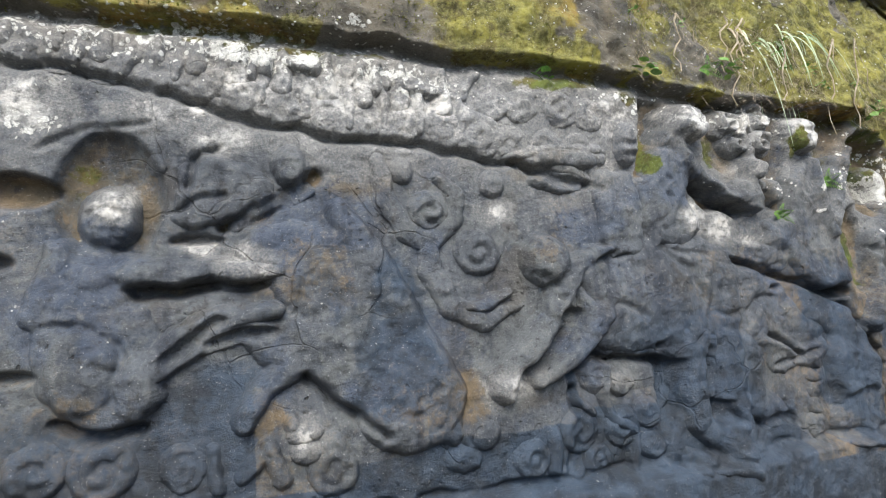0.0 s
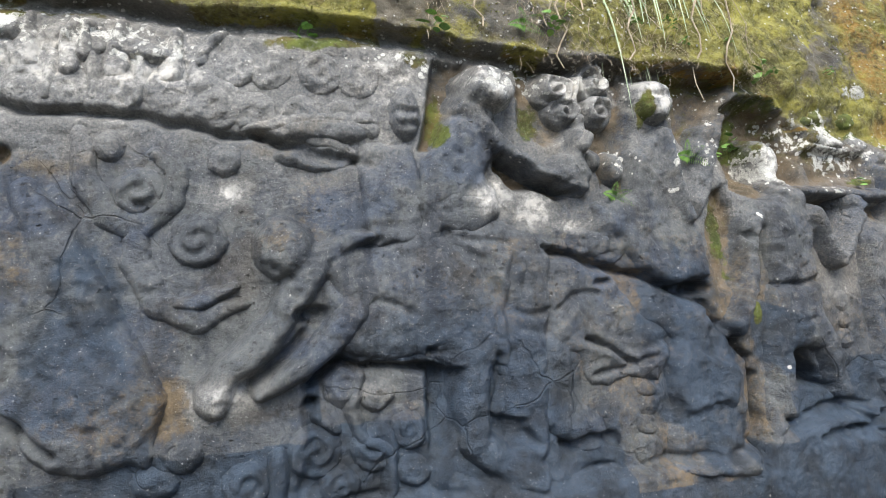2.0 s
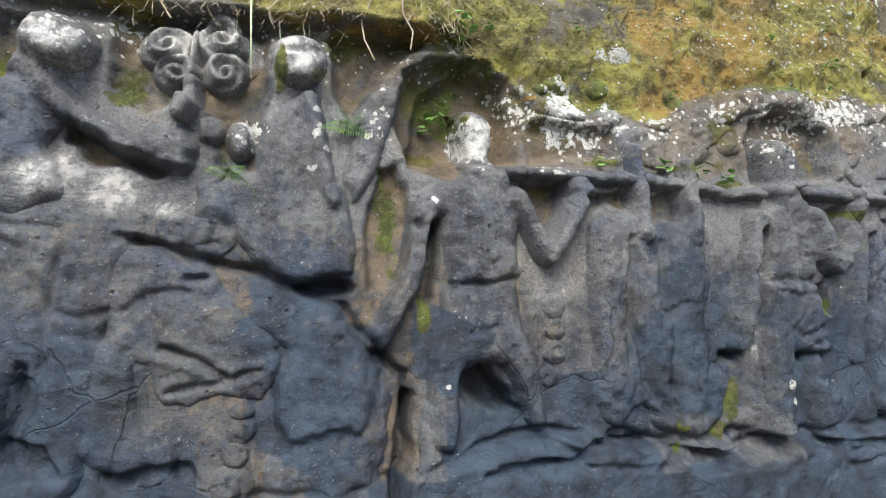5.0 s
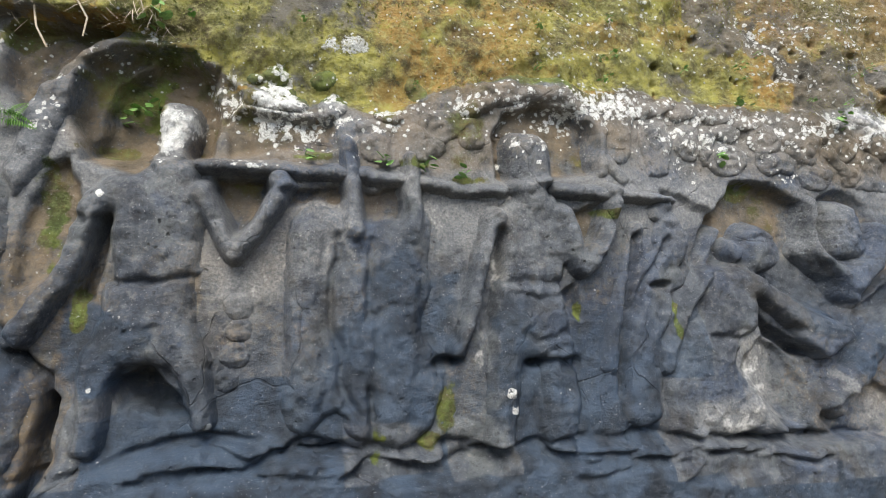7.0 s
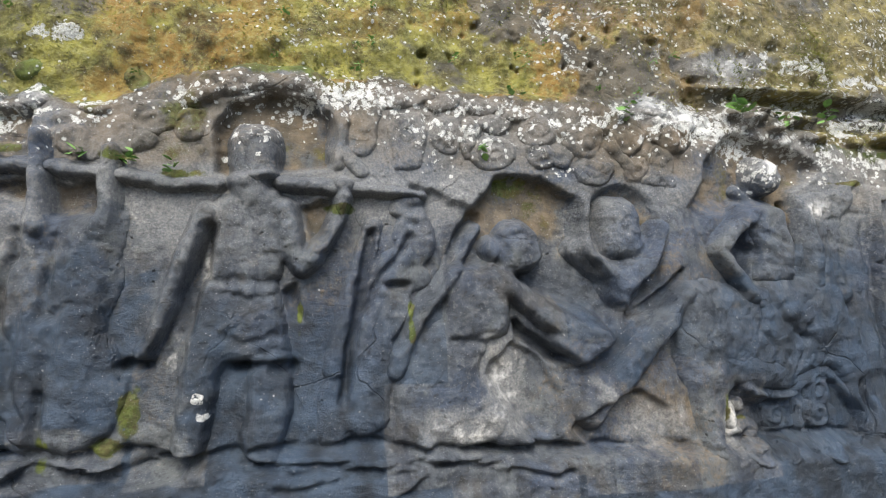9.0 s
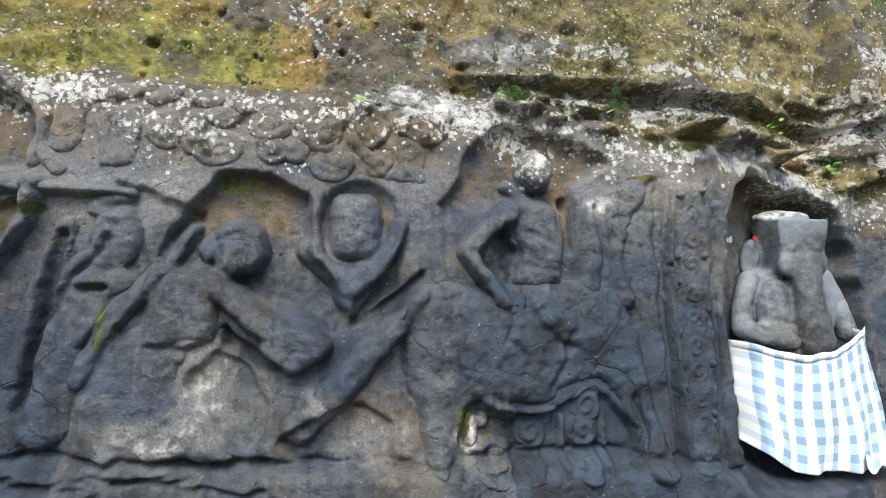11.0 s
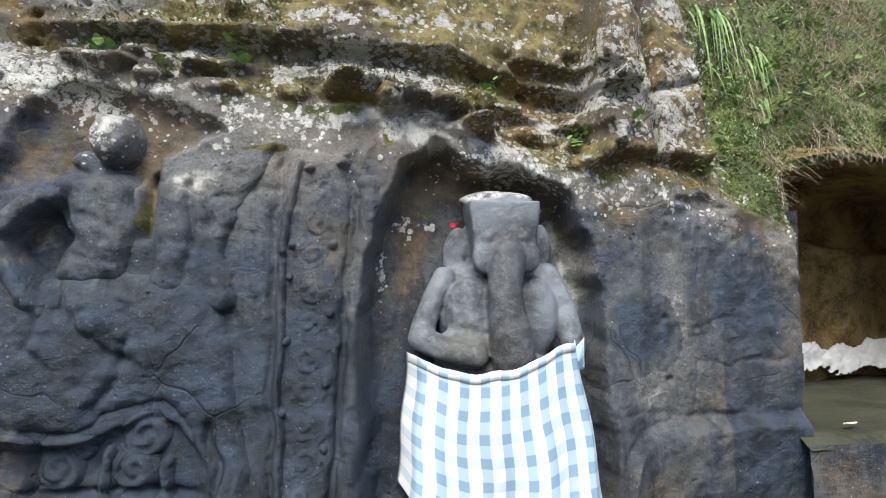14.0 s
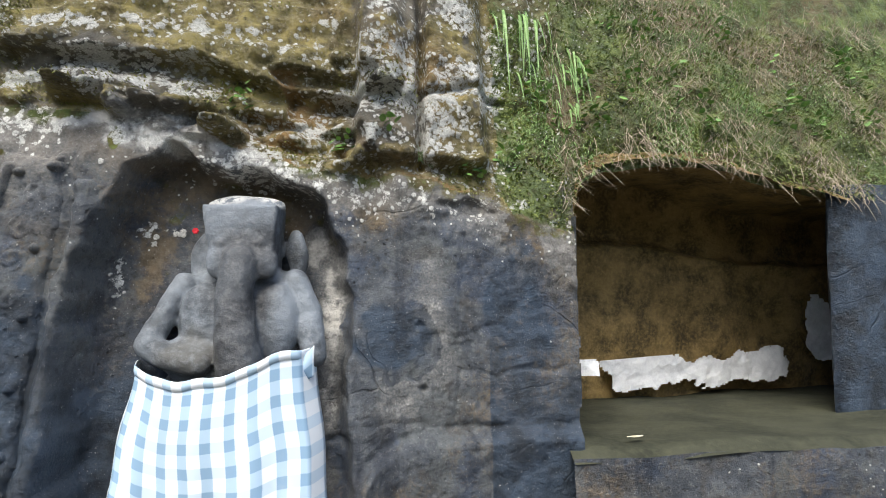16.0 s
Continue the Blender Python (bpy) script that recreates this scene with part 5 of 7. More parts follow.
F = Relief("carved_animal_head", "beast relief", "carved snouted animal head with a ribbed collar", low=0.7)
F.slab(0.08, 0.08, (2.65, 1.47), (2.84, 1.52), (3.03, 1.46), (3.12, 1.33), (3.19, 1.21), (3.23, 1.09), (3.32, 1.01), (3.24, 0.90), (3.09, 0.94), (2.90, 0.89), (2.84, 1.07), (2.68, 1.12))
F.limb(0.09, (2.866, 1.112, 0.046), (3.003, 1.036, 0.047), (3.170, 1.001, 0.052), (3.273, 1.040, 0.043))
F.limb(0.07, (2.906, 0.950, 0.032), (3.075, 0.987, 0.033))
F.boss(0.07, 3.005, 1.567, 0.075, 0.064)
F.limb(0.06, (2.683, 1.076, 0.092), (2.694, 0.814, 0.099), (2.847, 0.714, 0.091))
F.boss(0.05, 3.239, 1.133, 0.076, 0.063)
F.groove(0.04, 0.012, (2.872, 1.131), (3.012, 1.057), (3.106, 1.012))
F.groove(0.03, 0.012, (2.738, 1.252), (2.836, 1.318), (2.983, 1.336))
F.groove(0.03, 0.014, (2.584, 1.469), (2.555, 1.262), (2.516, 1.084))
F.build()

F = Relief("carved_scroll", "scroll relief", "small carved curls stacked in a narrow strip", "scroll")
F.curl(0.05, 3.161, 0.804, 0.052, 0.014, 90, 1.3)
F.curl(0.05, 3.142, 0.716, 0.051, 0.014, 270, -1.3)
F.curl(0.05, 3.133, 0.608, 0.079, 0.019, 90, 1.5)
F.boss(0.05, 3.167, 0.871, 0.044, 0.033)
F.build()

F = Relief("carved_scroll", "scroll relief", "carved curling foliage panel under the belly", "scroll")
F.curl(0.06, 1.750, 0.987, 0.084, 0.022, 180, 1.3)
F.curl(0.06, 1.886, 0.953, 0.070, 0.020, 0, 1.3)
F.curl(0.06, 1.623, 0.743, 0.110, 0.029, 60, -1.5)
F.curl(0.06, 1.867, 0.743, 0.098, 0.027, 120, 1.4)
F.curl(0.06, 1.720, 0.597, 0.081, 0.024, 200, 1.4)
F.curl(0.06, 2.012, 0.800, 0.075, 0.022, 60, 1.3)
F.curl(0.06, 2.021, 0.635, 0.069, 0.020, 240, -1.3)
F.limb(0.06, (1.818, 1.054, 0.025), (1.770, 0.915, 0.030), (1.822, 0.793, 0.029), (1.927, 0.714, 0.030), (1.925, 0.553, 0.029))
F.limb(0.05, (1.634, 0.878, 0.024), (1.703, 0.825, 0.029))
F.limb(0.05, (1.483, 0.754, 0.033), (1.474, 0.599, 0.038))
F.boss(0.05, 1.122, 0.788, 0.074, 0.069)
F.boss(0.05, 1.032, 0.689, 0.086, 0.068)
F.curl(0.05, 1.089, 0.802, 0.078, 0.023, 60, 1.2)
F.curl(0.05, 1.362, 0.655, 0.093, 0.023, 100, 1.2)
F.build()

F = Relief("carved_foliage", "scroll relief", "pale carved leaf curls below the beast", "scroll")
F.boss(0.05, 0.333, 0.867, 0.059, 0.048)
F.boss(0.05, 0.379, 0.874, 0.041, 0.034)
F.boss(0.05, 0.353, 0.797, 0.068, 0.057)
F.boss(0.05, 0.300, 0.904, 0.032, 0.038)
F.curl(0.05, 0.453, 0.719, 0.110, 0.024, 60, 1.4)
F.curl(0.05, 0.457, 0.809, 0.063, 0.019, 0, 1.2)
F.curl(0.06, -0.415, 0.808, 0.122, 0.031, 60, 1.4)
F.curl(0.06, -0.640, 0.825, 0.106, 0.030, 120, -1.4)
F.limb(0.05, (0.094, 0.714, 0.032), (0.185, 0.836, 0.038), (0.247, 0.697, 0.033))
F.curl(0.05, -0.126, 0.782, 0.090, 0.023, 200, 1.3)
F.limb(0.04, (-0.010, 0.832, 0.023), (-0.003, 0.680, 0.027))
F.build()

F = Relief("carved_porter", "figure relief", "carved porter with bent arm carrying a shoulder pole")
F.slab(0.12, 0.08, (3.91, 1.75), (4.00, 1.80), (4.28, 1.81), (4.35, 1.76), (4.35, 1.51), (4.33, 1.41), (4.36, 1.37), (4.25, 1.32), (4.04, 1.33), (4.00, 1.45), (4.01, 1.61), (3.92, 1.63))
F.boss(0.27, 4.226, 2.012, 0.087, 0.159, 3.2)
F.limb(0.1, (4.184, 1.854, 0.058), (4.252, 1.806, 0.082))
F.limb(0.11, (3.938, 1.677, 0.060), (3.885, 1.514, 0.050), (3.845, 1.357, 0.049))
F.limb(0.12, (3.846, 1.379, 0.054), (3.768, 1.228, 0.053), (3.680, 1.124, 0.056))
F.limb(0.14, (4.353, 1.719, 0.053), (4.430, 1.562, 0.048), (4.500, 1.442, 0.048))
F.limb(0.14, (4.500, 1.442, 0.048), (4.601, 1.575, 0.044), (4.707, 1.740, 0.045))
F.boss(0.13, 4.682, 1.778, 0.053, 0.045)
F.slab(0.13, 0.07, (4.01, 1.34), (4.32, 1.34), (4.36, 1.12), (4.40, 0.98), (4.31, 0.92), (4.24, 0.96), (4.06, 0.98), (3.99, 0.90), (3.93, 0.93), (3.95, 1.11))
F.limb(0.11, (3.974, 1.026, 0.070), (3.964, 0.859, 0.061), (3.953, 0.716, 0.056))
F.limb(0.11, (4.311, 0.987, 0.068), (4.357, 0.854, 0.054), (4.381, 0.755, 0.041))
F.slab(0.07, 0.05, (3.91, 0.90), (4.00, 0.87), (4.00, 0.77), (3.93, 0.71), (3.90, 0.61), (3.80, 0.54), (3.85, 0.74))
F.groove(0.03, 0.010, (4.003, 1.348), (4.152, 1.323), (4.303, 1.336))
F.groove(0.02, 0.009, (4.064, 1.135), (4.137, 1.116), (4.200, 1.137))
F.groove(0.02, 0.009, (4.034, 1.329), (4.032, 1.147))
F.groove(0.02, 0.010, (4.301, 1.372), (4.367, 1.395))
F.boss(0.05, 4.397, 0.744, 0.034, 0.027)
F.build()

F = Relief("carved_shoulder_pole", "pole relief", "straight carved carrying pole spotted with lichen")
F.limb(0.09, (4.340, 1.840, 0.032), (4.502, 1.841, 0.032), (4.743, 1.817, 0.036), (4.943, 1.815, 0.036), (5.204, 1.788, 0.034), (5.450, 1.761, 0.030))
F.limb(0.08, (5.479, 1.757, 0.033), (5.740, 1.755, 0.031))
F.limb(0.09, (6.026, 1.761, 0.034), (6.289, 1.736, 0.038), (6.549, 1.725, 0.030), (6.715, 1.713, 0.021))
F.build()

F = Relief("carved_scroll", "scroll relief", "small worn carved curls beside the porter", "scroll")
F.curl(0.032, 4.505, 1.219, 0.06, 0.02, 200, 1.2)
F.curl(0.032, 4.515, 1.111, 0.055, 0.02, 20, -1.2)
F.curl(0.032, 4.495, 1.006, 0.06, 0.02, 180, 1.3)
F.curl(0.032, 4.466, 0.904, 0.05, 0.02, 90, -1.1)
F.build()

F = Relief("carved_load", "load relief", "broad hanging carved load with two upright stubs", low=0.8)
F.slab(0.1, 0.09, (4.72, 1.59), (4.79, 1.65), (4.97, 1.66), (5.04, 1.58), (5.21, 1.58), (5.36, 1.61), (5.37, 1.36), (5.32, 1.05), (5.41, 0.83), (5.34, 0.64), (5.21, 0.59), (5.08, 0.59), (5.02, 0.67), (4.92, 0.76), (4.81, 0.65), (4.71, 0.70), (4.67, 0.76), (4.71, 1.03), (4.75, 1.32))
F.limb(0.15, (4.989, 1.958, 0.034), (4.997, 1.825, 0.046), (5.001, 1.668, 0.048), (5.016, 1.539, 0.050))
F.limb(0.15, (5.277, 1.902, 0.035), (5.278, 1.779, 0.050), (5.280, 1.646, 0.055), (5.261, 1.514, 0.057))
F.limb(0.12, (4.802, 1.514, 0.084), (4.788, 1.197, 0.087), (4.809, 0.847, 0.080))
F.limb(0.12, (5.243, 1.489, 0.098), (5.202, 1.110, 0.110), (5.165, 0.777, 0.103))
F.limb(0.11, (5.034, 1.363, 0.050), (5.026, 1.020, 0.074), (5.018, 0.695, 0.062))
F.groove(0.05, 0.015, (4.940, 1.516), (4.897, 1.166), (4.940, 0.853), (5.022, 0.731))
F.groove(0.04, 0.013, (5.093, 1.490), (5.059, 1.160))
F.groove(0.02, 0.013, (5.034, 1.135), (5.164, 1.206))
F.groove(0.05, 0.015, (5.074, 0.844), (5.092, 0.610))
F.build()

F = Relief("carved_porter", "figure relief", "carved second porter in a short cloth with lichen-spotted head")
F.slab(0.12, 0.07, (5.74, 1.70), (5.85, 1.73), (6.01, 1.73), (6.07, 1.60), (6.04, 1.29), (5.90, 1.26), (5.72, 1.28), (5.75, 1.49), (5.72, 1.57))
F.boss(0.21, 5.903, 1.916, 0.134, 0.150, 2.8)
F.boss(0.13, 5.868, 1.791, 0.097, 0.078, 2.6)
F.limb(0.11, (5.866, 1.741, 0.073), (5.893, 1.708, 0.090))
F.limb(0.12, (5.706, 1.612, 0.055), (5.602, 1.355, 0.048), (5.534, 1.148, 0.044), (5.470, 0.987, 0.036))
F.boss(0.12, 5.463, 1.000, 0.042, 0.051)
F.limb(0.14, (6.054, 1.628, 0.062), (6.086, 1.431, 0.056), (6.139, 1.361, 0.053))
F.limb(0.14, (6.139, 1.361, 0.053), (6.248, 1.515, 0.045), (6.324, 1.689, 0.046))
F.boss(0.13, 6.325, 1.749, 0.058, 0.046)
F.slab(0.14, 0.06, (5.70, 1.30), (6.03, 1.28), (6.07, 0.97), (5.95, 0.94), (5.79, 0.92), (5.76, 0.87), (5.61, 0.88), (5.65, 1.09))
F.limb(0.11, (5.700, 0.937, 0.078), (5.672, 0.739, 0.072), (5.647, 0.596, 0.071))
F.limb(0.1, (5.988, 0.921, 0.091), (5.997, 0.715, 0.095), (5.956, 0.593, 0.094))
F.groove(0.03, 0.011, (5.742, 1.243), (5.886, 1.212), (6.054, 1.230))
F.groove(0.02, 0.011, (5.773, 1.055), (5.871, 1.011), (5.979, 1.046))
F.build()

F = Relief("carved_child", "figure relief", "worn carved small figure pressed between larger ones", low=0.7)
F.boss(0.09, 6.667, 1.501, 0.106, 0.152)
F.boss(0.06, 6.669, 1.474, 0.045, 0.061)
F.limb(0.08, (6.567, 1.363, 0.093), (6.482, 1.177, 0.096), (6.450, 0.919, 0.105), (6.420, 0.671, 0.098))
F.limb(0.07, (6.677, 1.308, 0.071), (6.566, 1.282, 0.071), (6.613, 1.015, 0.080), (6.632, 0.758, 0.079))
F.limb(0.07, (6.463, 1.556, 0.044), (6.405, 1.338, 0.049), (6.323, 1.128, 0.042), (6.270, 0.875, 0.047))
F.limb(0.06, (6.576, 1.642, 0.039), (6.691, 1.701, 0.034))
F.limb(0.05, (6.270, 0.773, 0.062), (6.269, 0.578, 0.066))
F.groove(0.03, 0.011, (6.514, 1.282), (6.568, 1.248), (6.638, 1.267))
F.groove(0.02, 0.011, (6.606, 1.588), (6.746, 1.503))
F.build()

F = Relief("carved_woman", "figure relief", "carved bending woman with hood reaching out one arm")
F.boss(0.21, 7.221, 1.451, 0.125, 0.153, 2.6)
F.boss(0.15, 7.080, 1.444, 0.052, 0.067)
F.slab(0.12, 0.06, (6.84, 1.25), (6.95, 1.34), (7.13, 1.35), (7.16, 1.22), (7.12, 1.02), (7.02, 0.97), (6.82, 1.01), (6.79, 1.09))
F.limb(0.14, (7.150, 1.263, 0.067), (7.306, 1.123, 0.067), (7.472, 1.024, 0.072), (7.600, 0.994, 0.062))
F.limb(0.13, (7.399, 0.998, 0.061), (7.495, 0.928, 0.067), (7.602, 0.979, 0.056))
F.slab(0.09, 0.09, (6.55, 0.79), (6.66, 1.02), (6.81, 1.12), (6.83, 1.00), (7.02, 0.96), (6.96, 0.85), (7.06, 0.69), (7.24, 0.50), (6.81, 0.51), (6.54, 0.53))
F.limb(0.09, (6.554, 0.865, 0.047), (6.668, 1.120, 0.054), (6.842, 1.306, 0.055), (6.999, 1.559, 0.040))
F.groove(0.025, 0.012, (7.118, 1.480), (7.231, 1.533), (7.338, 1.480))
F.groove(0.02, 0.011, (7.133, 1.475), (7.161, 1.359))
F.groove(0.02, 0.011, (6.923, 1.002), (7.096, 1.024))
F.limb(0.05, (6.627, 0.556, 0.068), (6.813, 0.532, 0.063))
F.build()

F = Relief("carved_mirror_bearer", "figure relief", "carved joined arms holding an oval mirror in a hollow")
F.boss(0.2, 7.785, 1.558, 0.133, 0.173, 3)
F.limb(0.1, (7.551, 1.444, 0.058), (7.633, 1.342, 0.058), (7.732, 1.269, 0.069))
F.limb(0.1, (7.747, 1.269, 0.069), (7.882, 1.369, 0.059), (8.000, 1.562, 0.042))
F.limb(0.06, (7.588, 1.713, 0.042), (7.559, 1.562, 0.041), (7.579, 1.444, 0.047))
F.limb(0.07, (7.725, 1.254, 0.075), (7.745, 1.154, 0.029))
F.build()

F = Relief("carved_horse", "horse relief", "carved horse with dark smooth body and long hanging tail", low=0.78)
F.limb(0.14, (8.090, 1.215, 0.047), (7.916, 1.035, 0.059), (7.717, 0.820, 0.076), (7.526, 0.634, 0.087))
F.slab(0.13, 0.12, (7.99, 1.10), (8.05, 1.23), (8.19, 1.27), (8.41, 1.24), (8.82, 1.30), (9.15, 1.24), (9.23, 1.08), (9.27, 0.74), (9.18, 0.64), (9.11, 0.69), (8.99, 0.78), (8.80, 0.75), (8.70, 0.69), (8.43, 0.70), (8.32, 0.73), (8.26, 0.61), (8.24, 0.50), (8.11, 0.49), (8.07, 0.70), (8.00, 0.90))
F.limb(0.11, (8.143, 0.785, 0.082), (8.142, 0.613, 0.072), (8.160, 0.486, 0.071))
F.limb(0.09, (9.166, 0.885, 0.100), (9.223, 0.646, 0.083), (9.289, 0.367, 0.082))
F.boss(0.13, 8.354, 1.027, 0.338, 0.211)
F.boss(0.13, 8.990, 1.038, 0.223, 0.172)
F.groove(0.03, 0.017, (8.597, 1.233), (8.697, 1.037), (8.894, 0.936))
F.groove(0.03, 0.012, (8.551, 1.136), (8.507, 0.993), (8.604, 0.896))
F.limb(0.08, (8.407, 0.671, 0.056), (8.521, 0.633, 0.037))
F.groove(0.03, 0.015, (8.749, 0.751), (8.845, 0.889), (8.869, 1.033))
F.build()

F = Relief("carved_rider", "figure relief", "carved rider with arm akimbo and white lichen on the head")
F.boss(0.22, 8.726, 1.865, 0.104, 0.126)
F.slab(0.12, 0.07, (8.56, 1.69), (8.69, 1.74), (8.84, 1.71), (8.86, 1.48), (8.84, 1.27), (8.70, 1.23), (8.58, 1.26), (8.60, 1.46))
F.limb(0.13, (8.564, 1.646, 0.065), (8.428, 1.542, 0.054), (8.338, 1.429, 0.048))
F.limb(0.13, (8.338, 1.429, 0.048), (8.412, 1.308, 0.048), (8.509, 1.188, 0.043))
F.boss(0.1, 8.483, 1.199, 0.056, 0.063)
F.slab(0.1, 0.05, (8.44, 1.14), (8.51, 1.24), (8.65, 1.23), (8.64, 1.13), (8.56, 1.09))
F.limb(0.06, (8.588, 1.771, 0.036), (8.664, 1.720, 0.046))
F.groove(0.02, 0.010, (8.615, 1.538), (8.793, 1.488))
F.groove(0.02, 0.008, (8.594, 1.358), (8.819, 1.333))
F.build()

F = Relief("carved_standing_figure", "figure relief", "eroded carved standing figure with spread sleeves", low=0.6)
F.slab(0.09, 0.05, (8.95, 1.78), (9.11, 1.78), (9.41, 1.85), (9.35, 1.68), (9.21, 1.54), (9.18, 1.39), (9.23, 1.28), (9.25, 1.18), (9.17, 1.12), (8.94, 1.23), (8.92, 1.44))
F.limb(0.1, (8.998, 1.645, 0.067), (9.021, 1.436, 0.067), (8.994, 1.258, 0.066))
F.limb(0.08, (9.209, 1.544, 0.042), (9.165, 1.385, 0.031), (9.175, 1.256, 0.036))
F.boss(0.1, 9.198, 1.180, 0.068, 0.056)
F.limb(0.07, (8.944, 1.182, 0.035), (9.122, 1.180, 0.036))
F.groove(0.03, 0.010, (9.054, 1.679), (9.077, 1.438), (9.048, 1.256))
F.groove(0.03, 0.013, (9.135, 1.654), (9.158, 1.492))
F.build()

F = Relief("carved_scroll", "scroll relief", "carved curls and foliage beneath the standing horse", "scroll")
F.curl(0.07, 8.941, 0.645, 0.092, 0.022, 60, 1.5)
F.curl(0.07, 8.916, 0.522, 0.095, 0.021, 300, 1.4)
F.curl(0.07, 8.915, 0.389, 0.085, 0.021, 90, 1.4)
F.curl(0.06, 8.636, 0.535, 0.089, 0.023, 100, 1.4)
F.curl(0.06, 8.615, 0.406, 0.079, 0.021, 300, -1.3)
F.curl(0.06, 8.704, 0.610, 0.047, 0.014, 0, 1.2)
F.boss(0.07, 8.322, 0.554, 0.039, 0.078)
F.boss(0.07, 8.375, 0.616, 0.036, 0.042)
F.boss(0.07, 8.348, 0.456, 0.065, 0.059)
F.boss(0.07, 8.459, 0.439, 0.058, 0.050)
F.boss(0.07, 8.474, 0.655, 0.041, 0.033)
F.curl(0.06, 8.425, 0.439, 0.105, 0.025, 120, 1.4)
F.limb(0.06, (9.025, 0.537, 0.022), (9.034, 0.357, 0.021))
F.limb(0.06, (8.798, 0.594, 0.019), (8.799, 0.373, 0.019))
F.limb(0.05, (8.610, 0.651, 0.028), (8.750, 0.644, 0.024))
F.build()

F = Relief("carved_pilaster", "border relief", "carved upright border with a curling vine", "vine_scroll")
F.slab(0.045, 0.02, (9.46, 1.82), (9.72, 1.84), (9.70, 1.23), (9.65, 0.31), (9.45, 0.32), (9.43, 0.85), (9.43, 1.36))
F.curl(0.055, 9.614, 1.648, 0.071, 0.019, 60, 1.4)
F.curl(0.055, 9.592, 1.509, 0.070, 0.019, 220, -1.4)
F.curl(0.055, 9.584, 1.361, 0.075, 0.019, 60, 1.4)
F.curl(0.055, 9.576, 1.215, 0.074, 0.018, 220, -1.4)
F.curl(0.055, 9.568, 1.073, 0.073, 0.018, 60, 1.4)
F.curl(0.055, 9.561, 0.934, 0.072, 0.018, 220, -1.4)
F.curl(0.055, 9.559, 0.798, 0.071, 0.018, 60, 1.4)
F.curl(0.055, 9.556, 0.664, 0.071, 0.018, 220, -1.4)
F.curl(0.055, 9.554, 0.534, 0.070, 0.017, 60, 1.4)
F.curl(0.055, 9.552, 0.406, 0.069, 0.017, 220, -1.4)
F.limb(0.085, (9.508, 1.771, 0.019), (9.447, 1.360, 0.021), (9.451, 0.850, 0.020), (9.466, 0.352, 0.020))
F.boss(0.08, 9.550, 1.745, 0.029, 0.022)
F.boss(0.08, 9.698, 1.779, 0.029, 0.022)
F.boss(0.08, 9.492, 1.414, 0.022, 0.027)
F.boss(0.08, 9.661, 1.415, 0.023, 0.027)
F.boss(0.08, 9.485, 1.281, 0.022, 0.026)
F.boss(0.08, 9.657, 1.123, 0.022, 0.026)
F.boss(0.08, 9.472, 0.998, 0.022, 0.026)
F.boss(0.08, 9.640, 0.843, 0.022, 0.026)
F.boss(0.08, 9.472, 0.727, 0.021, 0.025)
F.boss(0.08, 9.629, 0.574, 0.021, 0.025)
F.build()

F = Relief("carved_border", "border relief", "plain raised border band beside the niche")
F.slab(0.05, 0.025, (9.77, 1.73), (9.86, 1.73), (9.82, 1.28), (9.81, 0.81), (9.81, 0.29), (9.69, 0.30), (9.73, 1.23))
F.build()

F = Relief("carved_garland", "scroll relief", "lichen-crusted carved garland blocks along the bank", "carved_block")
F.boss(0.09, 4.655, 2.303, 0.055, 0.047)
F.boss(0.09, 4.607, 2.163, 0.079, 0.051)
F.boss(0.09, 4.718, 2.170, 0.080, 0.052)
F.boss(0.09, 4.668, 2.221, 0.085, 0.052)
F.boss(0.09, 4.581, 2.270, 0.039, 0.031)
F.limb(0.06, (4.520, 2.108, 0.020), (4.643, 2.088, 0.026), (4.806, 2.084, 0.021))
F.boss(0.08, 4.886, 2.295, 0.058, 0.048)
F.boss(0.08, 4.936, 2.158, 0.073, 0.053)
F.boss(0.08, 4.896, 2.086, 0.036, 0.026)
F.boss(0.08, 5.189, 2.111, 0.082, 0.027)
F.boss(0.08, 5.349, 2.272, 0.057, 0.061)
F.boss(0.08, 5.453, 2.060, 0.115, 0.089)
F.boss(0.08, 5.611, 2.039, 0.065, 0.079)
F.boss(0.08, 5.405, 1.957, 0.074, 0.049)
F.curl(0.05, 5.458, 2.064, 0.084, 0.025, 90, 1.3)
F.curl(0.05, 5.601, 2.028, 0.068, 0.020, 200, 1.3)
F.slab(0.06, 0.03, (5.03, 2.07), (5.19, 2.09), (5.38, 2.04), (5.38, 1.90), (5.18, 1.84), (5.05, 1.89))
F.limb(0.1, (5.616, 2.169, 0.056), (5.712, 2.265, 0.074), (5.900, 2.309, 0.070), (6.122, 2.308, 0.071), (6.244, 2.237, 0.066), (6.299, 2.084, 0.053), (6.295, 1.870, 0.041))
F.slab(0.06, 0.04, (6.35, 2.22), (6.49, 2.26), (6.53, 2.13), (6.47, 1.91), (6.35, 1.91))
F.build()

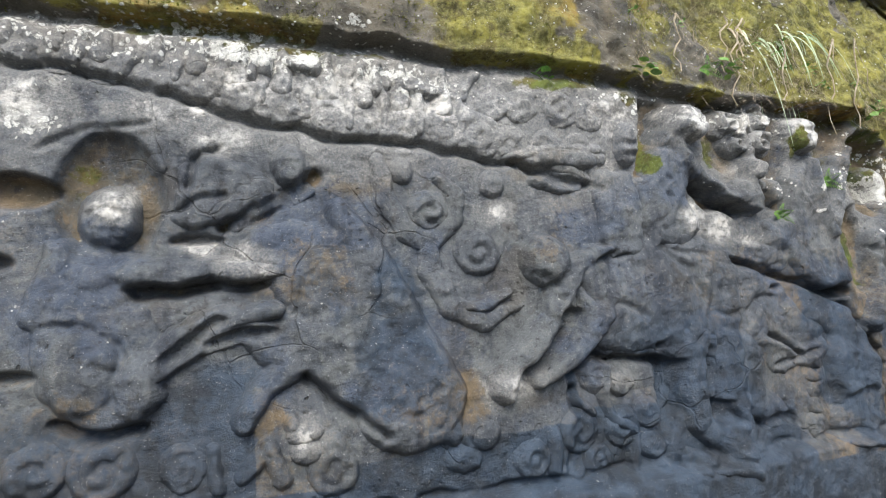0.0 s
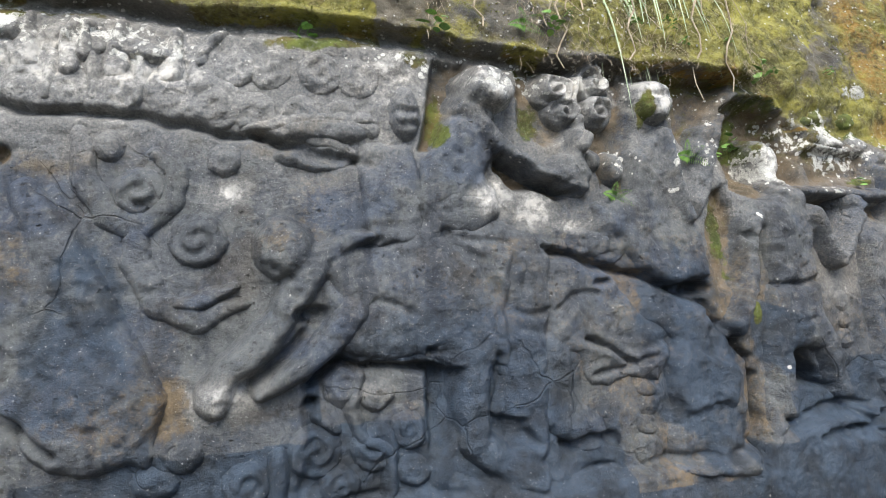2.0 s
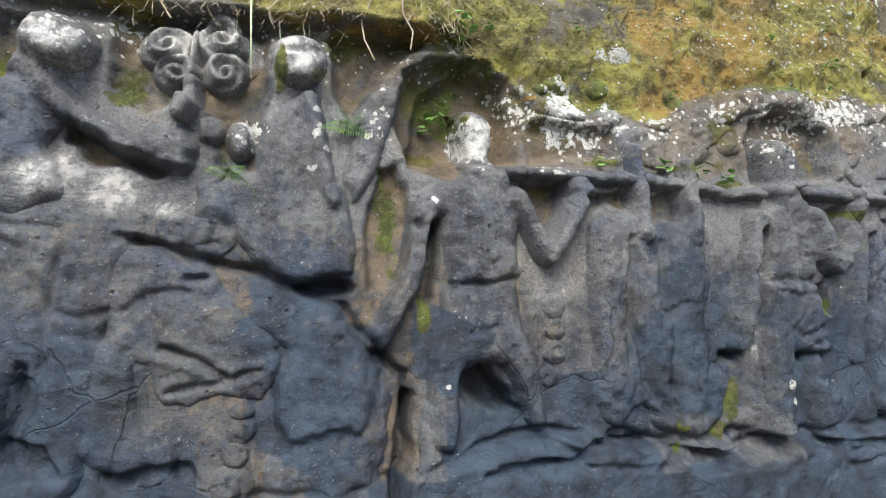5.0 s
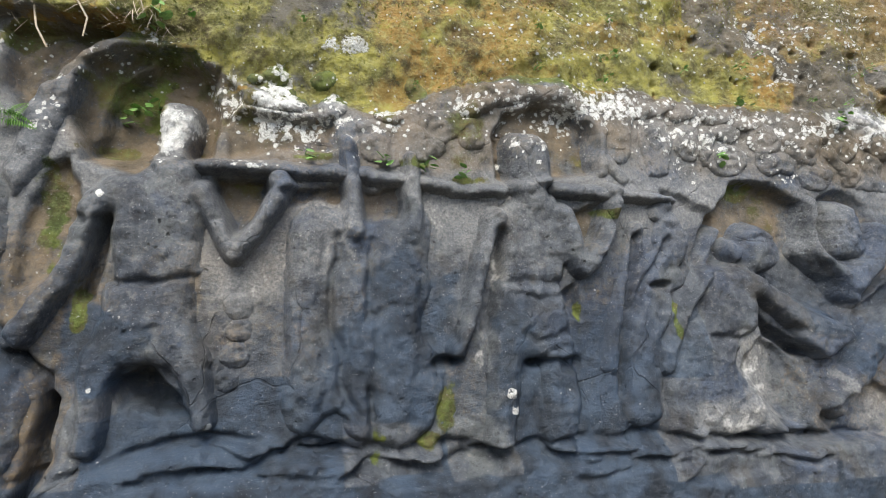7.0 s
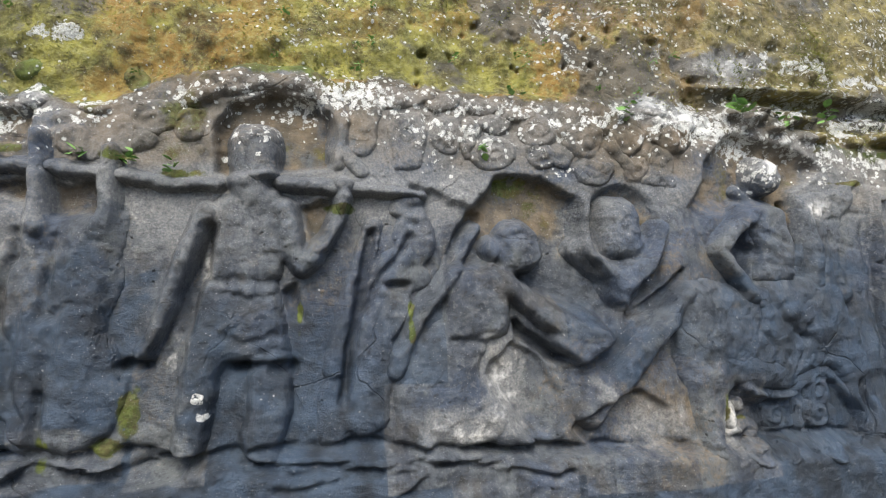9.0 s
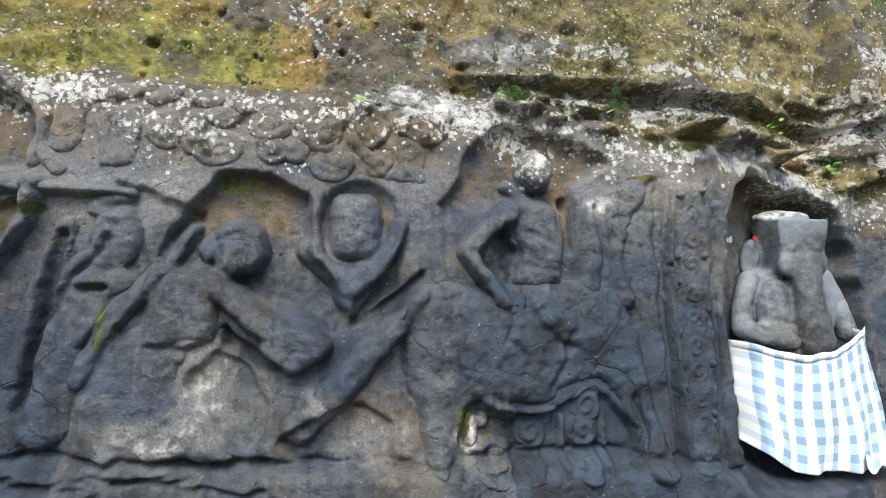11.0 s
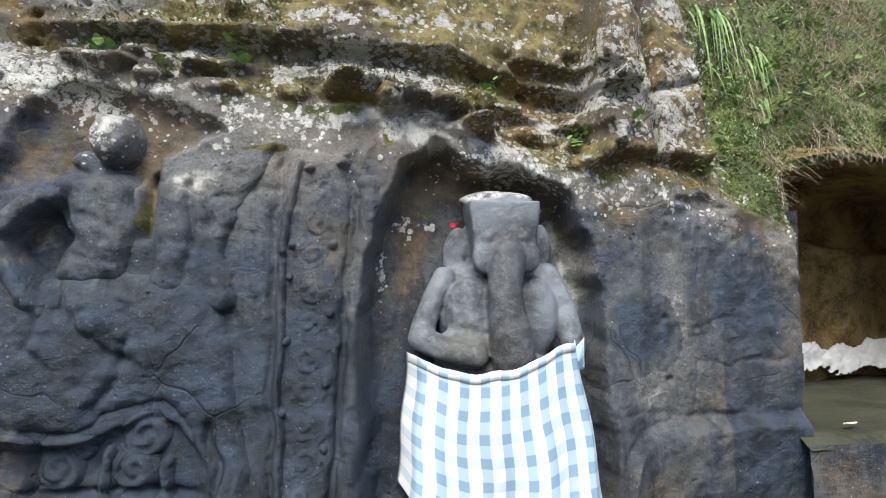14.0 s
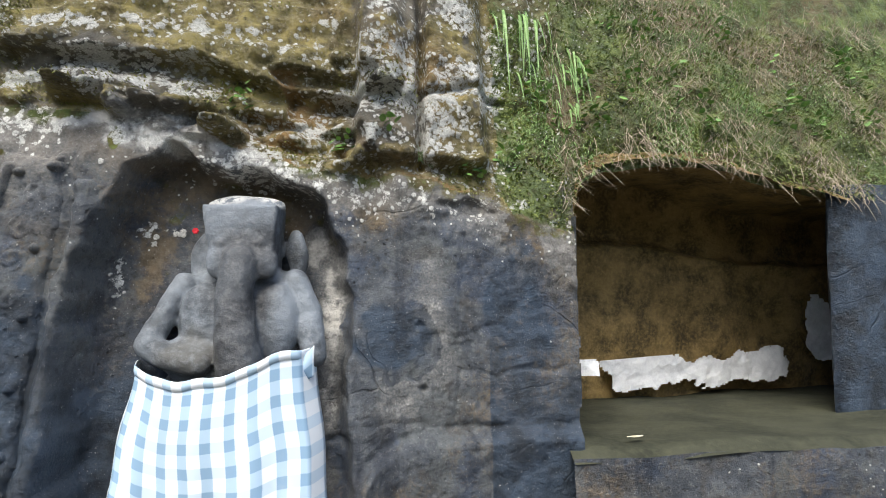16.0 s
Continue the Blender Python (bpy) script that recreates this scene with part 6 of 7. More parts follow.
F = Relief("carved_frieze", "scroll frieze", "lichen-spotted carved blocks and masks in an upper frieze", "carved_block")
F.slab(0.07, 0.04, (6.59, 2.14), (6.72, 2.16), (6.75, 2.00), (6.72, 1.86), (6.58, 1.86), (6.56, 1.99))
F.boss(0.08, 6.657, 2.036, 0.081, 0.086)
F.boss(0.08, 6.848, 2.044, 0.089, 0.099)
F.boss(0.08, 6.982, 2.034, 0.060, 0.106)
F.boss(0.08, 7.113, 1.961, 0.127, 0.094)
F.boss(0.08, 7.122, 2.116, 0.103, 0.059)
F.boss(0.08, 7.364, 2.061, 0.106, 0.084)
F.boss(0.08, 7.613, 2.036, 0.102, 0.103)
F.boss(0.08, 7.838, 2.042, 0.111, 0.092)
F.boss(0.08, 8.130, 2.070, 0.131, 0.100)
F.boss(0.06, 7.666, 1.868, 0.114, 0.072)
F.boss(0.06, 7.890, 1.872, 0.065, 0.073)
F.boss(0.06, 7.484, 1.941, 0.081, 0.060)
F.boss(0.06, 6.828, 2.215, 0.090, 0.053)
F.boss(0.06, 7.040, 2.210, 0.104, 0.048)
F.boss(0.06, 7.284, 2.171, 0.093, 0.048)
F.slab(0.06, 0.05, (8.00, 1.97), (8.11, 1.99), (8.12, 1.81), (7.91, 1.78))
F.curl(0.05, 7.638, 2.041, 0.079, 0.021, 90, 1.3)
F.curl(0.05, 7.850, 2.063, 0.080, 0.022, 220, -1.3)
F.curl(0.05, 8.125, 2.073, 0.088, 0.022, 60, 1.3)
F.curl(0.05, 7.371, 2.065, 0.078, 0.021, 120, 1.3)
F.limb(0.05, (6.534, 2.201, 0.041), (6.771, 2.261, 0.041))
F.groove(0.03, 0.012, (7.597, 2.058), (7.662, 2.060))
F.groove(0.03, 0.013, (8.097, 2.075), (8.189, 2.080))
F.limb(0.06, (6.278, 2.186, 0.040), (6.304, 1.952, 0.034), (6.413, 1.839, 0.039))
F.boss(0.07, 6.416, 2.057, 0.079, 0.102)
F.build()

F = Relief("carved_frieze", "scroll frieze", "pale carved fragments in the frieze over the riders", "carved_block")
F.boss(0.07, 7.358, 2.105, 0.095, 0.075)
F.boss(0.07, 7.377, 1.936, 0.094, 0.059)
F.boss(0.07, 7.627, 2.058, 0.087, 0.075)
F.boss(0.07, 7.666, 1.888, 0.095, 0.064)
F.boss(0.07, 7.853, 2.102, 0.078, 0.076)
F.boss(0.07, 8.049, 2.094, 0.087, 0.086)
F.boss(0.07, 8.059, 1.922, 0.095, 0.065)
F.boss(0.07, 8.227, 2.159, 0.049, 0.062)
F.curl(0.05, 7.646, 1.917, 0.085, 0.020, 100, 1.3)
F.curl(0.05, 8.054, 1.938, 0.086, 0.020, 60, 1.3)
F.curl(0.05, 7.356, 1.964, 0.074, 0.020, 60, 1.3)
F.limb(0.06, (7.714, 2.142, 0.025), (7.802, 1.957, 0.030), (7.908, 1.829, 0.030))
F.limb(0.05, (7.976, 2.231, 0.041), (8.074, 2.223, 0.041))
F.build()

# ---- the cave and the bank at the end of the face ----


def part(name, bm, material, parent, label=""):
    me = bpy.data.meshes.new(name)
    bm.to_mesh(me)
    bm.free()
    me.materials.append(material)
    ob = new(name, me)
    ob.parent = parent
    return tagged(ob, label)


def surface_y(x, z):
    """Where the face or bank stands at a place."""
    if x > RIGHT - 0.02:
        return float(bank_y(np.array(x), np.array(z)))
    i, j = int((x - LEFT) / STEP), int((z - FOOT) / STEP)
    return float(face_y(x, z) - OUT[min(max(i, 0), GX.shape[0] - 1), min(max(j, 0), GX.shape[1] - 1)])


LIP_X = (11.7, 12.0, 12.14, 12.20, 12.28, 12.45, 12.94, 13.35, 13.75, 14.2, 15.0, 17.5)
LIP_Z = (1.70, 1.60, 1.56, 1.62, 1.86, 1.96, 2.02, 1.98, 1.87, 1.81, 1.80, 1.80)


def bank_y(x, z):
    return 3.02 + 0.18 * (x - 12.2) + 0.32 * (z - 1.8) + 0.07 * fbm(x, z, 0.6, 4, 81) - 0.02 * fbm(x, z, 0.08, 3, 83)


def bank_shape(u, v):
    lip = np.interp(u, LIP_X, LIP_Z) + 0.03 * fbm(u, u * 0, 0.25, 3, 82)
    z = lip + v * (6.5 - lip)
    y = bank_y(u, z) + 0.10 * ease(0.06, 0.0, v)
    rock = face_y(u, z) + 0.09 + 0.16 * np.clip(z - lip - 0.25, 0, 3) + 0.03 * fbm(u, z, 0.2, 3, 87)
    s = ease(12.1, 12.3, u)
    return u, rock * (1 - s) + y * s, z


GRASSY = plain_material("mossy earth", (0.06, 0.065, 0.028), (0.17, 0.165, 0.075), 9, 0.05)
CAVE = plain_material("damp brown cave rock", (0.075, 0.054, 0.020), (0.32, 0.215, 0.078), 4, 0.05, 0.75)
CAVE_FLOOR = plain_material("damp mossy floor", (0.018, 0.020, 0.009), (0.052, 0.053, 0.030), 3, 0.02, 0.8)
PLASTER = plain_material("white lime plaster", (0.74, 0.74, 0.73), (0.88, 0.88, 0.86), 14, 0.01)
terrain("ground_grass_bank", np.arange(12.06, 22, 0.03), np.linspace(0, 1, 110) ** 1.8, bank_shape, GREEN_BANK, "steep mossy earth bank with grass above the cave", "earth bank")


def cave_shape(u, v):
    lip = np.interp(u, LIP_X, LIP_Z)
    front = bank_y(u, lip) + 0.06
    stops = (0, 0.12, 0.40, 0.50, 0.56, 0.9, 1.0)
    back = np.interp(v, stops, (0, 0.06, 0.98, 1.02, 0.90, 0.97, 1.02))
    zz = np.interp(v, stops, (0.04, 0.10, 0.06, -0.36, -0.42, -1.45, -1.68))
    y = front + back * (4.38 + 0.18 * (u - 12.8) - front) + 0.05 * fbm(u, v * 3, 0.4, 4, 91)
    z = lip + zz * (lip - 0.36) / 1.60 + 0.03 * fbm(u, v * 3, 0.3, 3, 92)
    return u, y, z


terrain("wall_cave", np.arange(12.12, 17.2, 0.03), np.linspace(0, 1, 90), cave_shape, CAVE, "brown damp rock wall and roof of a shallow cave", "cave wall")


def floor_shape(u, v):
    y = 2.62 + 0.04 * (u - 12.2) + v * 2.1
    z = 0.43 - 0.10 * v + 0.018 * fbm(u, y, 0.5, 4, 93) - 0.05 * ease(0.06, 0.0, v)
    return u, y, z


def bench_front(u, v):
    y = 2.62 + 0.04 * (u - 12.2) + 0.03 * fbm(u, v, 0.4, 4, 94) - 0.03 * v
    return u, y, 0.40 - 0.9 * v + 0.015 * fbm(u, v, 0.5, 4, 93)


terrain("floor_cave", np.arange(12.06, 17.5, 0.04), np.linspace(0, 1, 60), floor_shape, CAVE_FLOOR, "damp worn stone floor in front of the cave", "floor")
terrain("wall_bench", np.arange(12.06, 17.5, 0.04), np.linspace(0, 1, 30), bench_front, STONE, "dark stained stone face below the cave floor", "wall")
terrain("wall_return", np.linspace(0, 1, 50), np.linspace(0.2, 1.62, 60),
        lambda u, v: (12.138 + 0.02 * fbm(u, v, 0.3, 3, 95) * ease(0, 0.1, u) + 0.05 * u, 2.775 + u * 1.85, v + 0 * u), STONE, "cut end of the carved cliff face", "wall")


def rough_block(name, lo, hi, material, label, category, kind="", amount=0.02, seed=1, skew=0.0):
    """A block with worn, uneven faces and rounded edges."""
    bm = bmesh.new()
    bmesh.ops.create_cube(bm, size=1)
    bmesh.ops.subdivide_edges(bm, edges=bm.edges[:], cuts=14, use_grid_fill=True)
    size = [b - a for a, b in zip(lo, hi)]
    for v in bm.verts:
        p = Vector([a + (c + 0.5) * s for a, c, s in zip(lo, v.co, size)])
        edge = sorted(0.5 - abs(c) for c in v.co)
        n = noise.noise_vector(p * 3 + Vector((seed, 0, 0))) * amount + noise.noise_vector(p * 11) * amount * 0.4
        p.x += skew * (p.y - lo[1])
        v.co = p + n - Vector([c * (0.03 if edge[1] < 0.05 else 0.0) for c in v.co])
    me = bpy.data.meshes.new(name)
    bm.to_mesh(me)
    bm.free()
    me.polygons.foreach_set("use_smooth", np.ones(len(me.polygons), bool))
    layer = me.attributes.new("stain", "FLOAT_COLOR", "POINT")
    layer.data.foreach_set("color", np.tile([0.1, 0.06, 0.1, -0.6], len(me.vertices)).astype(np.float32))
    me.materials.append(material)
    return tagged(new(name, me), label, category, kind=kind)


rough_block("wall_pier", (14.11, 3.45, 0.2), (17.6, 4.6, 1.95), STONE, "dark cut stone pier beside the cave mouth", "wall", "structure", skew=0.82)


def ragged_patch(name, x0, x1, z0, z1, y, seed, label, slope=0.0, rise=0.0):
    """Flaking plaster: a thin crust with a broken outline."""
    xs, zs = np.meshgrid(np.arange(x0, x1, 0.012), np.arange(z0, z1, 0.012), indexing="ij")
    u, v = (xs - x0) / (x1 - x0), (zs - z0) / (z1 - z0)
    q = np.minimum(np.minimum(u, 1 - u) * 6, np.minimum(v, 1 - v) * 2) + 0.45 * fbm(xs, zs, 0.16, 4, seed)
    keep = (q > 0.28)[:-1, :-1]
    idx = np.arange(xs.size).reshape(xs.shape)
    quads = np.stack([idx[:-1, :-1], idx[1:, :-1], idx[1:, 1:], idx[:-1, 1:]], axis=-1)[keep]
    yy = y + slope * (xs - x0) + 0.012 * fbm(xs, zs, 0.1, 3, seed + 3)
    bm = bmesh.new()
    vs = [bm.verts.new(p) for p in np.stack([xs, yy, zs + rise * (xs - x0)], -1).reshape(-1, 3).tolist()]
    for q4 in quads.tolist():
        bm.faces.new([vs[k] for k in q4])
    for v4 in [v4 for v4 in bm.verts if not v4.link_faces]:
        bm.verts.remove(v4)
    geom = bmesh.ops.extrude_face_region(bm, geom=bm.faces[:])
    for e in geom["geom"]:
        if isinstance(e, bmesh.types.BMVert):
            e.co.y -= 0.012
    bmesh.ops.recalc_face_normals(bm, faces=bm.faces[:])
    me = bpy.data.meshes.new(name)
    bm.to_mesh(me)
    bm.free()
    me.materials.append(PLASTER)
    return tagged(new(name, me), label, "plaster")


ragged_patch("plaster_patch", 12.76, 14.58, 0.36, 0.66, 4.20, 101, "flaking white plaster strip along the foot of the cave wall", 0.18, 0.045)
ragged_patch("plaster_patch", 14.74, 15.45, 0.52, 1.28, 4.56, 105, "flaking white plaster at the corner of the cave", 0.18)
ragged_patch("plaster_patch", 12.24, 12.40, 0.66, 0.86, 3.2, 109, "small white plaster remnant by the cave mouth")

# ---- the seated statue in the niche, and its cloth ----


def lump(bm, x, y, z, rx, ry, rz, tilt=0):
    m = Matrix.LocRotScale((x, y, z), Euler((0, radians(tilt), 0)), (rx, ry, rz))
    bmesh.ops.create_icosphere(bm, subdivisions=3, radius=1, matrix=m)


def tube(bm, points):
    for (a, ra), (b, rb) in zip(points, points[1:]):
        for k in range(7):
            s = k / 6
            p = Vector(a).lerp(Vector(b), s)
            r = ra + (rb - ra) * s
            lump(bm, *p, r, r, r)


def seated_statue():
    bm = bmesh.new()
    head = bmesh.ops.create_cube(bm, size=1, matrix=Matrix.LocRotScale((10.45, 2.64, 1.465), None, (0.35, 0.24, 0.33)))["verts"]
    for v in head:
        if v.co.z < 1.4:
            v.co.x = 10.46 + (v.co.x - 10.45) * 0.80
            v.co.y += 0.02
    lump(bm, 10.44, 2.70, 1.645, 0.19, 0.10, 0.05)
    lump(bm, 10.37, 2.55, 1.36, 0.080, 0.045, 0.085), lump(bm, 10.55, 2.55, 1.36, 0.080, 0.045, 0.085)
    lump(bm, 10.37, 2.525, 1.45, 0.030, 0.014, 0.018), lump(bm, 10.54, 2.525, 1.45, 0.030, 0.014, 0.018)
    lump(bm, 10.455, 2.60, 1.44, 0.13, 0.09, 0.17)
    tube(bm, [((10.46, 2.53, 1.36), 0.085), ((10.44, 2.50, 1.20), 0.082), ((10.46, 2.48, 1.02), 0.095), ((10.48, 2.48, 0.88), 0.105)])
    lump(bm, 10.44, 2.66, 1.06, 0.30, 0.13, 0.27), lump(bm, 10.44, 2.70, 1.26, 0.27, 0.11, 0.09)
    lump(bm, 10.29, 2.58, 1.08, 0.12, 0.08, 0.19), lump(bm, 10.25, 2.55, 0.92, 0.15, 0.09, 0.11)
    lump(bm, 10.61, 2.60, 1.07, 0.11, 0.08, 0.20)
    tube(bm, [((10.17, 2.65, 1.26), 0.058), ((10.10, 2.62, 1.12), 0.055), ((10.05, 2.55, 0.98), 0.062), ((10.16, 2.49, 0.93), 0.060), ((10.30, 2.47, 0.90), 0.055)])
    tube(bm, [((10.69, 2.66, 1.27), 0.062), ((10.765, 2.64, 1.12), 0.060), ((10.79, 2.58, 0.93), 0.066)])
    lump(bm, 10.235, 2.72, 1.39, 0.065, 0.04, 0.13, 8), lump(bm, 10.685, 2.74, 1.41, 0.055, 0.035, 0.13, -6)
    lump(bm, 10.42, 2.66, 0.70, 0.36, 0.20, 0.28), lump(bm, 10.42, 2.64, 0.45, 0.38, 0.18, 0.14)
    me = bpy.data.meshes.new("seated_statue")
    bm.to_mesh(me)
    bm.free()
    layer = me.attributes.new("stain", "FLOAT_COLOR", "POINT")
    layer.data.foreach_set("color", np.tile([0.0, 0.08, 0.15, 0.42], len(me.vertices)).astype(np.float32))
    me.materials.append(STATUE)
    ob = new("seated_statue", me)
    r = ob.modifiers.new("carve", "REMESH")
    r.mode, r.voxel_size, r.use_smooth_shade = "VOXEL", 0.011, True
    s = ob.modifiers.new("wear", "SMOOTH")
    s.factor, s.iterations = 0.5, 3
    tex = bpy.data.textures.new("worn", "CLOUDS")
    tex.noise_scale = 0.09
    d = ob.modifiers.new("chips", "DISPLACE")
    d.texture, d.strength, d.mid_level = tex, 0.014, 0.5
    return tagged(ob, "worn grey seated stone statue with a trunk in a niche", "statue")


def statue_material():
    n = Nodes("smooth worn statue stone")
    a, b, c = n.noise(4, 5, 0.6), n.noise(30, 5, 0.7), n.noise(2.2, 4, 0.6)
    col = n.mix(n.span(a, 0.36, 0.62), (0.055, 0.063, 0.072), (0.20, 0.225, 0.25))
    col = n.mix(n.math("MULTIPLY", n.span(c, 0.5, 0.66), 0.7), col, (0.10, 0.095, 0.08))
    col = n.mix(n.math("MULTIPLY", n.span(b, 0.45, 0.7), 0.4), col, (0.28, 0.30, 0.32))
    # darker down the brow and trunk, lichen on the flat crown
    xyz = n.tree.nodes.new("ShaderNodeSeparateXYZ")
    n.set(xyz.inputs[0], n.warped(6, 0.12))
    dark_front = n.math("MULTIPLY", n.span(n.math("ABSOLUTE", n.math("SUBTRACT", xyz.outputs[0], 10.54)), 0.17, 0.06), n.span(xyz.outputs[2], 1.66, 1.52))
    col = n.mix(n.math("MULTIPLY", dark_front, 0.72), col, n.mix(n.span(b, 0.4, 0.65), (0.034, 0.034, 0.036), (0.085, 0.082, 0.078)))
    lichen = n.math("MULTIPLY", n.span(xyz.outputs[2], 1.69, 1.73), n.span(b, 0.42, 0.52))
    col = n.mix(n.math("MULTIPLY", lichen, 0.85), col, (0.66, 0.65, 0.61))
    return n.done(col, 0.6, n.bump(n.math("ADD", a, n.math("MULTIPLY", b, 0.6)), 0.016, 0.9))


STATUE = statue_material()
seated_statue()


def cloth_material():
    n = Nodes("blue and white checked cotton")
    uv = n.tree.nodes.new("ShaderNodeUVMap").outputs[0]
    s = n.tree.nodes.new("ShaderNodeSeparateXYZ")
    n.set(s.inputs[0], uv)

    def band(v, lo):
        t = n.math("FRACT", n.math("MULTIPLY", v, 1 / 0.108))
        return n.math("MULTIPLY", n.span(t, lo, lo + 0.05), n.span(t, 0.97, 0.92))

    w = n.math("MULTIPLY", n.math("SUBTRACT", n.noise(7, 3), 0.5), 0.012)
    across, down = band(n.math("ADD", s.outputs[0], w), 0.47), band(n.math("ADD", s.outputs[1], w), 0.47)
    c = n.mix(across, (0.82, 0.85, 0.86), (0.42, 0.56, 0.68))
    c = n.mix(n.math("MULTIPLY", down, 0.85), c, n.mix(across, (0.56, 0.68, 0.77), (0.20, 0.33, 0.47)))
    c = n.mix(n.math("MULTIPLY", n.span(n.noise(5, 5, 0.6), 0.55, 0.75), 0.18), c, (0.55, 0.53, 0.48))
    weave = n.noise(420, 2)
    return n.done(c, 0.9, n.bump(weave, 0.001, 0.4))


CLOTH = cloth_material()


def cloth_sheet(name, nu, nv, shape, wide, tall, parent, label=""):
    bm = bmesh.new()
    uv = bm.loops.layers.uv.new("UVMap")
    vs = [[bm.verts.new(shape(i / nu, j / nv)) for j in range(nv + 1)] for i in range(nu + 1)]
    for i in range(nu):
        for j in range(nv):
            f = bm.faces.new((vs[i][j], vs[i][j + 1], vs[i + 1][j + 1], vs[i + 1][j]))
            f.smooth = True
            for lp, (a, b) in zip(f.loops, ((i, j), (i, j + 1), (i + 1, j + 1), (i + 1, j))):
                lp[uv].uv = (a / nu * wide, b / nv * tall)
    ob = part(name, bm, CLOTH, parent, label)
    sol = ob.modifiers.new("thick", "SOLIDIFY")
    sol.thickness = 0.004
    return ob


def skirt(u, v):
    """The cloth hangs from a tied upper edge, and flares in shallow folds towards its hem."""
    top = 0.895 - 0.055 * math.sin(math.pi * min(u * 1.25, 1)) + 0.065 * max(u - 0.5, 0) / 0.5
    hem = 0.235 + 0.13 * (1 - min(u / 0.3, 1)) ** 1.5 - 0.03 * math.sin(math.pi * u)
    z = top + (hem - top) * v
    x0, x1 = 9.985 - 0.05 * v, 10.80 + 0.09 * v ** 0.9
    x = x0 + (x1 - x0) * u + 0.006 * math.sin(9 * v + 3 * u)
    belly = math.sin(math.pi * min(max(u, 0), 1)) ** 0.6
    y = 2.52 - 0.20 * belly * (1 - 0.6 * v) - 0.17 * v ** 0.85
    fold = 0.016 * math.sin(23 * u + 2.5 * v) * v + 0.010 * math.sin(11 * u - 4 * v + 1) + 0.010 * math.sin(47 * u + 3 * math.sin(3 * v)) * v * v
    edge = 0.10 * (max(0, 0.07 - u) / 0.07 + max(0, u - 0.94) / 0.06)
    return (x, y + fold + edge, z + 0.006 * math.sin(17 * u))


cloth = tagged(new("statue_cloth"), "blue and white checked cotton cloth wrapped round the statue", "cloth")
cloth_sheet("skirt", 110, 80, skirt, 1.02, 0.70, cloth)
cloth_sheet("waistband", 90, 6, lambda u, v: (lambda p: (p[0], p[1] - 0.012 - 0.010 * math.sin(math.pi * v), p[2] + 0.014 - 0.042 * v + 0.004 * math.sin(31 * u)))(skirt(u, 0.0)), 1.02, 0.05, cloth, "rolled upper edge of the cloth")
cloth_sheet("knot", 16, 12, lambda u, v: (10.70 + 0.11 * u, 2.47 - 0.03 * math.sin(math.pi * u) * math.sin(math.pi * v), 0.93 - 0.06 * (1 - u) - 0.09 * v + 0.05 * u * (1 - v)), 0.11, 0.1, cloth, "tucked corner of the cloth")
cloth_sheet("tail", 30, 16, lambda u, v: (10.62 + 0.24 * u - 0.05 * v + 0.02 * math.sin(5 * v), 2.36 - 0.03 * u - 0.15 * v, 0.245 + 0.07 * (1 - u) * (1 - v) + 0.022 * math.sin(16 * u + 3 * v) * (1 - 0.5 * u) + 0.014 * math.sin(11 * v + 5 * u)), 0.34, 0.24, cloth, "loose end of the cloth on the ledge")

PETAL = plain_material("red petals", (0.45, 0.01, 0.02), (0.62, 0.03, 0.05), 40, 0.001)
flower = tagged(new("red_flower"), "small red flower tucked behind the statue's ear", "flower")
for k in range(6):
    bm = bmesh.new()
    a = k * math.pi / 3
    bmesh.ops.create_icosphere(bm, subdivisions=2, radius=1, matrix=Matrix.LocRotScale((10.215 + 0.008 * math.cos(a), 2.645, 1.515 + 0.008 * math.sin(a)), Euler((0, -a, 0)), (0.009, 0.006, 0.007)))
    part("petal", bm, PETAL, flower)

DRY = plain_material("dry leaf", (0.40, 0.36, 0.24), (0.60, 0.56, 0.42), 30, 0.001)
bm = bmesh.new()
rows = [[bm.verts.new((0.10 * k / 5, s * 0.018 * math.sin(math.pi * (0.08 + 0.84 * k / 5)), 0.006 * abs(s) + 0.012 * (k / 5 - 0.5) ** 2)) for s in (-1, 0, 1)] for k in range(6)]
for a, b in zip(rows, rows[1:]):
    for k in (0, 1):
        bm.faces.new((a[k], a[k + 1], b[k + 1], b[k]))
me = bpy.data.meshes.new("fallen_leaf")
bm.to_mesh(me)
bm.free()
me.materials.append(DRY)
leaf = tagged(new("fallen_leaf", me), "dry pale fallen leaf on the cave floor", "leaf")
leaf.location, leaf.rotation_euler = (12.40, 2.80, 0.440), (0, 0, 0.2)

# ---- plants ----
LEAF = plain_material("fresh green leaves", (0.08, 0.18, 0.04), (0.19, 0.34, 0.08), 30, 0.002, 0.5)
GRASS = plain_material("grass blades", (0.11, 0.22, 0.05), (0.28, 0.42, 0.15), 20, 0.001, 0.6)
PALE_GRASS = plain_material("pale long grass", (0.26, 0.36, 0.20), (0.46, 0.52, 0.34), 20, 0.001, 0.6)
STRAW = plain_material("dry straw and roots", (0.26, 0.20, 0.13), (0.50, 0.42, 0.31), 20, 0.001, 0.8)


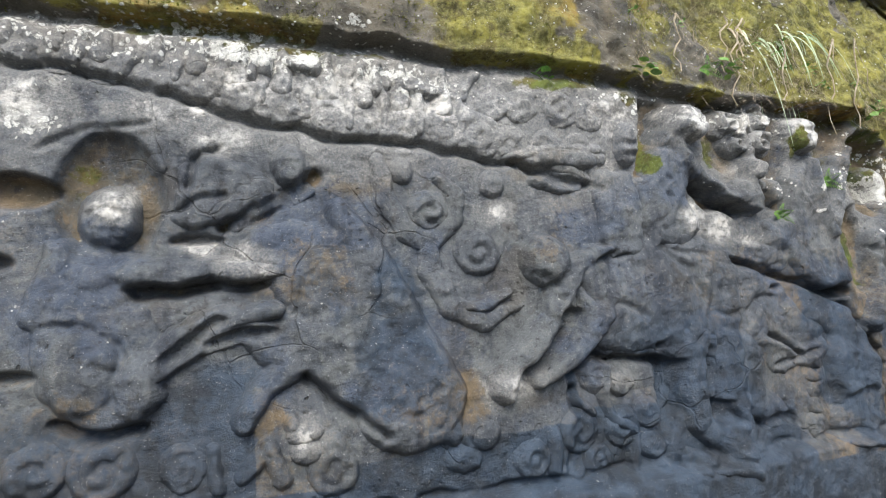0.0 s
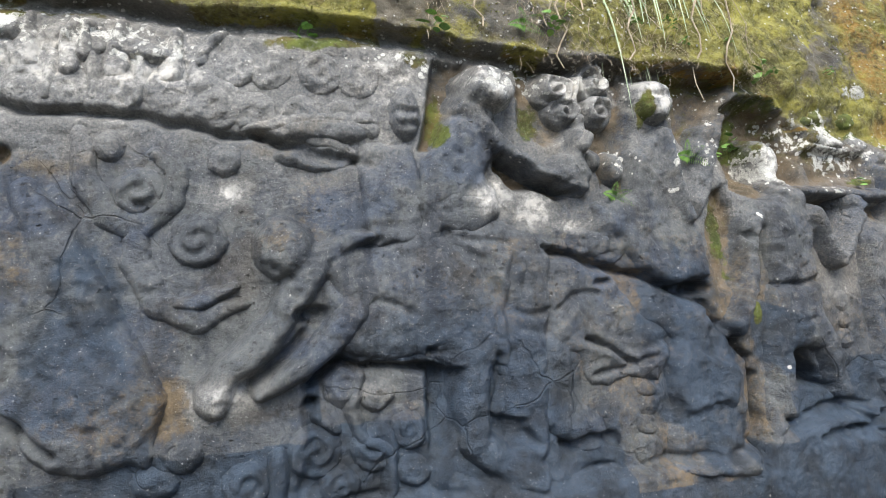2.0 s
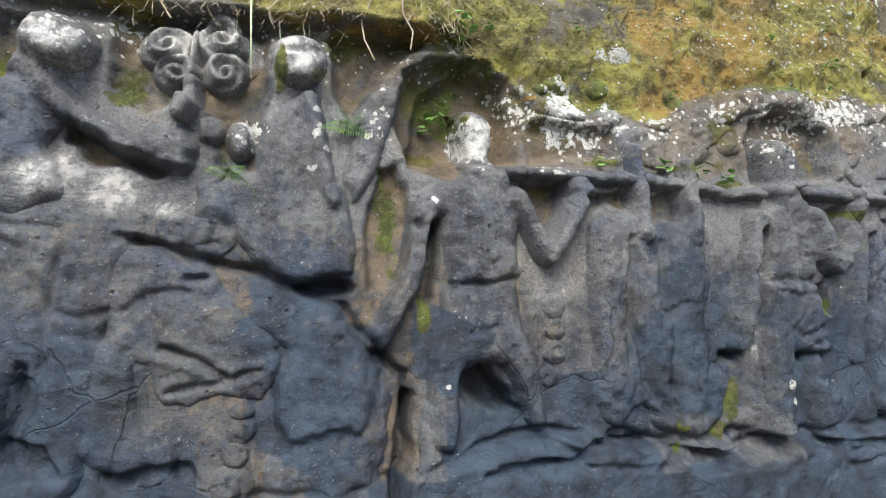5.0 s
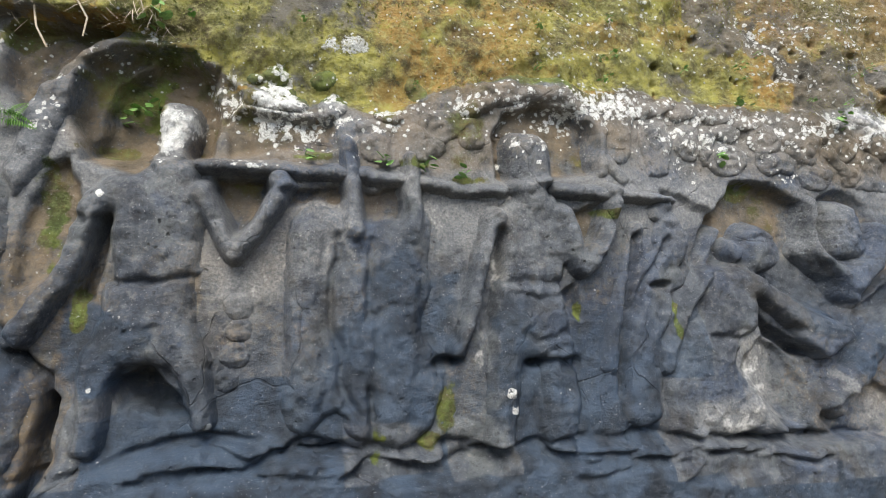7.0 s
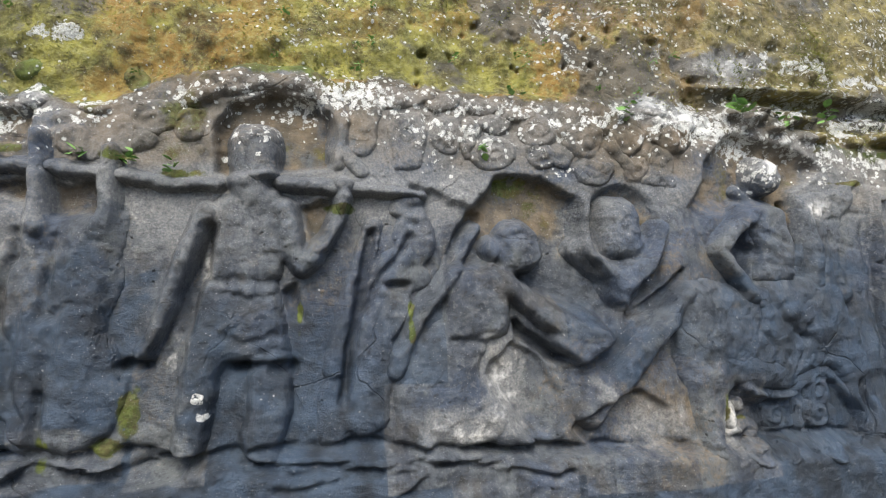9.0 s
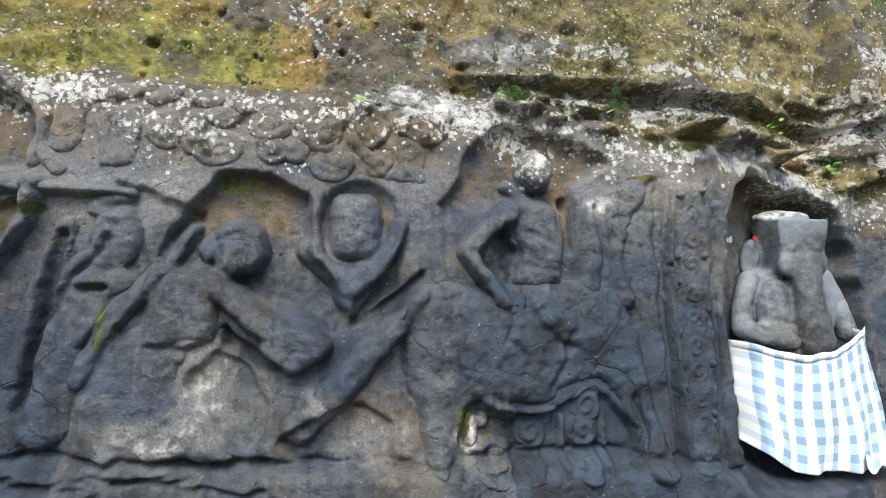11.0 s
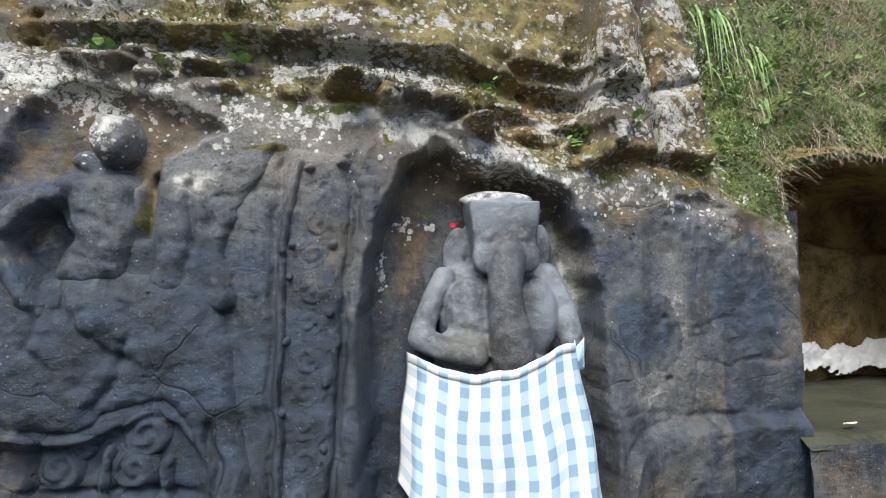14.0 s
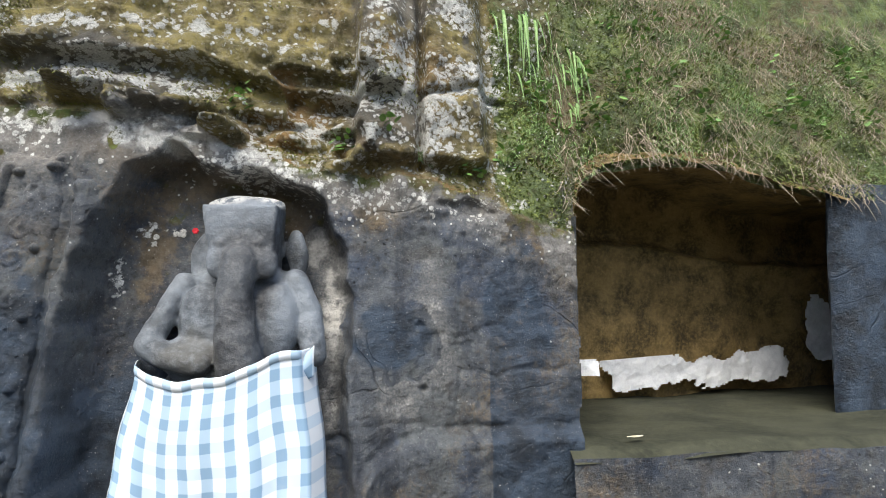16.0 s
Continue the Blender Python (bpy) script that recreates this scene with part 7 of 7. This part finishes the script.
def leaf_mesh(name, length, width, material):
    bm = bmesh.new()
    rows = []
    for k in range(6):
        s = k / 5
        w = width * math.sin(math.pi * min(s * 0.92 + 0.06, 1)) ** 0.8 * 0.5
        y = length * s
        rows.append([bm.verts.new((-w, y, -0.1 * length * s * s)), bm.verts.new((0, y, -0.12 * width - 0.1 * length * s * s)), bm.verts.new((w, y, -0.1 * length * s * s))])
    for a, b in zip(rows, rows[1:]):
        for k in (0, 1):
            bm.faces.new((a[k], a[k + 1], b[k + 1], b[k])).smooth = True
    me = bpy.data.meshes.new(name)
    bm.to_mesh(me)
    bm.free()
    me.materials.append(material)
    return me


LEAVES = [leaf_mesh("leaf", 0.055, 0.038, LEAF), leaf_mesh("leaf", 0.04, 0.03, LEAF)]
rng = random.Random(7)


def stem_curve(points, r0, r1):
    bm = bmesh.new()
    rings = []
    for k, p in enumerate(points):
        r = r0 + (r1 - r0) * k / (len(points) - 1)
        rings.append([bm.verts.new((p[0] + r * math.cos(a), p[1] + r * math.sin(a) * 0.7, p[2] + r * math.sin(a) * 0.7)) for a in (0, 1.26, 2.51, 3.77, 5.03)])
    for a, b in zip(rings, rings[1:]):
        for k in range(5):
            bm.faces.new((a[k], a[(k + 1) % 5], b[(k + 1) % 5], b[k])).smooth = True
    return bm


def leafy_plant(x, z, count, spread, size=1.0):
    y = surface_y(x, z)
    base = tagged(new("leafy_plant"), "small green leafy plant rooted in a rock crevice", "plant", "plants in the rock")
    base.location = (x, y, z)
    part("stem", stem_curve([(0, 0.02, 0), (0.01, -0.03, 0.02), (0.02, -0.05, 0.5 * spread)], 0.003, 0.0015), LEAF, base)
    for k in range(count):
        a = k * 2.4 + rng.uniform(-0.4, 0.4)
        r = spread * math.sqrt((k + 0.5) / count)
        ob = new("leaf", LEAVES[k % 2])
        ob.parent = base
        s = size * rng.uniform(0.7, 1.25)
        ob.matrix_basis = Matrix.LocRotScale((r * math.cos(a), -0.03 - rng.uniform(0, 0.05), r * math.sin(a)), Euler((rng.uniform(-0.6, 0.9), rng.uniform(-0.6, 0.6), rng.uniform(0, 6.3))), (s, s, s))
    return base


for place in ((8.92, 2.21, 9, 0.05), (9.22, 2.26, 8, 0.05), (10.40, 2.20, 12, 0.065), (10.90, 1.98, 12, 0.07), (8.68, 2.26, 10, 0.05), (11.57, 1.86, 9, 0.06), (11.14, 2.06, 7, 0.04),
              (11.80, 1.95, 12, 0.08), (12.02, 2.42, 14, 0.10), (5.16, 1.875, 5, 0.03), (5.36, 1.86, 7, 0.045), (7.04, 1.965, 6, 0.035), (4.79, 1.90, 4, 0.025), (7.85, 2.21, 9, 0.06),
              (7.23, 2.30, 6, 0.04), (5.54, 1.83, 5, 0.03), (4.11, 2.15, 8, 0.05), (4.01, 2.10, 9, 0.06), (4.15, 2.53, 9, 0.07), (2.85, 2.68, 10, 0.06), (1.66, 2.57, 9, 0.05), (2.24, 2.62, 7, 0.04),
              (12.35, 2.55, 12, 0.10), (12.2, 2.2, 10, 0.09), (13.2, 2.45, 9, 0.08), (14.1, 2.35, 12, 0.10), (14.6, 2.75, 12, 0.11), (12.9, 3.0, 14, 0.12), (14.78, 1.32, 14, 0.11)):
    leafy_plant(*place)
for _ in range(30):
    x = rng.uniform(2.2, 8.3)
    leafy_plant(x, float(np.interp(x, BANK_X, BANK_Z)) + rng.uniform(0.08, 0.5), rng.randint(5, 9), rng.uniform(0.015, 0.03), 0.42)
for _ in range(16):
    leafy_plant(rng.uniform(12.2, 14.6), rng.uniform(2.25, 3.1), rng.randint(7, 13), rng.uniform(0.06, 0.11))


def fern(x, z, size):
    """A small fern: a few arching fronds with paired leaflets."""
    base = tagged(new("fern"), "small bright green fern growing from the rock", "fern", "ferns in the rock")
    base.location = (x, surface_y(x, z), z)
    for k in range(4):
        a = radians(-20 + 62 * k + rng.uniform(-12, 12))
        bm = bmesh.new()
        n = 11
        for i in range(n):
            s = i / (n - 1)
            cx, cz, cy = size * s * math.cos(a), size * s * math.sin(a) - 0.25 * size * s * s, -0.03 - 0.3 * size * s
            for side in (-1, 1):
                w = 0.32 * size * (1 - s) ** 0.7 + 0.004
                dx, dz = -math.sin(a) * side * w, math.cos(a) * side * w
                t = 0.035 * size
                p = [bm.verts.new(q) for q in ((cx - t * math.cos(a), cy, cz - t * math.sin(a)), (cx + dx * 0.6 - t * math.cos(a), cy - 0.01, cz + dz * 0.6), (cx + dx, cy, cz + dz - 0.02 * size), (cx + dx * 0.5 + t * math.cos(a), cy, cz + dz * 0.5 + t * math.sin(a)))]
                bm.faces.new(p)
        part("frond", bm, LEAF, base)
    return base


fern(3.60, 2.02, 0.11), fern(3.11, 1.80, 0.09), fern(8.60, 2.28, 0.09), fern(11.30, 1.92, 0.08), fern(2.70, 2.66, 0.10)


def blade(bm, root, way, length, width, droop, n=6):
    """One grass blade that leaves its root along way and droops."""
    side = Vector(way).cross(Vector((0, 1, 0.2))).normalized() * width
    last = None
    for k in range(n):
        s = k / (n - 1)
        p = Vector(root) + Vector(way) * length * s + Vector((0, 0, -droop * s * s))
        w = side * (1 - s) ** 0.6 * (0.6 + 0.4 * min(1, 4 * s)) if k < n - 1 else side * 0.03
        pair = (bm.verts.new(p - w), bm.verts.new(p + w))
        if last:
            bm.faces.new((last[0], last[1], pair[1], pair[0])).smooth = True
        last = pair


def hanging_grass(x, z, count, lo, hi, material, label, spread=0.12):
    base = tagged(new("hanging_grass"), label, "grass", "grass hanging over the face")
    for _ in range(count):
        bm = bmesh.new()
        rx = x + rng.gauss(0, spread)
        blade(bm, (rx, surface_y(rx, z) + 0.01, z + rng.uniform(-0.04, 0.06)), (rng.uniform(-0.25, 0.35), -rng.uniform(0.45, 0.95), rng.uniform(-0.3, 0.25)), rng.uniform(lo, hi) * 0.55, rng.uniform(0.005, 0.011), rng.uniform(lo, hi), 8)
        part("blade", bm, material, base)


hanging_grass(3.42, 2.98, 16, 0.35, 0.75, PALE_GRASS, "long pale green grass hanging down over the ledge", 0.10)
hanging_grass(3.75, 3.05, 12, 0.35, 0.65, PALE_GRASS, "long pale green grass blades over the bank")
hanging_grass(3.15, 3.0, 12, 0.2, 0.45, STRAW, "dry hanging grass on the bank")
hanging_grass(11.95, 2.95, 18, 0.25, 0.6, GRASS, "green grass hanging beside the stone pier", 0.09)
hanging_grass(12.1, 2.62, 16, 0.2, 0.45, GRASS, "bright green grass clump beside the pier", 0.10)
hanging_grass(12.25, 2.35, 12, 0.15, 0.35, GRASS, "short green grass clump on the bank", 0.10)
hanging_grass(12.25, 2.75, 14, 0.2, 0.5, GRASS, "green grass tuft hanging on the earth bank")


def hanging_root(points):
    ob = tagged(new("hanging_root"), "thin pale root hanging over the ledge", "root", "roots hanging over the face")
    part("strand", stem_curve(points, 0.007, 0.004), STRAW, ob)
    part("strand", stem_curve([(a + 0.02 + 0.03 * k, b + 0.01, c + 0.02 * k) for k, (a, b, c) in enumerate(points)], 0.004, 0.002), STRAW, ob)


for x, top, low in ((3.70, 2.95, 2.33), (3.87, 2.95, 2.37), (2.45, 2.95, 2.62), (2.83, 3.0, 2.66), (2.95, 3.0, 2.72), (2.89, 2.9, 2.45), (3.3, 2.9, 2.52)):
    y = surface_y(x, 2.6) - 0.03
    hanging_root([(x + 0.03 * math.sin(1.7 * k + x * 9), y - 0.01 * math.sin(k * 2.1), top + (low - top) * k / 7) for k in range(8)])


# ---- stuff: moss tufts, straw and grass on the banks ----


def tufts(name, places, material, label, length, width, down):
    r = np.random.default_rng(len(places))
    x, z = np.array(places).T
    n = len(x)
    i = np.clip(((x - LEFT) / STEP).astype(int), 0, GX.shape[0] - 1)
    j = np.clip(((z - FOOT) / STEP).astype(int), 0, GX.shape[1] - 1)
    y = np.where(x > RIGHT - 0.02, bank_y(x, z), face_y(x, z) - OUT[i, j])
    a, l = r.uniform(-1.3, 1.3, n), length * r.uniform(0.4, 1.3, n)
    dx, dz, dy = l * np.sin(a), l * np.cos(a) * np.where(r.random(n) < down, -1, 1), -l * r.uniform(0.2, 0.9, n)
    w = width * r.uniform(0.6, 1.4, n)
    rows = [(x - w, y + 0.01, z), (x + w, y + 0.01, z), (x + 0.5 * dx + w * 0.7, y + 0.7 * dy, z + 0.6 * dz), (x + 0.5 * dx - w * 0.7, y + 0.7 * dy, z + 0.6 * dz), (x + dx, y + dy, z + 0.8 * dz - 0.2 * l)]
    verts = np.stack([np.stack(p, -1) for p in rows], axis=1).reshape(-1, 3)
    faces = []
    for k in range(0, 5 * n, 5):
        faces += [(k, k + 1, k + 2, k + 3), (k + 3, k + 2, k + 4)]
    me = bpy.data.meshes.new(name)
    me.from_pydata(verts.tolist(), [], faces)
    me.materials.append(material)
    return tagged(new(name, me), label, "vegetation", kind="stuff")


BANK_MOSS = plain_material("green bank moss", (0.070, 0.105, 0.022), (0.20, 0.24, 0.055), 6, 0.001)
MOSS_TUFT = plain_material("moss tufts", (0.12, 0.14, 0.03), (0.30, 0.30, 0.07), 12, 0.001)


def bank_places(n, x0, x1, up, patch, seed):
    r, found = random.Random(seed), []
    while len(found) < n:
        x = r.uniform(x0, x1)
        lo = np.interp(x, LIP_X, LIP_Z) if x > RIGHT else np.interp(x, BANK_X, BANK_Z)
        z = lo + 0.02 + r.random() * up
        if noise.noise((x * 2.2, z * 2.2, seed)) + r.uniform(-0.3, 0.3) > patch:
            found.append((x, z))
    return found


tufts("moss_tuft_field", bank_places(9000, -2.0, 8.4, 0.9, 0.1, 11), MOSS_TUFT, "short yellow-green moss tufts on the bank", 0.016, 0.0035, 0.5)
tufts("moss_tuft_field", bank_places(5000, 8.4, 12.2, 0.9, 0.25, 12), MOSS_TUFT, "short green moss tufts on the rock ledges", 0.016, 0.0035, 0.5)
tufts("grass_field", bank_places(6000, 11.75, 16.5, 1.5, 0.28, 13), GRASS, "short green grass on the earth bank", 0.045, 0.003, 0.6)
tufts("straw_field", bank_places(4600, 12.1, 16.5, 1.5, 0.0, 14), STRAW, "dry straw and twigs lying on the earth bank", 0.15, 0.0018, 0.7)
tufts("moss_field", bank_places(20000, 11.75, 16.5, 1.3, -0.3, 15), BANK_MOSS, "mossy green cover on the earth bank", 0.022, 0.005, 0.5)
tufts("straw_field", bank_places(900, 2.2, 4.2, 0.6, 0.0, 16), STRAW, "fine dry straw on the mossy ledge", 0.10, 0.0014, 0.8)

# ---- the hill over and behind the face ----
terrain("ground_hill", np.linspace(-2.42, 22, 120), np.linspace(0, 1, 30),
        lambda u, v: (u, face_y(u, 3.6) + 0.2 + (1.0 - 0.10 * (u - 12.2)) * ease(11.2, 12.0, u) + 9 * v + 0.3 * fbm(u, v * 6, 2, 3, 99) * v,
                      3.45 + (2.6 * ease(11.6, 12.6, u) + 3.5 * v ** 0.9) + 0.25 * fbm(u, v * 6, 1.2, 3, 100) * (1 - 0.6 * ease(11.2, 12, u))), GRASSY, "grassy hillside over the carved cliff", "hillside")
terrain("wall_cliff_end", np.linspace(0, 1, 20), np.linspace(0, 1, 30),
        lambda u, v: (-2.39 - 0.3 * u + 0.1 * fbm(u * 9, v * 4, 1.1, 3, 102), face_y(-2.4, -0.45 + 4.1 * v) - 0.02 + 9.2 * u, -0.45 + v * (4.0 + 3.4 * u)), STONE, "plain rock end of the cliff", "rock face")

# ---- an unseen bank behind the camera, added to block light from the low sky ----
terrain("ground_sky_blocker", np.linspace(-60, 70, 60), np.linspace(0, 1, 30),
        lambda u, v: (u, -5.5 - 5 * v + 0.4 * fbm(u, v * 5, 2.5, 3, 97), -0.6 + 5.5 * v ** 0.8 + 0.3 * fbm(u, v * 5, 1.5, 3, 98)), GRASSY, "unseen plain green bank added behind the camera to block low sky light", "earth bank")
